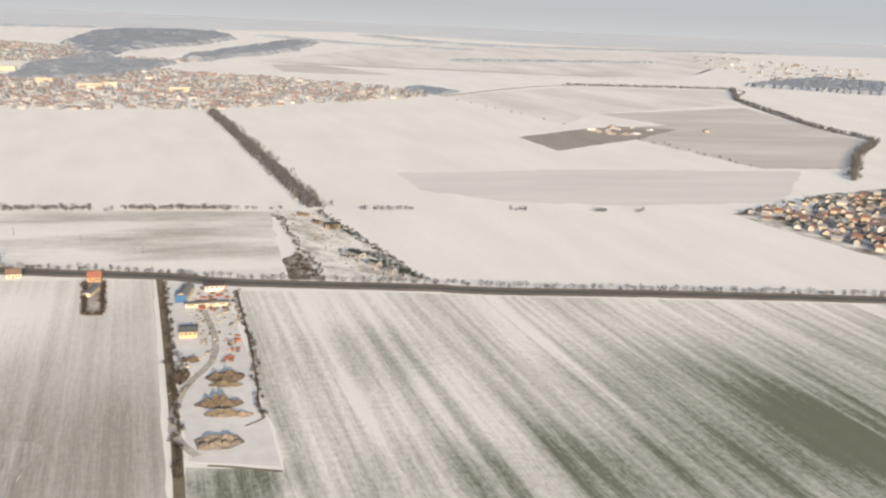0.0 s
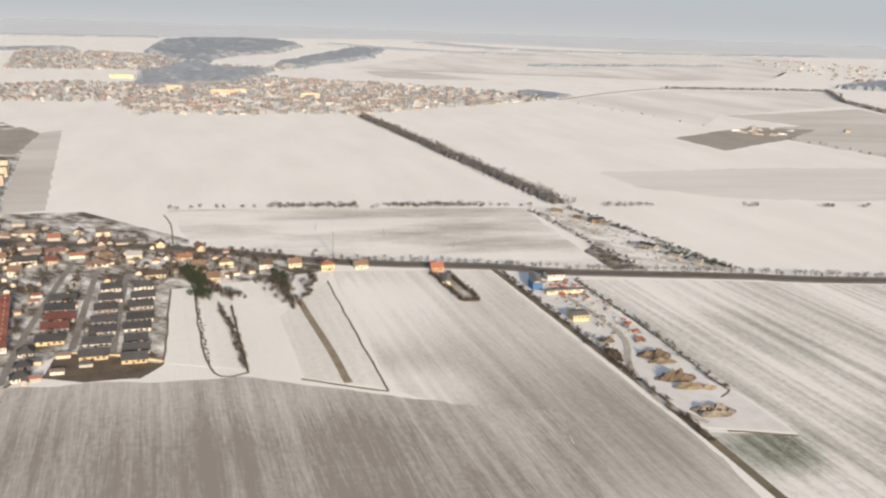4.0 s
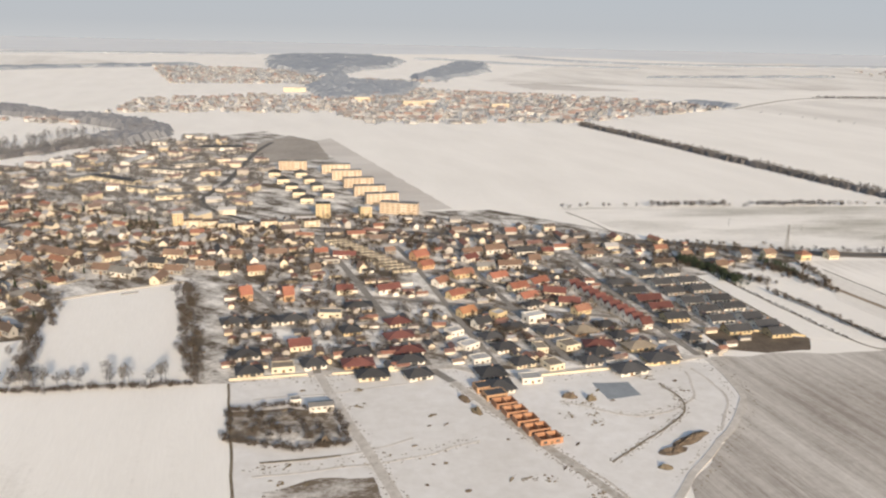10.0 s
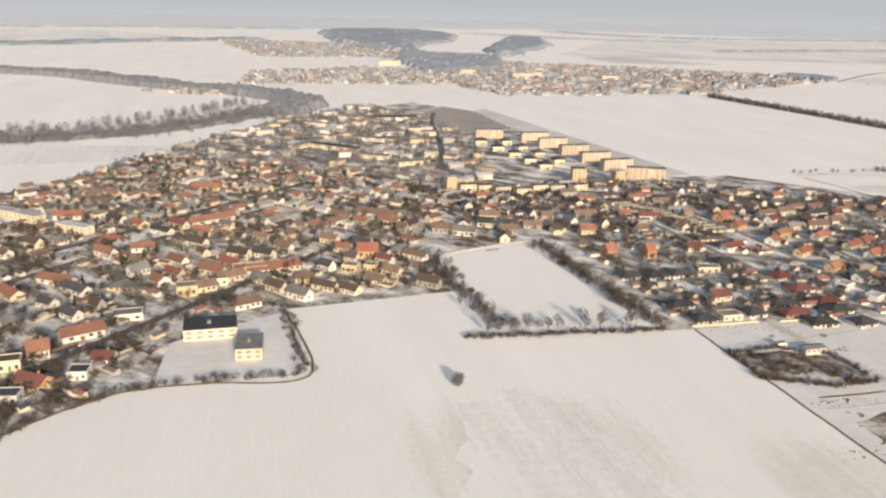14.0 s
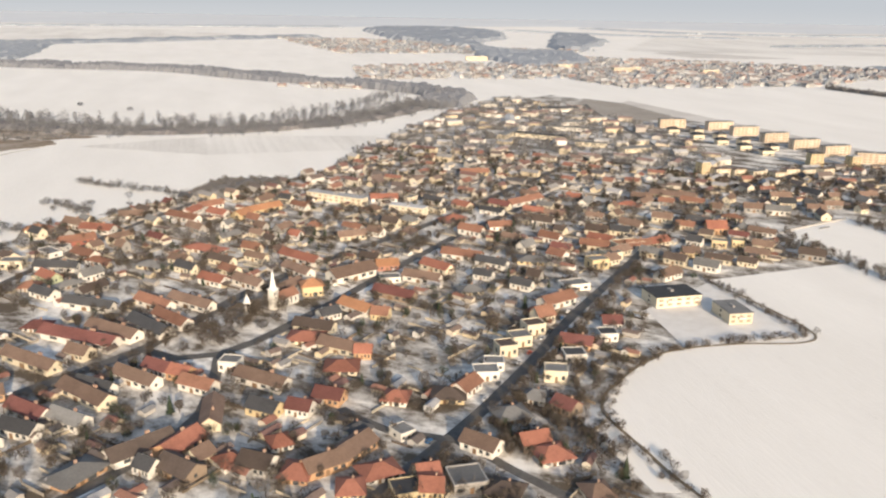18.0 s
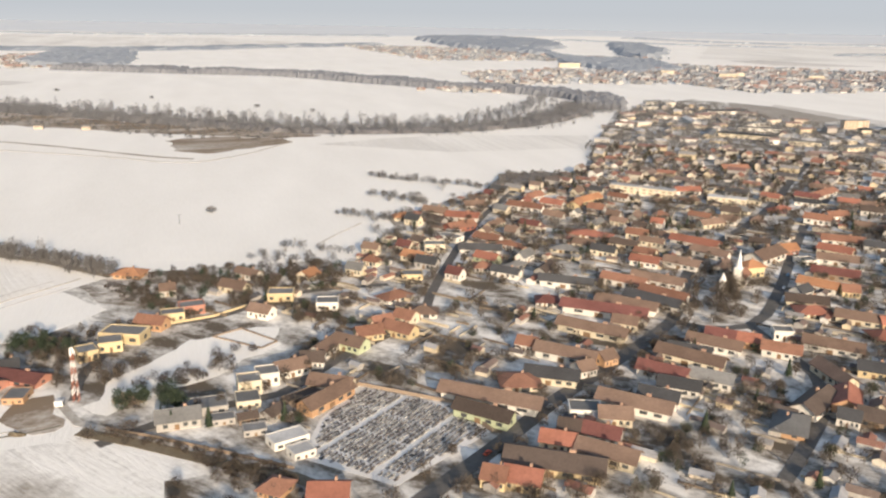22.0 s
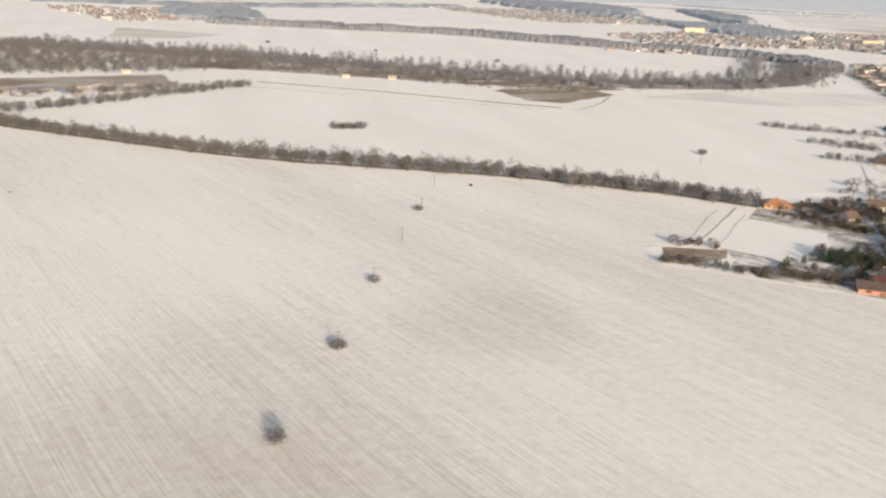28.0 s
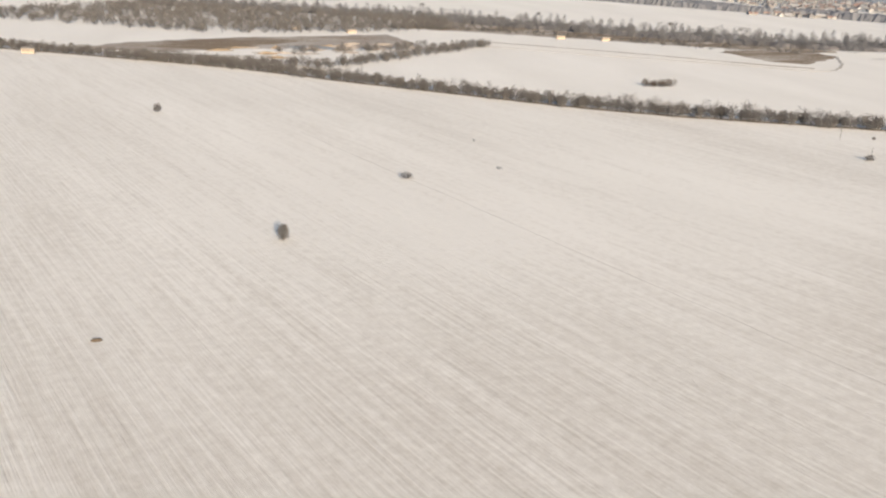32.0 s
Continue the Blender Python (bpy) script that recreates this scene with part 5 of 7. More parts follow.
ESTATE["by the cemetery"] = [
    ("Fgc", -1636, 338, 13, 9, 10, 1), ("Fgg", -1652, 333, 14, 14, 10, 1), ("Fgc", -1637, 351, 14, 9, 9, 1.7), ("Fgw", -1630, 360, 14, 9, 9, 1.6), ("Ggg", -1662, 321, 14, 15, 9, 1), ("Fkb", -1613, 340, 40, 16, 6, 0.8), ("Fgg", -1644, 322, 14, 8, 6, 0.7), ("Gkb", -1634, 322, 20, 7, 5, 0.6), ("Fgg", -1630, 312, 14, 8, 6, 0.7), ("Gkg", -1624, 325, 60, 9, 6, 0.7), ("Gbo", -1602, 336, 50, 24, 8, 1), ("Gbc", -1600, 350, -19, 17, 9, 1),
    ("Htc", -1514, 350, -3, 15, 13, 1), ("Gbw", -1530, 332, -27, 38, 9, 1), ("Gkl", -1535, 317, -35, 22, 8, 1), ("Gdc", -1498, 353, -21, 21, 9, 1),
    ("Gbw", -1481, 360, 21, 8, 8, 1), ("Gtw", -1502, 392, -29, 9, 8, 1), ("Gbw", -1485, 378, -32, 26, 9, 1), ("Gbo", -1467, 372, 27, 8, 8, 1),
]
ESTATE["main street south"] = [
    ("Fgw", -1491, 320, -9, 12, 9, 1), ("Gbc", -1480, 312, -13, 12, 9, 1), ("Gbw", -1468, 322, -33, 27, 9, 1), ("Gdw", -1455, 328, -33, 15, 9, 1),
    ("Grc", -1509, 292, -23, 12, 8, 1), ("Gkb", -1502, 302, -23, 8, 8, 1), ("Gmw", -1491, 297, -30, 15, 8, 1), ("Gbc", -1492, 281, -34, 20, 9, 1),
    ("Gky", -1514, 276, -21, 31, 12, 1), ("Gry", -1528, 266, -23, 12, 10, 1), ("Gty", -1538, 268, -23, 8, 9, 1), ("Grw", -1598, 258, -4, 12, 13, 1.2),
    ("Hto", -1617, 267, -27, 8, 9, 1),
]
ESTATE["far west lane"] = [
    ("Gkp", -1758, 362, -23, 21, 10, 0.72), ("Gmp", -1743, 368, -21, 24, 10, 0.72), ("Fgo", -1736, 349, 0, 8, 10, 0.72), ("Fgy", -1720, 392, 30, 8, 9, 1.4),
    ("Fgy", -1712, 404, 17, 10, 10, 1.4), ("Fgy", -1708, 416, -11, 19, 11, 1.4), ("Gbw", -1702, 487, 16, 8, 8, 1), ("Gdw", -1750, 376, 21, 8, 7, 1),
]
ESTATE["new bungalows"] = [
    ("Hdg", -626, 542, 20, 14, 12, 1), ("Hdw", -620, 522, 18, 15, 12, 1), ("Hdc", -613, 496, 20, 14, 12, 1), ("Hdw", -606, 561, 22, 16, 12, 1),
    ("Hdc", -582, 550, 18, 15, 12, 1), ("Hdw", -568, 496, 17, 13, 12, 1), ("Hdg", -558, 510, 21, 14, 12, 1), ("Hdw", -546, 482, 15, 20, 14, 1),
    ("Hdw", -538, 562, 21, 14, 12, 1), ("Hdw", -534, 540, 17, 13, 12, 1), ("Hdy", -520, 498, 11, 21, 14, 1), ("Hmw", -554, 524, -3, 19, 12, 1),
    ("Hno", -558, 552, 16, 18, 14, 1),
]
ESTATE["new houses"] = [
    ("Hny", -527, 520, 16, 19, 12, 1), ("Hdw", -636, 480, 11, 16, 15, 1), ("Fnc", -596, 520, 7, 8, 12, 1), ("Fnc", -575, 524, 23, 12, 12, 1),
    ("Fnc", -594, 491, 20, 11, 12, 1), ("Fww", -613, 470, 8, 13, 9, 1), ("Fww", -640, 502, 18, 12, 9, 1), ("Fww", -644, 527, 36, 13, 9, 1),
    ("Fww", -651, 553, 31, 11, 9, 1), ("Fww", -588, 578, 22, 15, 10, 1.5), ("Fwy", -614, 584, 37, 10, 9, 1.5), ("Gdw", -629, 568, 30, 13, 9, 1),
    ("Gdw", -616, 634, 30, 15, 9, 1), ("Goy", -637, 592, 30, 13, 9, 1),
]
ESTATE["red roofed new houses"] = [
    ("Gro", -661, 748, 33, 15, 11, 1.3), ("Gro", -657, 721, 27, 12, 10, 1), ("Gtw", -649, 669, 39, 12, 10, 1), ("Gry", -640, 635, 32, 14, 9, 1),
    ("Gty", -628, 692, 25, 19, 9, 1), ("Grw", -598, 682, 27, 16, 9, 1), ("Grc", -586, 652, 27, 16, 9, 1), ("Grw", -583, 626, 30, 15, 9, 1),
    ("Grw", -566, 666, 32, 17, 10, 1), ("Gmc", -558, 638, -16, 17, 9, 1), ("Gmc", -552, 612, -16, 16, 9, 1), ("Gty", -548, 593, 25, 13, 9, 1),
    ("Gmw", -614, 742, 38, 15, 9, 1),
]
ESTATE["dark gabled row by the lane"] = [
    ("Hdw", -582, 610, 25, 15, 9, 1), ("Gdg", -496, 662, 11, 19, 13, 0.85), ("Gdg", -492, 640, 8, 20, 13, 0.85), ("Gmg", -486, 620, 8, 20, 13, 0.85),
    ("Gmg", -484, 600, 12, 18, 13, 0.85), ("Gdy", -480, 576, 9, 18, 13, 0.85), ("Hdw", -490, 554, 18, 9, 9, 1), ("Hdg", -484, 532, 15, 10, 9, 1),
    ("Hdw", -480, 514, 18, 11, 9, 1),
]
ESTATE["second dark row"] = [
    ("Gdw", -466, 689, 14, 15, 13, 0.85), ("Gdw", -460, 662, 13, 17, 13, 0.85), ("Gdg", -458, 639, 13, 16, 13, 0.85), ("Gdw", -453, 612, 9, 17, 13, 0.85),
    ("Gdw", -449, 592, 9, 17, 13, 0.85), ("Gdw", -447, 570, 6, 18, 13, 0.85), ("Gdy", -444, 548, 9, 18, 13, 0.85),
]
ESTATE["third dark row"] = [
    ("Gdw", -441, 693, 14, 15, 13, 0.85), ("Gdw", -436, 667, 13, 17, 13, 0.85), ("Gdg", -433, 645, 13, 17, 13, 0.85), ("Gdw", -428, 618, 9, 18, 13, 0.85),
    ("Gdw", -426, 598, 9, 18, 13, 0.85), ("Gdw", -422, 574, 11, 15, 13, 0.85), ("Gdw", -418, 557, 6, 17, 13, 0.85), ("Gdy", -416, 541, 7, 16, 13, 0.85),
]
ESTATE["bungalows by the pitch"] = [
    ("Gro", -806, 636, 18, 9, 10, 1.5), ("Gro", -773, 634, 14, 8, 10, 1.5), ("Hdw", -808, 580, 17, 16, 12, 1), ("Hdw", -786, 580, 16, 18, 12, 1),
    ("Hdw", -766, 584, 13, 18, 12, 1), ("Hdw", -792, 517, 13, 18, 12, 1), ("Gmc", -758, 531, 15, 14, 11, 1), ("Hdc", -786, 490, 11, 15, 12, 1),
    ("Fnc", -766, 495, 8, 14, 10, 1), ("Hdw", -747, 500, 16, 14, 12, 1), ("Fgc", -739, 596, -3, 17, 10, 1), ("Hdy", -724, 559, 17, 13, 12, 1),
]
ESTATE["bungalows along the new street"] = [
    ("Hdw", -720, 517, 13, 18, 12, 1), ("Hmo", -719, 499, 6, 18, 12, 1), ("Hdc", -710, 481, 6, 18, 12, 1), ("Hmw", -690, 546, 18, 19, 12, 1),
    ("Hmc", -690, 575, 22, 16, 12, 1), ("Hmw", -686, 519, 13, 19, 12, 1), ("Hdw", -686, 503, 13, 18, 12, 1), ("Hdw", -682, 480, 18, 15, 12, 1),
    ("Gmc", -729, 650, 8, 13, 9, 1), ("Gmw", -694, 651, 23, 19, 9, 1), ("Hdw", -718, 612, 6, 19, 12, 1), ("Hdw", -634, 460, 8, 15, 15, 1),
]
ESTATE["blocks facade"] = [
    ("Bga", -812, 1249, 1, 41, 12, 0.87), ("Bga", -748, 1221, 7, 41, 12, 0.87), ("Bga", -732, 1170, 7, 41, 12, 0.87), ("Bga", -716, 1110, 12, 40, 12, 0.87),
    ("Bga", -702, 1054, 10, 40, 12, 0.87), ("Bga", -688, 1004, 13, 40, 12, 0.87), ("Bga", -669, 948, -16, 44, 13, 0.87), ("Bdc", -1099, 484, 9, 31, 20, 0.42),
    ("Bgc", -1072, 454, 4, 15, 22, 0.4), ("Bwc", -1316, 768, -34, 62, 11, 0.42), ("Bwc", -1252, 720, -30, 34, 11, 0.42),
]
ESTATE["small blocks facade"] = [
    ("Vdc", -833, 1187, 0, 16, 12, 1.25), ("Vdc", -817, 1135, 4, 16, 12, 1.25), ("Vdc", -802, 1088, 0, 15, 12, 1.25), ("Vdc", -790, 1044, 0, 15, 12, 1.25),
    ("Vdc", -778, 1006, 0, 15, 12, 1.25), ("Bdy", -756, 930, 0, 16, 12, 1), ("Vdc", -797, 1186, 16, 15, 12, 1.25), ("Vdc", -783, 1138, 17, 14, 12, 1.25),
    ("Vdc", -770, 1090, 17, 14, 12, 1.25), ("Vdc", -755, 1039, 17, 14, 12, 1.25), ("Bwy", -709, 928, 13, 13, 12, 0.8),
]
ESTATE["row of flats facade"] = [
    ("Bwy", -909, 894, 15, 11, 12, 0.8), ("Bbc", -891, 886, 9, 18, 12, 0.45), ("Bbc", -872, 883, 10, 17, 12, 0.45), ("Bgc", -855, 873, 10, 17, 12, 0.45),
    ("Bbc", -834, 865, 11, 16, 12, 0.45), ("Bbc", -812, 882, 10, 17, 12, 0.45), ("Bgc", -794, 880, 13, 17, 12, 0.45), ("Bbc", -768, 885, 21, 17, 12, 0.45),
]
ESTATE["halls"] = [
    ("Ldw", -944, 1446, 4, 66, 26, 1), ("Ldc", -1038, 1142, -34, 76, 16, 1), ("Lgw", -964, 1270, 18, 47, 14, 1), ("Lww", -1054, 1313, 81, 81, 14, 1),
    ("Lgc", -942, 1032, 18, 41, 16, 1), ("Lgw", -1023, 1596, 9, 26, 14, 1), ("Lgw", -1060, 1500, 9, 30, 12, 1), ("Lbw", -1062, 1358, -28, 69, 12, 1),
    ("Lgw", -986, 1211, -21, 61, 12, 1), ("Lgc", -1082, 1164, 61, 68, 12, 1), ("Lwc", -916, 1090, 15, 20, 12, 1), ("Lgc", -988, 1073, -26, 41, 12, 1),
]
for group, rows in ESTATE.items():
    for code, x, y, angle, length, width, tall in rows:
        grow = 1.14 if x < -1000 and code[0] in "GHF" else 1.0  # eaves and porches reach past the walls
        settle(code, x, y, angle, length * grow, width * grow, tall, group)

# a terrace of narrow red-roofed houses, and a terrace of raw brick shells
for k in range(11):
    settle("Gmw", -538 + 2.9 * k, 655 - 9.4 * k, 17, 9.0, 9.6, 1.1, "red terrace")
for k in range(7):
    settle("Fdo" if k < 2 else "Soo", -643 + 4.0 * k, 459 - 11.0 * k, 14, 13, 9.0 if k < 2 else 8.5, 0.95, "raw brick terrace")
# low lock-up garages in parallel rows
for k in range(13):
    settle("Lnc", -740 + 5.2 * k, 818 - 9.0 * k, 10, 22, 6.0, 0.4, "lock-up garages")

for k, (x, y) in enumerate(((-404, 746), (-380, 752), (-344, 748), (-318, 751), (-288, 740), (-257, 744))):
    settle(("Gbc", "Vbc", "Gkw", "Gbc", "Vty", "Gbc")[k], x, y, 14, 12, 9, 1.05, "houses by the country road")

STREETS = [[(-1640, 170), (-1532, 296), (-1470, 364), (-1412, 428), (-1390, 472), (-1361, 528), (-1320, 584), (-1200, 730), (-1060, 930)], [(-1414, 428), (-1393, 414), (-1371, 418), (-1333, 464), (-1287, 536), (-1210, 655), (-1100, 800)],
           [(-1325, 238), (-1279, 296), (-1244, 341), (-1197, 414), (-1111, 547), (-1010, 700)], [(-1206, 252), (-1256, 319), (-1306, 352)], [(-1690, 305), (-1623, 347), (-1556, 438), (-1529, 538), (-1507, 613), (-1440, 780)],
           [(-1371, 418), (-1369, 352), (-1395, 302), (-1430, 262)],
           [(-1716, 380), (-1663, 449), (-1570, 500)], [(-603, 347), (-680, 516), (-760, 840), (-902, 1001), (-893, 1162), (-885, 1414)], [(-713, 640), (-470, 570)], [(-705, 355), (-744, 490), (-821, 697)],
           [(-629, 490), (-680, 800)], [(-580, 500), (-625, 800)], [(-490, 505), (-519, 775)], [(-462, 560), (-490, 740)], [(-432, 545), (-462, 730)], [(-900, 905), (-640, 850), (-281, 764)]]
WAYS = [p for line in STREETS for p in along(line, 5.0)]
KEEP_OUT = [[(-960, 650), (-855, 690), (-812, 470), (-920, 455)], [(-1125, 405), (-1030, 420), (-1055, 530), (-1125, 500)], [(-1595, 358), (-1535, 335), (-1530, 300), (-1575, 255), (-1620, 290)],
            [(-1408, 440), (-1375, 485), (-1318, 520), (-1310, 500), (-1345, 450), (-1380, 425)], [(-1700, 430), (-1640, 455), (-1608, 415), (-1640, 320), (-1730, 320)], [(-800, 490), (-480, 500), (-480, 250), (-800, 250)],
            [(-1460, 332), (-1409, 345), (-1431, 263), (-1480, 266)], [(-1396, 293), (-1344, 285), (-1356, 257), (-1427, 262)], [(-1293, 466), (-1233, 463), (-1245, 403), (-1289, 380)], [(-1196, 356), (-1177, 339), (-1176, 270), (-1204, 273)],
            [(-1411, 371), (-1378, 368), (-1377, 350), (-1398, 337)]]


GARDENS = 5  # the last outlines above are open gardens, where trees may stand


def free(p, gap):
    return (all((p[0] - x) ** 2 + (p[1] - y) ** 2 > (gap * 0.72 + r * 0.62) ** 2 for x, y, r in TAKEN)
            and all((p[0] - x) ** 2 + (p[1] - y) ** 2 > 8.5**2 for x, y in WAYS) and not any(inside(p, k) for k in (KEEP_OUT if gap > 2.5 else KEEP_OUT[:-GARDENS])))


def fill(outline, gap, lean):
    """Free places for more houses between those that stand, on a loose grid that follows the lean of the streets."""
    a = radians(lean)
    c, s = math.cos(a), math.sin(a)
    out = []
    xs, ys = [p[0] for p in outline], [p[1] for p in outline]
    mx, my, n = sum(xs) / len(xs), sum(ys) / len(ys), int(max(max(xs) - min(xs), max(ys) - min(ys)) / gap) + 1
    for i in range(-n, n):
        for j in range(-n, n):
            u, v = (i + rng.uniform(-0.3, 0.3)) * gap * 1.15, (j + rng.uniform(-0.3, 0.3)) * gap * 0.85
            p = (mx + u * c - v * s, my + u * s + v * c)
            if inside(p, outline) and free(p, gap):
                out.append(p)
                TAKEN.append((p[0], p[1], gap * 0.45))
    return out


old_town = [(-1590, 553), (-1552, 645), (-1556, 684), (-1520, 706), (-1490, 756), (-1452, 786), (-1400, 825), (-1325, 905), (-1268, 1070), (-1060, 1000), (-900, 870), (-960, 660), (-940, 570), (-1060, 535), (-1120, 440), (-1190, 350), (-1184, 272), (-1190, 180), (-1560, 180), (-1600, 300), (-1640, 330), (-1690, 480)]
new_town = [(-940, 860), (-760, 930), (-660, 930), (-420, 815), (-330, 778), (-360, 712), (-425, 690), (-480, 740), (-640, 690), (-830, 700), (-900, 780)]
middle_town = [(-950, 655), (-905, 860), (-760, 915), (-690, 860), (-660, 770), (-760, 700), (-835, 708), (-862, 692)]
works = [(-1275, 1080), (-1135, 1430), (-1000, 1640), (-900, 1500), (-850, 1280), (-840, 960), (-920, 880), (-1060, 1000)]
east_village = [(560, 984), (701, 1070), (900, 1130), (1100, 900), (990, 700), (640, 785)]
more = [(p, -38) for p in fill([q if q[1] > 505 else (q[0], 505) for q in old_town], 18.0, -38)] + [(p, 12) for p in fill(new_town, 20, 12)] + [(p, -12) for p in fill(middle_town, 17, -12)]
more = [q for q in more if rng.random() < 0.72]
more.sort(key=lambda q: q[0][1])
for p, lean in more[:150]:
    code = "G" + "rttbbbbbkkmgddb"[rng.integers(15)] + "wwwcccccggg"[rng.integers(11)] if rng.random() < 0.82 else ("H" if rng.random() < 0.6 else "F") + "rtbgd"[rng.integers(5)] + "wccg"[rng.integers(4)]
    settle(code, round(p[0], 1), round(p[1], 1), lean + float(rng.choice([0, 0, 0, 0, 90])) * (1 if lean < 0 else -1) + float(rng.normal(0, 5)), float(rng.uniform(9, 21)), float(rng.uniform(6.5, 9)), float(rng.uniform(0.85, 1.25)), "houses between the streets")
block_houses("town_houses", [(*p, lean + rng.choice([0, 90]) + rng.normal(0, 6)) for p, lean in more[150:]], "crowded town houses with red and brown roofs", M["wall"], M["roof"], (14, 7.6, 3.4), 0.75, 0.2)
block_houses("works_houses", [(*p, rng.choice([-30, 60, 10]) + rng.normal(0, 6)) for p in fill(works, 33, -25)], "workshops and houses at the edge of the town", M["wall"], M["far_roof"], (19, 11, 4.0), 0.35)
block_houses("east_village_houses", [(*p, rng.choice([-30, 60]) + rng.normal(0, 5)) for p in fill(east_village, 15, -30)], "village houses with red and brown roofs", M["wall"], M["roof"], (9, 7, 3.0))
far_town = [(-1300, 2020), (-791, 2070), (-678, 1830), (-212, 1902), (325, 2282), (259, 2500), (-503, 2907), (-620, 2900), (-700, 2540), (-1000, 2560), (-1300, 2400)]
far_town_north = [(-1350, 3000), (-1020, 3050), (-600, 3020), (-350, 3300), (-815, 3400), (-830, 3776), (-1300, 4100), (-1676, 4157)]
# distant houses use the greyed walls and roofs with haze in the colour
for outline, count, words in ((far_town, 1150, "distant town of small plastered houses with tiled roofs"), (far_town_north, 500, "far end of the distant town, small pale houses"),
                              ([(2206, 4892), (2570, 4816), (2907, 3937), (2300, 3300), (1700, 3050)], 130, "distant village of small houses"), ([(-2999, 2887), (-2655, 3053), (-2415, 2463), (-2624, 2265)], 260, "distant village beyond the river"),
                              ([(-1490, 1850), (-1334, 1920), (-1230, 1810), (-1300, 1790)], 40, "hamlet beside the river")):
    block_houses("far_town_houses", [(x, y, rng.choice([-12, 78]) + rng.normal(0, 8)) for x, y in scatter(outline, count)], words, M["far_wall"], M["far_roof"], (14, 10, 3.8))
for x, y, angle, length in ((-909, 2726, 4, 70), (-560, 2300, 8, 60), (-520, 2330, 8, 40), (-330, 2250, 10, 50), (-700, 2400, 6, 44)):
    settle("Bwc", x, y, angle, length, 18, 0.9, "large pale buildings in the distant town")
for x, y, angle in ((-2030, 1205, 8), (-2405, 1210, 20), (-2327, 1192, 20), (-1965, 1200, 8), (-2650, 900, 10), (860, 1715, 0), (658, 1760, 30)):
    settle("Lge", x, y, angle, 12, 7, 0.9, "pale buildings by the pits and the river")

# ---- trees in the town ----
gardens = [q for q in scatter(old_town, 5000) if free(q, 1.5) and (q[1] > 505 and noise.noise((q[0] * 0.025, q[1] * 0.025, 9.0)) > -0.05 or q[1] < 505 and q[0] > -1275 or q[0] > -1400 and q[1] < 400 or noise.noise((q[0] * 0.02, q[1] * 0.02, 4.0)) > -0.12)]
trees("garden_trees", "twigs", [q for k, q in enumerate(gardens[190:]) if k % 5], 6.2, 3.2, 125, 0.62, "bare fruit trees and bushes in the gardens")
trees("garden_trees_east", "twigs", [q for q in scatter(middle_town, 420) if free(q, 1.5)] + [q for q in scatter(new_town, 1500) if free(q, 1.5)] + [q for q in scatter([(-830, 700), (-640, 690), (-480, 740), (-470, 560), (-800, 490)], 800) if free(q, 2.0)], 5.5, 2.8, 110, 0.55, "bare trees between the newer houses")
trees("backyard_trees", "belt", [q for q in scatter([(-1590, 560), (-1560, 770), (-1329, 870), (-1275, 1070), (-1060, 1000), (-960, 860), (-1000, 640), (-1130, 540), (-1300, 560)], 650) if free(q, 2.0)], 7.0, 4.0, 60, 0.95, "dark bare trees in the backyards")
west_gardens = [q for q in scatter([(-1812, 392), (-1712, 345), (-1690, 345), (-1640, 330), (-1590, 420), (-1600, 545), (-1680, 540), (-1740, 515), (-1700, 440)], 620) if free(q, 1.5) and not inside(q, [(-1705, 378), (-1680, 425), (-1638, 430), (-1627, 406), (-1650, 350), (-1700, 330)])]
trees("west_garden_trees", "twigs", west_gardens[60:], 5.5, 3.0, 130, 0.6, "bare trees round the last houses")
trees("west_evergreens", "needles", west_gardens[:60] + along([(-1768, 410), (-1735, 396)], 2, 4), 5.5, 2.6, 150, 0.6, "dark evergreen trees round the last houses", low=0.0)
trees("allotment_hedge", "twigs", along([(-790, 438), (-788, 402), (-752, 390), (-725, 395), (-730, 432), (-758, 443), (-790, 438)], 2.2, 1.2) + scatter([(-785, 436), (-783, 406), (-735, 400), (-735, 428)], 50), 3.2, 2.2, 60, 0.6, "brown hedge and brush round an allotment")
trees("street_trees", "twigs", [p for line, gap, off in ((STREETS[0], 17, 8.5), (STREETS[0], 15, -8.5), (STREETS[1], 22, 8), (STREETS[2], 7, -8), (STREETS[4], 12, 7)) for p in along([q[0] for q in sides(smooth(line), 2 * off)], gap, 1.2)], 7.0, 3.2, 150, 0.7, "bare trees along the edges of the streets")
trees("slope_trees", "twigs", [q for q in scatter([(-1300, 250), (-1190, 255), (-1188, 345), (-1150, 400), (-1150, 430), (-1200, 400), (-1240, 360), (-1300, 320)], 230) if free(q, 1.0)], 5.5, 3.2, 130, 0.62, "dense brown trees and brush behind the last street")
trees("garden_evergreens", "needles", [q for k, q in enumerate(gardens[190:]) if k % 9 == 0], 5.5, 2.4, 120, 0.62, "dark evergreen trees in the gardens", low=0.0)
trees("works_trees", "belt", [q for q in scatter(works, 1700) if free(q, 3.0)], 8, 4, 36, 1.2, "bare trees between workshops")
trees("village_trees", "twigs", [q for q in scatter(east_village, 650) if free(q, 2.0)], 6, 3, 40, 1.0, "bare trees between village houses")
# lightened blue-grey crowns carry the haze in their colour
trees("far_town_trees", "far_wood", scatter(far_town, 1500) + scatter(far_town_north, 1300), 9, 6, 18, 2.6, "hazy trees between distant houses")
trees("square_trees", "twigs", along([(-1392, 432), (-1372, 458), (-1340, 500)], 4, 5) + along([(-1376, 440), (-1345, 480)], 5, 5), 9.5, 4.2, 150, 0.85, "tall bare trees round the church")


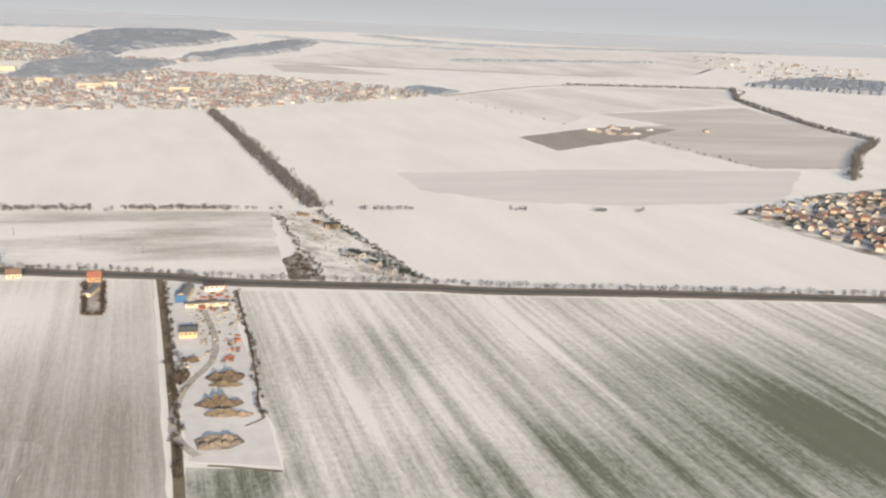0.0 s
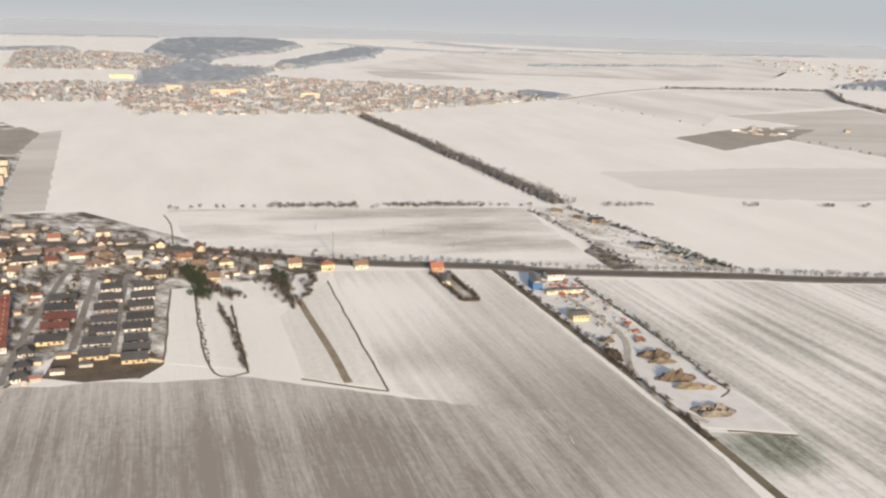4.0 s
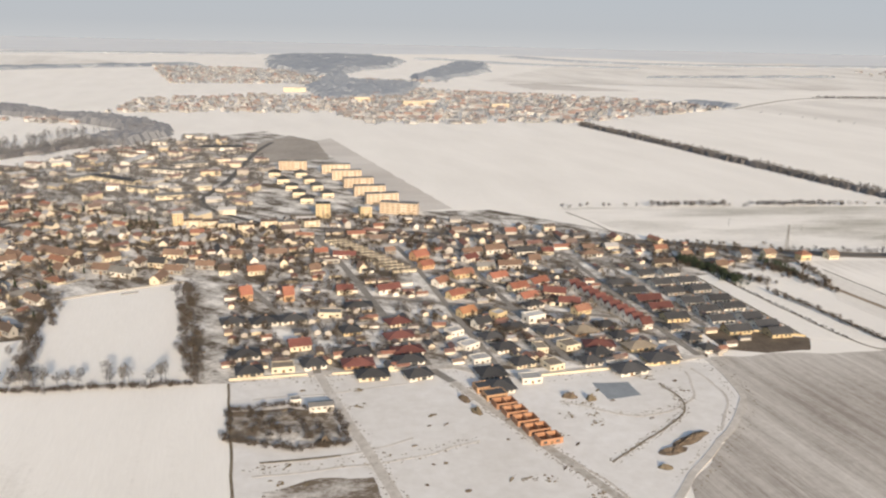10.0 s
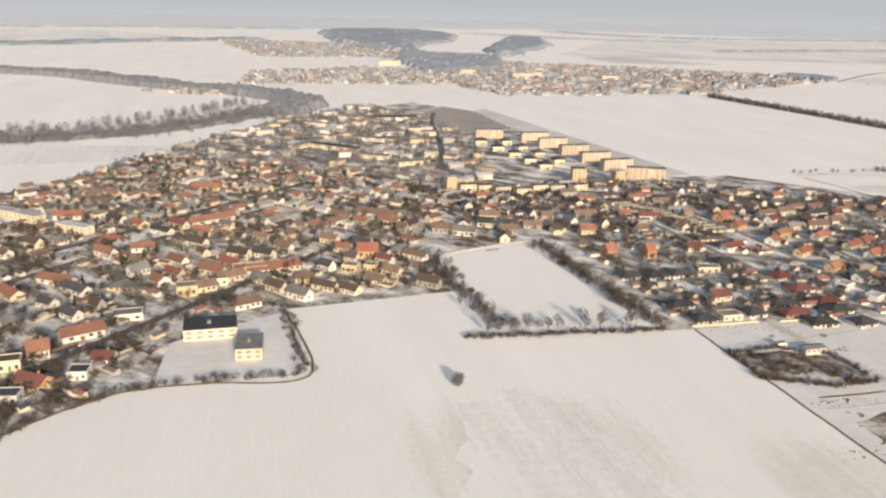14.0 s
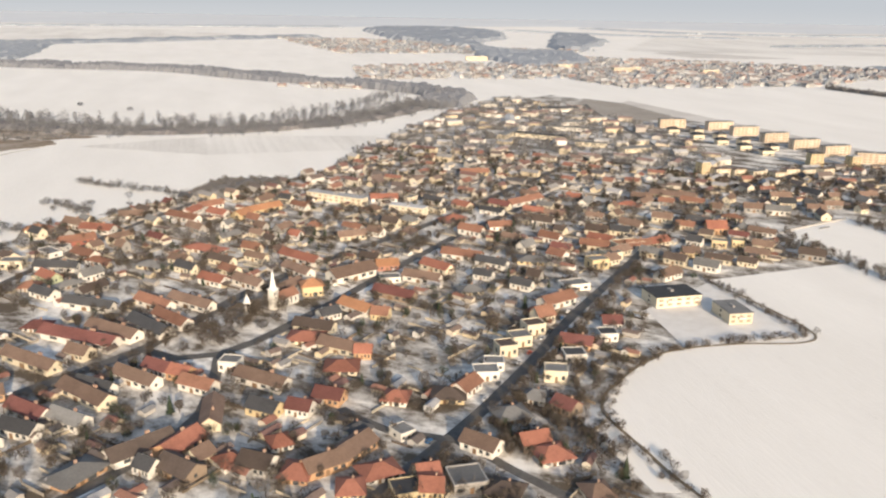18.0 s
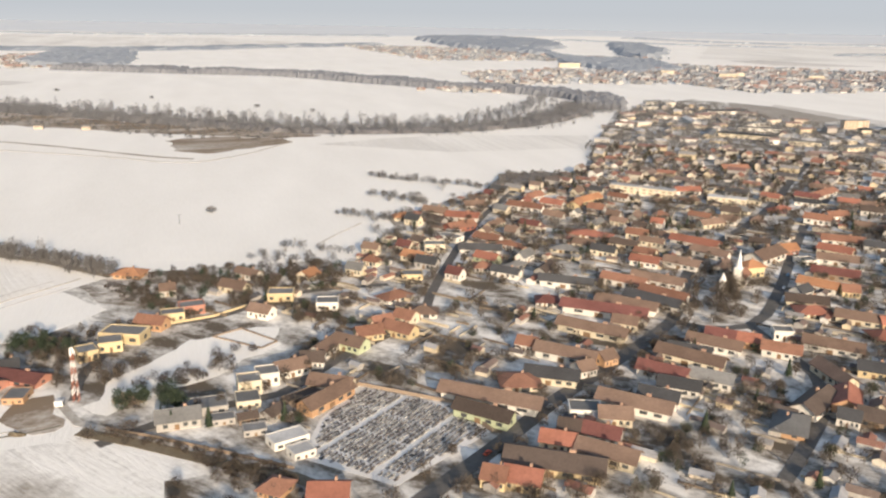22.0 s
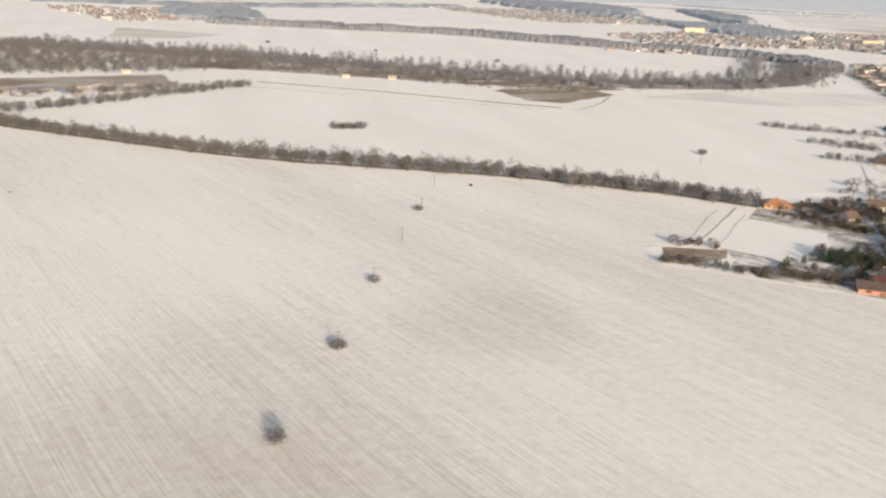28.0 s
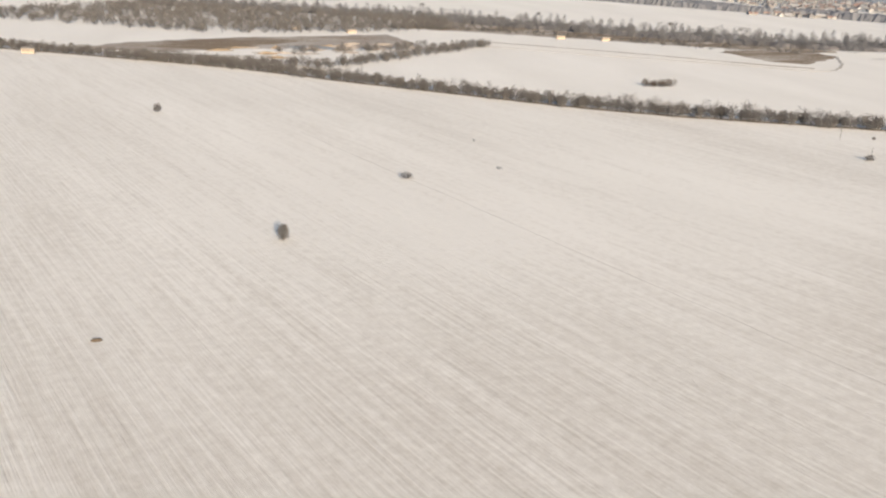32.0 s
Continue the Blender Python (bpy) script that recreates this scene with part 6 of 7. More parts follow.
def tree_parts(kind, seed):
    """One tree with its trunk, limbs and crown, kept to be copied."""
    r = random.Random(seed)
    base = new(kind)
    bm = bmesh.new()
    if kind == "bare_tree":
        bmesh.ops.create_cone(bm, segments=6, radius1=0.28, radius2=0.12, depth=3.6, matrix=Matrix.Translation((0, 0, 1.6)))
        for k in range(7):
            a, tilt, long = k * 2.4 + r.uniform(-0.4, 0.4), r.uniform(0.4, 0.9), r.uniform(2.4, 3.8)
            m = pose(0, 0, r.uniform(2.2, 3.3), 0, math.degrees(tilt), math.degrees(a)) @ Matrix.Translation((0, 0, long / 2))
            bmesh.ops.create_cone(bm, segments=5, radius1=0.1, radius2=0.02, depth=long, matrix=m)
        part("trunk", bm, M["bark"], base)
        crown = new("crown", mesh_of("crown", *twiggy([(0, 0)], 7.2, 3.3, 420, 0.55, 0.22), M["twigs"]))
    else:
        bmesh.ops.create_cone(bm, segments=6, radius1=0.22, radius2=0.05, depth=8, matrix=Matrix.Translation((0, 0, 3.9)))
        part("trunk", bm, M["bark"], base)
        verts, faces = [], []
        for k in range(420):
            z = 0.8 + 8.0 * (r.random() ** 1.25)
            reach = (9.2 - z) * 0.24 * r.uniform(0.35, 1.1) + 0.1
            a = r.uniform(0, 2 * math.pi)
            ax, ay = math.cos(a), math.sin(a)
            w = 0.34
            n = len(verts)
            verts += [(ax * reach * 0.1, ay * reach * 0.1, z + 0.25), (ax * reach - ay * w, ay * reach + ax * w, z - 0.35), (ax * reach + ay * w, ay * reach - ax * w, z - 0.3)]
            faces.append((n, n + 1, n + 2))
        crown = new("crown", mesh_of("crown", verts, faces, M["needles"]))
    crown.parent = base
    return base


def boxes(name, items, mat, label, category):
    """Many small upright boxes joined: x, y, angle, length, width, height each."""
    verts, faces = [], []
    for x, y, angle, l, w, h in items:
        c, s, n = math.cos(radians(angle)), math.sin(radians(angle)), len(verts)
        for z in (-0.2, h):
            for sx, sy in ((-1, -1), (1, -1), (1, 1), (-1, 1)):
                px, py = sx * l / 2, sy * w / 2
                verts.append((x + px * c - py * s, y + px * s + py * c, z))
        faces += [(n + 4, n + 5, n + 6, n + 7), (n, n + 1, n + 5, n + 4), (n + 1, n + 2, n + 6, n + 5), (n + 2, n + 3, n + 7, n + 6), (n + 3, n, n + 4, n + 7)]
    return tagged(new(name, mesh_of(name, verts, faces, M[mat])), label, category, kind="stuff")


dev = [(-830, 700), (-640, 690), (-480, 740), (-430, 545), (-480, 500), (-800, 485)]
plots = [(q, -38) for q in scatter(old_town, 2000) if free(q, 0.5)] + [(q, 12) for q in scatter(new_town, 380) + scatter(dev, 330) if free(q, 0.5)]
boxes("garden_fences", [(*q, lean + float(rng.choice([0, 0, 90])) + float(rng.normal(0, 3)), float(rng.uniform(8, 26)), 0.25, float(rng.uniform(0.9, 1.6))) for q, lean in plots[:900]], "fence", "wooden fences and low walls between gardens", "fences")
block_houses("garden_sheds", [(*q, lean + rng.choice([0, 90]) + rng.normal(0, 5)) for q, lean in plots[900:1500] + plots[1600:]], "small garden sheds and garages behind the houses", M["wall"], M["roof"], (7.0, 4.6, 2.5), 0.5, 0.0)

for kind, places, words, low, high in (("bare_tree", gardens[:80], "bare leafless garden tree with spreading twigs", 0.7, 1.2), ("conifer", gardens[80:190] + [(-1655, 322), (-1661, 330), (-1664, 318), (-1670, 326), (-1649, 318), (-1536, 318), (-1545, 326)], "dark green conifer standing among gardens", 0.6, 1.15)):
    protos = [tree_parts(kind, k) for k in range(3)]
    for k, (x, y) in enumerate(places):
        ob = protos[k] if k < 3 else copy_thing(protos[k % 3], Matrix.Identity(4))
        ob.matrix_basis = pose(x, y, 0, 0, 0, float(rng.uniform(0, 360))) @ Matrix.Scale(float(rng.uniform(low, high)), 4)
        tagged(ob, words, "tree", "bare garden trees" if kind == "bare_tree" else "garden conifers")

# ---- single things ----
def bush(x, y, tall, wide, words="single bare brown bush in a snow field"):
    ob = new("bush", mesh_of("bush", *twiggy([(0, 0)], tall * 0.8, wide * 0.9, 420, tall * 0.12, 0.0, 0.1), M["belt"]))
    ob.matrix_basis = pose(x, y, 0)
    return tagged(ob, words, "bush", "single field bushes")


for x, y, tall, wide in ((-957, 404, 9, 4.5), (-2009, 377, 5, 3.6), (-2025, 303, 6, 4.4), (-2043, 233, 6.5, 5), (-1978, 507, 5, 3), (-2343, 343, 8, 4.2), (-2285, 445, 4.5, 3.6), (-2457, 613, 7, 4.5), (-1769, 262, 5, 4), (-1760, 270, 3, 4),
                         (-1766, 1491, 8, 6), (-1666, 1421, 8, 6), (-2192, 1760, 8, 6), (-1977, 1630, 7, 5), (-1936, 572, 3, 2), (-2230, 469, 2, 3.5), (-1712, 700, 7, 4.5), (-2236, 540, 1.5, 1.5)):
    bush(x, y, tall, wide)
clump = new("bush", mesh_of("bush", *twiggy([(-14 + 2.6 * k, math.sin(k * 1.7) * 2.5) for k in range(12)], 6.5, 4.5, 150, 0.8, 0.0, 0.16), M["twigs"]))
clump.matrix_basis = pose(-2024, 795, 0, 0, 0, 8)
tagged(clump, "long low clump of bare bushes in a snow field", "bush", "single field bushes")


def mound(name, x, y, rx, ry, tall, mat, words, category="heap", turn=0.0):
    """A heap with a broken, uneven surface."""
    n, m = 40, 16
    verts, faces = [(0, 0, tall)], []
    for j in range(1, m + 1):
        for i in range(n):
            a, u = 2 * math.pi * i / n, j / m
            bump = noise.noise((x * 0.3 + 2.2 * u * math.cos(a), y * 0.3 + 2.2 * u * math.sin(a), 1.7)) * 1.4 + noise.noise((x + 6 * u * math.cos(a), y + 6 * u * math.sin(a), 0.7)) * 1.2
            edge = 1 + 0.22 * noise.noise((math.cos(a) * 1.7 + x, math.sin(a) * 1.7, 0.5))
            z = tall * max(0.0, (1 - u * u) * (1 + bump)) if j < m else -0.2
            verts.append((rx * u * edge * math.cos(a), ry * u * edge * math.sin(a), z))
    for i in range(n):
        faces.append((0, 1 + i, 1 + (i + 1) % n))
        for j in range(1, m):
            a, b = 1 + (j - 1) * n, 1 + j * n
            faces.append((a + i, b + i, b + (i + 1) % n, a + (i + 1) % n))
    ob = new(name, mesh_of(name, verts, faces, M[mat]))
    ob.matrix_basis = pose(x, y, 0.1, 0, 0, turn)
    return tagged(ob, words, category)


mound("earth_mound", -56, 526, 13, 9, 3.2, "brown", "long brown earth heap in the builders' yard")
mound("earth_mound", -55, 515, 11, 4, 1.6, "verge", "sandy foot of an earth heap in the yard")
mound("earth_mound", -56, 487, 15, 6, 3.4, "brown", "broken dark brown earth heap in the yard")
mound("earth_mound", -52, 474, 12, 4, 1.8, "verge", "grey-brown earth heap in the builders' yard")
mound("earth_mound", -40, 472, 6, 3, 1.2, "sand", "small sandy heap in the builders' yard")
mound("rubble_mound", -53, 440, 14, 9, 2.6, "roadside", "wide rubble heap of stones and sand")
mound("earth_mound", -85, 530, 5, 12, 2.2, "brown", "brown overgrown heap beside the ditch")
mound("earth_mound", -82, 556, 6, 5, 2.0, "brown", "brown overgrown heap beside the ditch")
mound("earth_mound", -594, 446, 5, 3.4, 2.2, "brown", "brown earth heap beside the frozen pond")
mound("earth_mound", -582, 442, 3.4, 3.2, 2.4, "verge", "overgrown earth heap beside the frozen pond")
mound("earth_mound", -542, 390, 17, 4, 1.4, "brown", "long brown spoil heap on building land", turn=32)
mound("earth_mound", -556, 378, 9, 4, 1.0, "brown", "flat brown spoil heap on building land", turn=20)
mound("earth_mound", -566, 362, 4, 3, 0.9, "verge", "small brown spoil heap on building land")
mound("earth_mound", -657, 446, 3, 6, 1.6, "brown", "brown spoil heap beside the brick terrace", turn=20)
mound("earth_mound", -652, 430, 3, 6, 1.4, "verge", "brown spoil heap beside the brick terrace", turn=20)
mound("earth_mound", -737, 398, 5, 5, 1.8, "brown", "brown heap at the end of an allotment")
mound("earth_mound", -1688, 345, 8, 5, 2.6, "sand", "overgrown sandy mound near the radio tower")
mound("earth_mound", -1724, 316, 4, 2, 0.7, "verge", "low bank of dead grass by the farm track", turn=-20)
mound("molehill", -2393, 247, 1.8, 1.4, 0.5, "brown", "small bare earth heap in a snow field")
for k in range(40):
    x, y = scatter([(-790, 470), (-640, 480), (-520, 480), (-500, 440), (-560, 350), (-620, 270), (-750, 270)], 1)[0]
    mound("spoil_patch", x, y, float(rng.uniform(0.6, 3)), float(rng.uniform(0.5, 1.5)), 0.3, "verge" if k % 2 else "brown", "low patch of bare earth on building land", "earth patch", float(rng.uniform(0, 60)))
for k in range(26):
    x, y = scatter([(-2500, 980), (-2300, 1130), (-2240, 1040), (-2420, 900)], 1)[0]
    mound("gravel_mound", x, y, float(rng.uniform(6, 20)), float(rng.uniform(3, 7)), float(rng.uniform(0.5, 1.6)), "pit" if k % 3 else "sand", "gravel heap on the pit floor", "heap", float(rng.uniform(0, 60)))
for k in range(14):
    x, y = scatter([(520, 1690), (660, 1770), (800, 1750), (640, 1640)], 1)[0]
    mound("gravel_mound", x, y, float(rng.uniform(8, 20)), float(rng.uniform(6, 14)), float(rng.uniform(1, 3)), "pit" if k % 3 else "trodden", "pale gravel heap in the far pit", "heap", float(rng.uniform(0, 60)))


def clods(name, places, low, high, mat, words):
    """Low broken clods of earth, joined."""
    verts, faces = [], []
    for x, y in places:
        r, n = float(rng.uniform(low, high)), len(verts)
        verts.append((x, y, r * 0.35 + 0.15))
        for k in range(6):
            a, q = k * math.pi / 3 + rng.uniform(-0.4, 0.4), r * rng.uniform(0.5, 1.5)
            verts.append((x + q * math.cos(a), y + 0.7 * q * math.sin(a), 0.02))
        faces += [(n, n + 1 + k, n + 1 + (k + 1) % 6) for k in range(6)]
    return tagged(new(name, mesh_of(name, verts, faces, M[mat])), words, "earth", kind="stuff")


edges = [([(-690, 300), (-705, 355), (-744, 488)], 3.4, 2.2), ([(-575, 290), (-603, 347), (-661, 471)], 3.8, 1.1), ([(-487, 500), (-489, 440), (-525, 388), (-565, 342)], 5.5, 3.5), ([(-768, 372), (-700, 380), (-655, 397)], 3.0, 2.2),
         ([(-795, 476), (-740, 480), (-660, 490), (-626, 471), (-507, 489)], 3.0, 3.0), ([(-591, 369), (-532, 424), (-533, 462)], 1.2, 1.0), ([(-790, 320), (-700, 335), (-600, 320)], 2.5, 2.6), ([(-600, 440), (-560, 420), (-520, 440)], 1.6, 2.4)]
clods("earth_clods", [p for line, off, gap in edges for side in (-1, 1) for p in along([q[0] for q in sides(smooth(line), 2 * off * side)], gap * 0.8, 1.3)], 0.25, 0.95, "verge", "clods of brown earth along the tracks of the building land")
clods("earth_clods", [(x + float(rng.normal(0, 3)), y + float(rng.normal(0, 2))) for x, y in scatter([(-790, 470), (-640, 480), (-520, 480), (-500, 440), (-560, 350), (-620, 290), (-750, 290)], 26) for _ in range(14)], 0.4, 1.4, "verge", "tufts of dead grass and clods on the building land")


def crate(name, x, y, angle, size, mat, words, category="container"):
    """A steel container or parked machine body with ribs and end doors."""
    base = new(name)
    l, w, h = (s / 2 for s in size)
    bm = bmesh.new()
    box(bm, -l, -w, 0.0, l, w, 2 * h)
    bmesh.ops.bevel(bm, geom=bm.edges[:], offset=0.08, segments=1, affect="EDGES")
    part("body", bm, M[mat], base)
    for k in range(5):
        bm = bmesh.new()
        x0 = -l + 2 * l * (k + 0.5) / 5
        box(bm, x0 - 0.12, -w - 0.08, 0.1, x0 + 0.12, w + 0.08, 2 * h - 0.1)
        part("rib", bm, M[mat], base)
    bm = bmesh.new()
    box(bm, l, -w * 0.9, 0.1, l + 0.1, w * 0.9, 2 * h - 0.15)
    part("end_door", bm, M["steel"], base)
    base.matrix_basis = pose(x, y, 0.1, 0, 0, angle)
    return tagged(base, words, category, "things in the builders' yard")


settle("Lgc", -104, 688, 84, 26, 9, 1.1, "yard buildings")
for k, (code, x, y, angle, length, width, tall) in enumerate((("Lgy", -90, 603, 4, 13, 14, 0.9), ("Lgc", -84, 665, 8, 34, 6, 0.6), ("Lkw", -82, 706, 5, 16, 12, 0.9), ("Gro", -187, 733, 4, 11, 9, 1.1), ("Lgc", -182, 700, 80, 22, 7, 0.6),
                                                            ("Ldb", 24, 912, 10, 16, 11, 0.9), ("Lbb", -8, 966, -35, 14, 6, 0.6), ("Lkb", 8, 930, -50, 12, 6, 0.6), ("Ldg", 62, 770, -50, 12, 7, 0.8), ("Ldg", 46, 803, -50, 18, 9, 0.8), ("Lgg", 76, 748, -50, 9, 6, 0.8))):
    settle(code, x, y, angle, length, width, tall, "yard buildings")
settle("Lgw", -740, 437, 10, 14, 7, 0.7, "allotment sheds")
settle("Fgw", -755, 447, 10, 6, 5, 0.8, "allotment sheds")
for x, y in ((-106, 680),):
    crate("blue_shed", x, y, 4, (9, 14, 6), "blue", "large blue sheet-metal shed in the yard", "shed")
for k in range(64):
    x, y = scatter([(-92, 715), (-74, 715), (-56, 620), (-62, 545), (-48, 548), (-56, 640), (-98, 660)], 1)[0]
    crate("container", x, y, float(rng.uniform(-20, 20)), (float(rng.uniform(2, 5)), float(rng.uniform(1.5, 2.4)), float(rng.uniform(0.9, 2.2))), ("rust", "rust", "steel", "brown", "brickwork")[k % 5], ("rusty red steel container standing in the yard", "rusty red steel container standing in the yard", "grey steel container in the yard", "brown wooden crate in the yard", "orange stack of building material")[k % 5])
boxes("yard_clutter", [(*q, float(rng.uniform(0, 90)), float(rng.uniform(0.6, 3.2)), float(rng.uniform(0.5, 1.6)), float(rng.uniform(0.3, 1.4))) for q in scatter([(-96, 715), (-70, 716), (-50, 612), (-58, 548), (-76, 560), (-98, 660)], 170) + scatter([(-88, 560), (-74, 560), (-78, 500), (-90, 500)], 30) + scatter([(-40, 970), (0, 985), (90, 725), (50, 735)], 140)], "fence", "small stacks of timber, pallets and scrap in the yards", "clutter")
trees("yard_edge_brush", "twigs", along([(-126, 722), (-98, 570), (-68, 400)], 3, 1.6) + along([(-64, 700), (-44, 585), (-30, 470)], 4, 1.5) + along([(-40, 975), (-8, 814), (14, 735)], 4, 3) + along([(10, 985), (60, 850), (104, 722)], 2.5, 3) + scatter([(-26, 790), (-10, 812), (12, 732), (-14, 732)], 45), 3.0, 2.0, 60, 0.55, "dead weeds and brush along the yards")
trees("yard_bushes", "needles", along([(35, 815), (62, 800), (98, 725)], 4, 3) + along([(25, 900), (50, 880)], 6, 3), 5, 3, 70, 0.8, "dark evergreen bushes round the farm yard")
trees("yard_twigs", "twigs", along([(-193, 722), (-176, 650)], 1.8, 1.0) + along([(-178, 722), (-162, 650)], 1.8, 1.0) + along([(-176, 648), (-162, 648)], 1.8, 0.8) + along([(-90, 560), (-82, 515)], 5, 2) + along([(30, 810), (100, 722)], 5, 4), 4, 2.2, 60, 0.6, "bare bushes round yards")

# the church: nave, tower with a slender spire, and the small second tower
church = new("church")
church.matrix_basis = pose(-1342.3, 492.7, 0, 0, 0, 52)
for name, bm, mat, label in (("nave", gable_body(8, 4, 6, 9.6), "wall_w", ""), ("nave_roof", gable_roof(8, 4, 6, 9.6), "roof_t", "terracotta nave roof")):
    part(name, bm, M[mat], church, label)
bm = bmesh.new()
box(bm, -12.4, -2.2, -0.3, -8.1, 2.2, 13)
tower = part("tower", bm, M["wall_w"], church, "white church tower")
bm = bmesh.new()
box(bm, -12.7, -2.5, 12.8, -7.8, 2.5, 13.4)
part("cornice", bm, M["whitepaint"], tower)
bm = bmesh.new()
bmesh.ops.create_cone(bm, segments=8, radius1=2.1, radius2=0.1, depth=12, matrix=Matrix.Translation((-10.25, 0, 19.3)))
part("spire", bm, M["whitepaint"], tower, "slender pale spire")
for x in (-11.2, -9.3):
    bm = bmesh.new()
    box(bm, x - 0.45, -2.3, 9.2, x + 0.45, 2.3, 11.6)
    part("belfry_opening", bm, M["glass"], tower)
for k in range(4):
    bm = bmesh.new()
    box(bm, -6.2 + 3.6 * k, -4.12, 1.8, -5.2 + 3.6 * k, 4.12, 4.8)
    part("window", bm, M["glass"], church)
tagged(church, "white church with a slender spire and terracotta roof", "church")
chapel = new("belfry")
chapel.matrix_basis = pose(-1363, 474, 0, 0, 0, 40)
bm = bmesh.new()
box(bm, -1.6, -1.6, -0.3, 1.6, 1.6, 8.5)
part("shaft", bm, M["wall_w"], chapel)
bm = bmesh.new()
bmesh.ops.create_cone(bm, segments=4, radius1=2.2, radius2=0.1, depth=5, matrix=Matrix.Translation((0, 0, 11)) @ pose(0, 0, 0, 0, 0, 45))
part("spire", bm, M["whitepaint"], chapel)
bm = bmesh.new()
box(bm, -0.5, -1.7, 5.5, 0.5, -1.5, 7.5)
part("belfry_opening", bm, M["glass"], chapel)
tagged(chapel, "small white belfry beside the church park", "belfry")


def lattice(name, x, y, tall, wide, bands, mats, words, category):
    """A braced mast: four legs, rings and crossed braces, banded in colours."""
    base = new(name)
    corners = ((-1, -1), (1, -1), (1, 1), (-1, 1))
    for k in range(bands):
        z, za = tall * k / bands, tall * (k + 1) / bands
        w0, w1 = wide * (1 - 0.62 * z / tall) / 2, wide * (1 - 0.62 * za / tall) / 2
        for i, (cx, cy) in enumerate(corners):
            nx, ny = corners[(i + 1) % 4]
            for kind, p, q, t in (("leg", (cx * w0, cy * w0, z), (cx * w1, cy * w1, za), 0.13), ("brace", (cx * w0, cy * w0, z), (nx * w1, ny * w1, za), 0.055),
                                  ("brace", (nx * w0, ny * w0, z), (cx * w1, cy * w1, za), 0.055), ("ring_bar", (cx * w1, cy * w1, za), (nx * w1, ny * w1, za), 0.1)):
                p, q = Vector(p), Vector(q)
                d = q - p
                bm = bmesh.new()
                bmesh.ops.create_cone(bm, segments=4, radius1=t, radius2=t, depth=d.length, matrix=Matrix.Translation((p + q) / 2) @ d.to_track_quat("Z", "Y").to_matrix().to_4x4())
                part(kind, bm, M[mats[k % len(mats)]], base)
    base.matrix_basis = pose(x, y, 0)
    return tagged(base, words, category)


radio = lattice("radio_mast", -1710, 345, 25, 2.4, 8, ("rust", "whitepaint"), "slim lattice radio tower in rust-red and white bands", "radio mast")
for a in (20, 140, 260):
    bm = bmesh.new()
    box(bm, 0.9, -0.3, 21.5, 1.3, 0.3, 24.0)
    antenna = part("antenna", bm, M["whitepaint"], radio)
    antenna.matrix_basis = pose(0, 0, 0, 0, 0, a)
crate("equipment_hut", -1716, 341, 0, (3.6, 2.2, 2.2), "whitepaint", "white equipment hut at the foot of the radio mast", "hut")
lattice("power_mast", -282, 783, 24, 2.6, 6, ("steel",), "grey lattice power mast beside the road", "power mast")
for x, y in ((-228, 853), (-300, 880), (-160, 808), (-1500 - 492, 442), (-1976, 509), (-1962, 572), (-2009, 376), (-2025, 302), (-1730, 660)):
    base = new("power_pole")
    bm = bmesh.new()
    bmesh.ops.create_cone(bm, segments=6, radius1=0.28, radius2=0.18, depth=8.3, matrix=Matrix.Translation((0, 0, 3.85)))
    part("pole", bm, M["steel"], base)
    bm = bmesh.new()
    box(bm, -1.3, -0.1, 7.4, 1.3, 0.1, 7.62)
    part("crossarm", bm, M["steel"], base)
    base.matrix_basis = pose(x, y, 0, 0, 0, 25)
    tagged(base, "slim grey power pole in a snow field", "power pole", "power poles")

# the cemetery: graves in rows, a low wall, a white mortuary
verts, faces = [], []
yard = [(-1586, 349), (-1549, 330), (-1537, 306), (-1574, 271), (-1607, 291), (-1602, 321)]
for i in range(-30, 31):
    for j in range(-26, 27):
        u, v = i * 1.75 + rng.uniform(-0.3, 0.3), j * 2.3 + rng.uniform(-0.25, 0.25)
        x, y = -1573 + u * 0.62 + v * 0.78, 311 + u * 0.78 - v * 0.62
        if not inside((x, y), yard) or abs(i) % 11 == 5 or abs(j) % 13 == 6 or rng.random() < 0.04:
            continue
        n, w, l, h = len(verts), rng.uniform(0.4, 0.75), rng.uniform(0.7, 1.0), rng.uniform(0.25, 0.5)
        for (cx, cy, z0, z1, hw, hl) in ((0, 0, 0.0, h, w, l), (0, l, 0.0, h + rng.uniform(0.5, 0.9), w * 0.8, 0.16)):
            n = len(verts)
            for z in (z0, z1):
                for sx, sy in ((-1, -1), (1, -1), (1, 1), (-1, 1)):
                    px, py = cx + sx * hw, cy + sy * hl
                    verts.append((x + px * 0.62 + py * 0.78, y - px * 0.78 + py * 0.62, z + 0.1))
            faces += [(n + 4, n + 5, n + 6, n + 7), (n, n + 1, n + 5, n + 4), (n + 1, n + 2, n + 6, n + 5), (n + 2, n + 3, n + 7, n + 6), (n + 3, n, n + 4, n + 7)]
tagged(new("graves", mesh_of("graves", verts, faces, M["stone"])), "crowded dark and pale gravestones in snow", "graves", kind="stuff")


def wall_run(name, mat, tall, thick, *line, words="", category="wall"):
    """A wall of straight lengths, each a part."""
    base = new(name)
    for (ax, ay), (bx, by) in zip(line, line[1:]):
        long = math.dist((ax, ay), (bx, by))
        bm = bmesh.new()
        box(bm, 0, -thick / 2, -0.2, long, thick / 2, tall)
        box(bm, 0, -thick / 2 - 0.08, tall, long, thick / 2 + 0.08, tall + 0.12)
        ob = part("wall_length", bm, M[mat], base)
        ob.matrix_basis = pose(ax, ay, 0, 0, 0, math.degrees(math.atan2(by - ay, bx - ax)))
    return tagged(base, words, category)


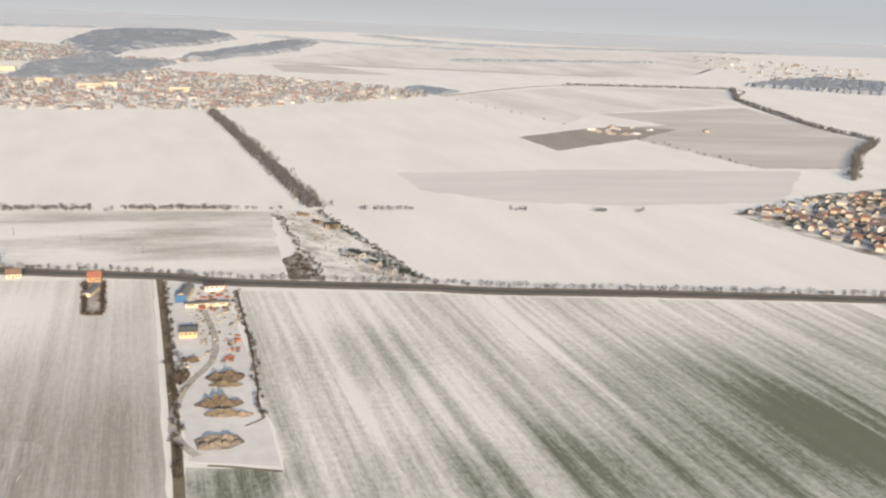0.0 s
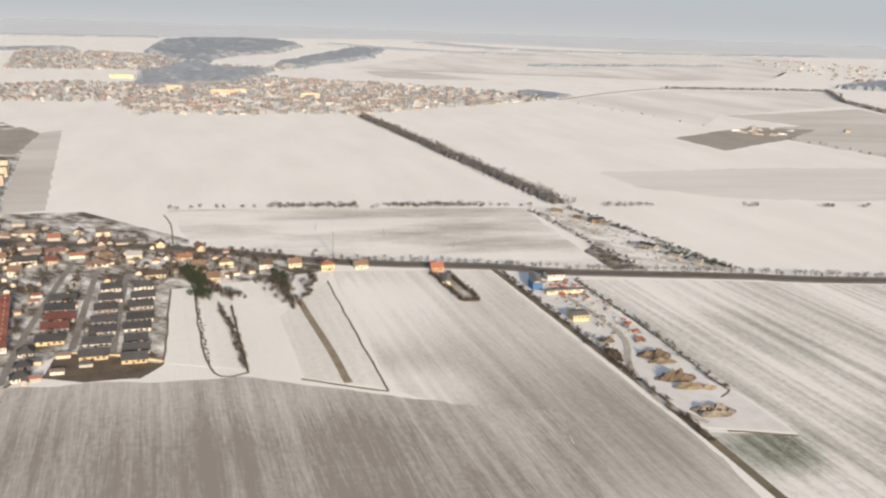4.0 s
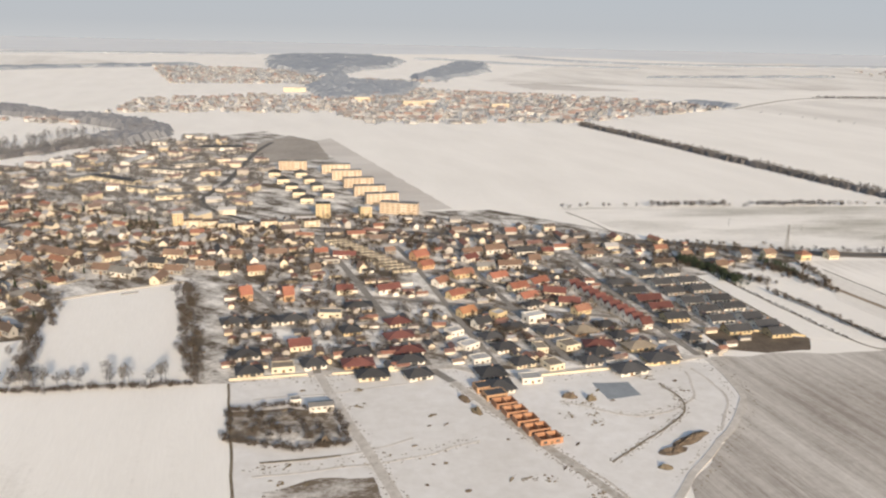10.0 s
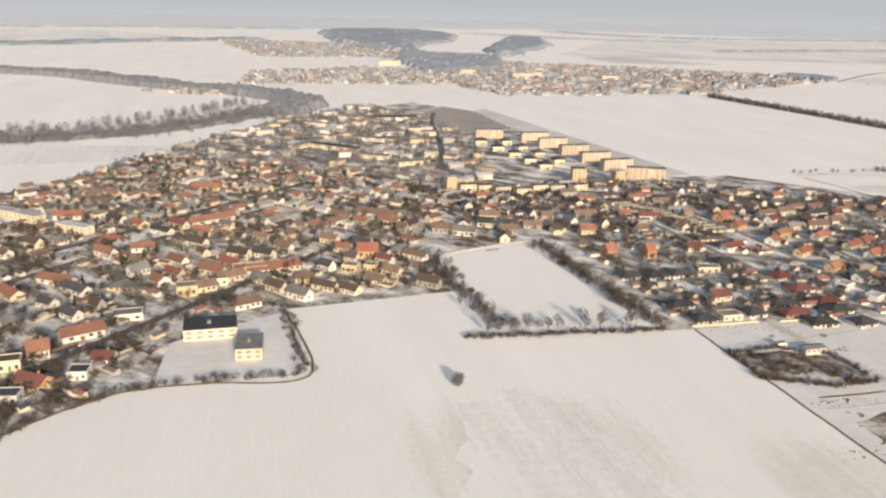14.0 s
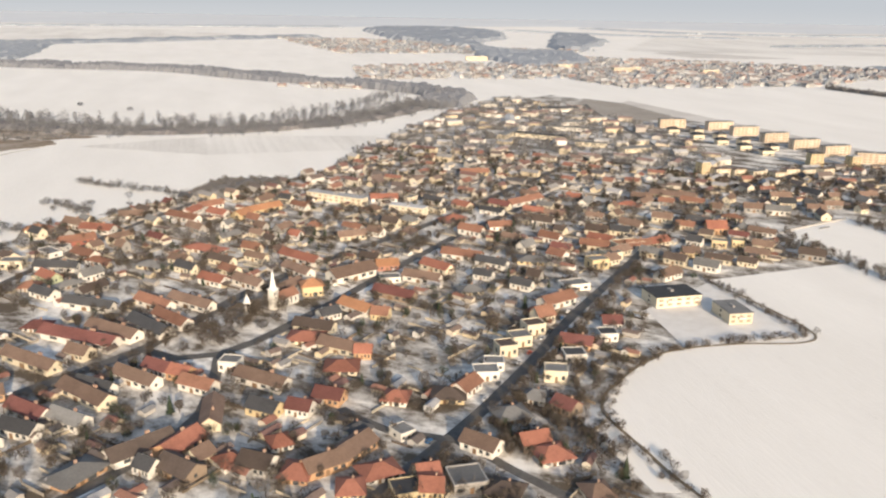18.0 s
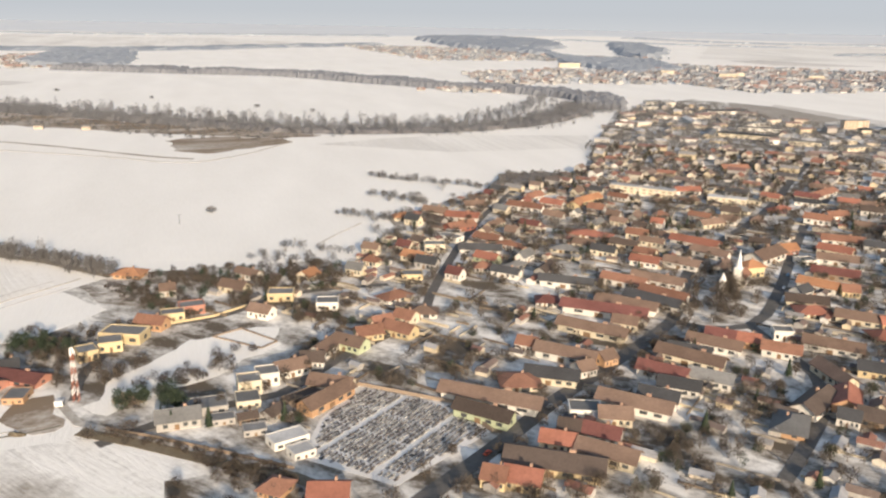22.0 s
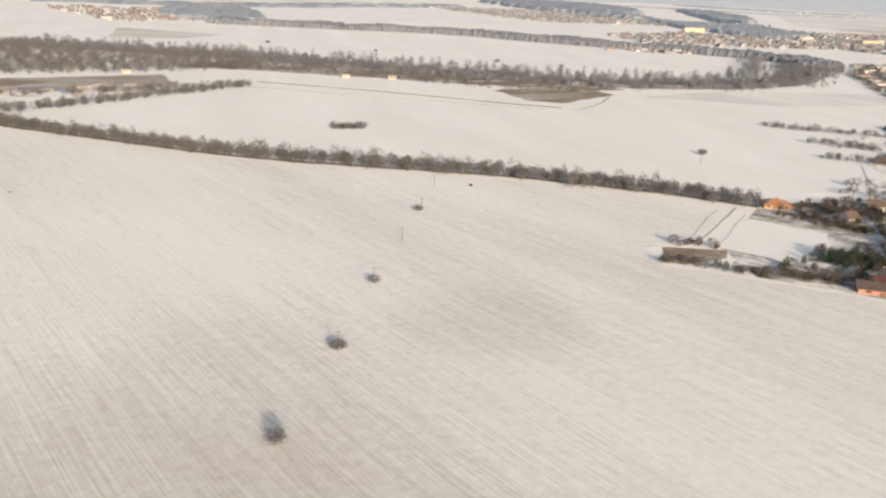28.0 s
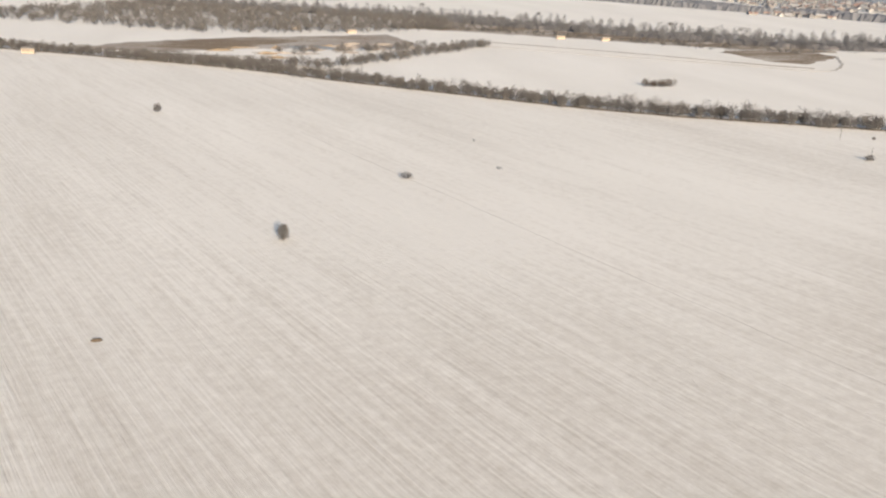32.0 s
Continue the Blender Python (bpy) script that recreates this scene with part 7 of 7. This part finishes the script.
wall_run("cemetery_wall", "wall_b", 1.6, 0.4, (-1605, 325), (-1588, 354), (-1547, 333), (-1533, 306), words="pale plastered wall round the cemetery")
wall_run("garden_wall", "wall_b", 1.3, 0.35, (-1690, 318), (-1668, 309), (-1640, 296), (-1612, 282), words="pale garden wall at the edge of the fields")
wall_run("park_edging", "wall_b", 0.7, 0.6, (-1664, 417), (-1651, 428), (-1630, 409), (-1637, 400), (-1664, 417), words="low brown hedge wall round a square plot")
trees("tower_bushes", "twigs", along([(-1763, 419), (-1739, 410), (-1718, 380)], 3, 4) + along([(-1715, 379), (-1700, 360), (-1694, 385)], 3, 4) + along([(-1690, 345), (-1661, 370), (-1645, 395)], 3, 5), 6, 3.2, 80, 0.75, "bare bushes round the radio tower")
trees("tower_pines", "needles", along([(-1692, 338), (-1672, 346), (-1664, 330)], 2.5, 3) + along([(-1752, 408), (-1730, 398)], 3, 3), 8, 3, 160, 0.8, "dark evergreen trees near the radio tower")
wall_run("garden_wall", "wall_y", 1.4, 0.35, (-1690, 436), (-1668, 447), (-1648, 468), words="yellow garden wall along the lane")
wall_run("sports_wall", "wall_g", 1.2, 0.3, (-966, 628), (-930, 650), (-862, 684), words="pale grey wall at the head of the sports ground")
wall_run("pitch_board", "steel", 1.0, 0.3, (-905, 652), (-893, 657), words="grey board behind the pitch", category="board")
wall_run("bungalow_wall", "wall_c", 1.3, 0.3, (-797, 480), (-750, 486), words="pale wall in front of the bungalows")
wall_run("bungalow_wall", "wall_c", 1.3, 0.3, (-735, 486), (-690, 490), words="pale wall in front of the bungalows")
wall_run("bungalow_wall", "wall_c", 1.3, 0.3, (-620, 474), (-520, 492), (-508, 500), words="pale wall in front of the bungalows")
wall_run("terrace_wall", "wall_y", 1.3, 0.3, (-470, 556), (-420, 546), (-397, 536), words="yellow wall at the end of the dark rows")
settle("Fww", -1616, 303, 30, 15, 9, 0.9, "mortuary buildings")
settle("Fww", -1610, 293, 30, 9, 8, 0.8, "mortuary buildings")

def car_of(paint):
    """A parked car: body, cabin of glass, four wheels."""
    base = new("car")
    bm = bmesh.new()
    box(bm, -2.1, -0.85, 0.35, 2.1, 0.85, 0.95)
    bmesh.ops.bevel(bm, geom=bm.edges[:], offset=0.14, segments=2, affect="EDGES")
    part("body", bm, M[paint], base)
    bm = bmesh.new()
    box(bm, -1.3, -0.72, 0.9, 1.0, 0.72, 1.38)
    bmesh.ops.bevel(bm, geom=[e for e in bm.edges if e.verts[0].co.z > 1.2 or e.verts[1].co.z > 1.2], offset=0.3, segments=2, affect="EDGES")
    part("cabin", bm, M["glass"], base)
    bm = bmesh.new()
    box(bm, -0.9, -0.6, 1.37, 0.6, 0.6, 1.45)
    part("roof", bm, M[paint], base)
    for x in (-1.3, 1.3):
        for y in (-0.8, 0.8):
            bm = bmesh.new()
            bmesh.ops.create_cone(bm, cap_ends=True, segments=12, radius1=0.33, radius2=0.33, depth=0.22, matrix=pose(x, y, 0.33, 90, 0, 0))
            part("wheel", bm, M["tyre"], base)
    return base


CARS = {paint: car_of(paint) for paint in ("whitepaint", "steel", "redpaint", "blue")}
PAINTS = {"whitepaint": "white", "steel": "grey metallic", "redpaint": "red", "blue": "dark blue"}
used = set()
for paint, x, y, angle in (("whitepaint", -1158, 487, 58), ("steel", -1163, 480, 58), ("whitepaint", -1170, 468, 58), ("blue", -1176, 458, 58), ("steel", -1189, 436, 58), ("whitepaint", -1195, 427, 58), ("redpaint", -1206, 408, 57),
                           ("whitepaint", -1214, 396, 55), ("steel", -1229, 372, 54), ("whitepaint", -1238, 356, 54), ("blue", -1268, 318, 52), ("whitepaint", -1300, 276, 50), ("redpaint", -1538, 288, 50), ("steel", -1505, 326, 50),
                           ("whitepaint", -1462, 376, 48), ("steel", -1436, 399, 48), ("whitepaint", -1319, 481, 55), ("blue", -1303, 507, 56), ("whitepaint", -1272, 557, 58), ("steel", -1572, 413, 48)):
    ob = CARS[paint] if paint not in used else copy_thing(CARS[paint], Matrix.Identity(4))
    used.add(paint)
    ob.matrix_basis = pose(x, y, 0.32, 0, 0, angle)
    tagged(ob, "%s car parked beside the street" % PAINTS[paint], "car", "parked cars")

# the whole plan is brought to the size of the path
for ob in list(scene.objects):
    if ob.parent is None and ob.type in {"MESH", "EMPTY"}:
        ob.matrix_basis = Matrix.Scale(SIZE, 4) @ ob.matrix_basis
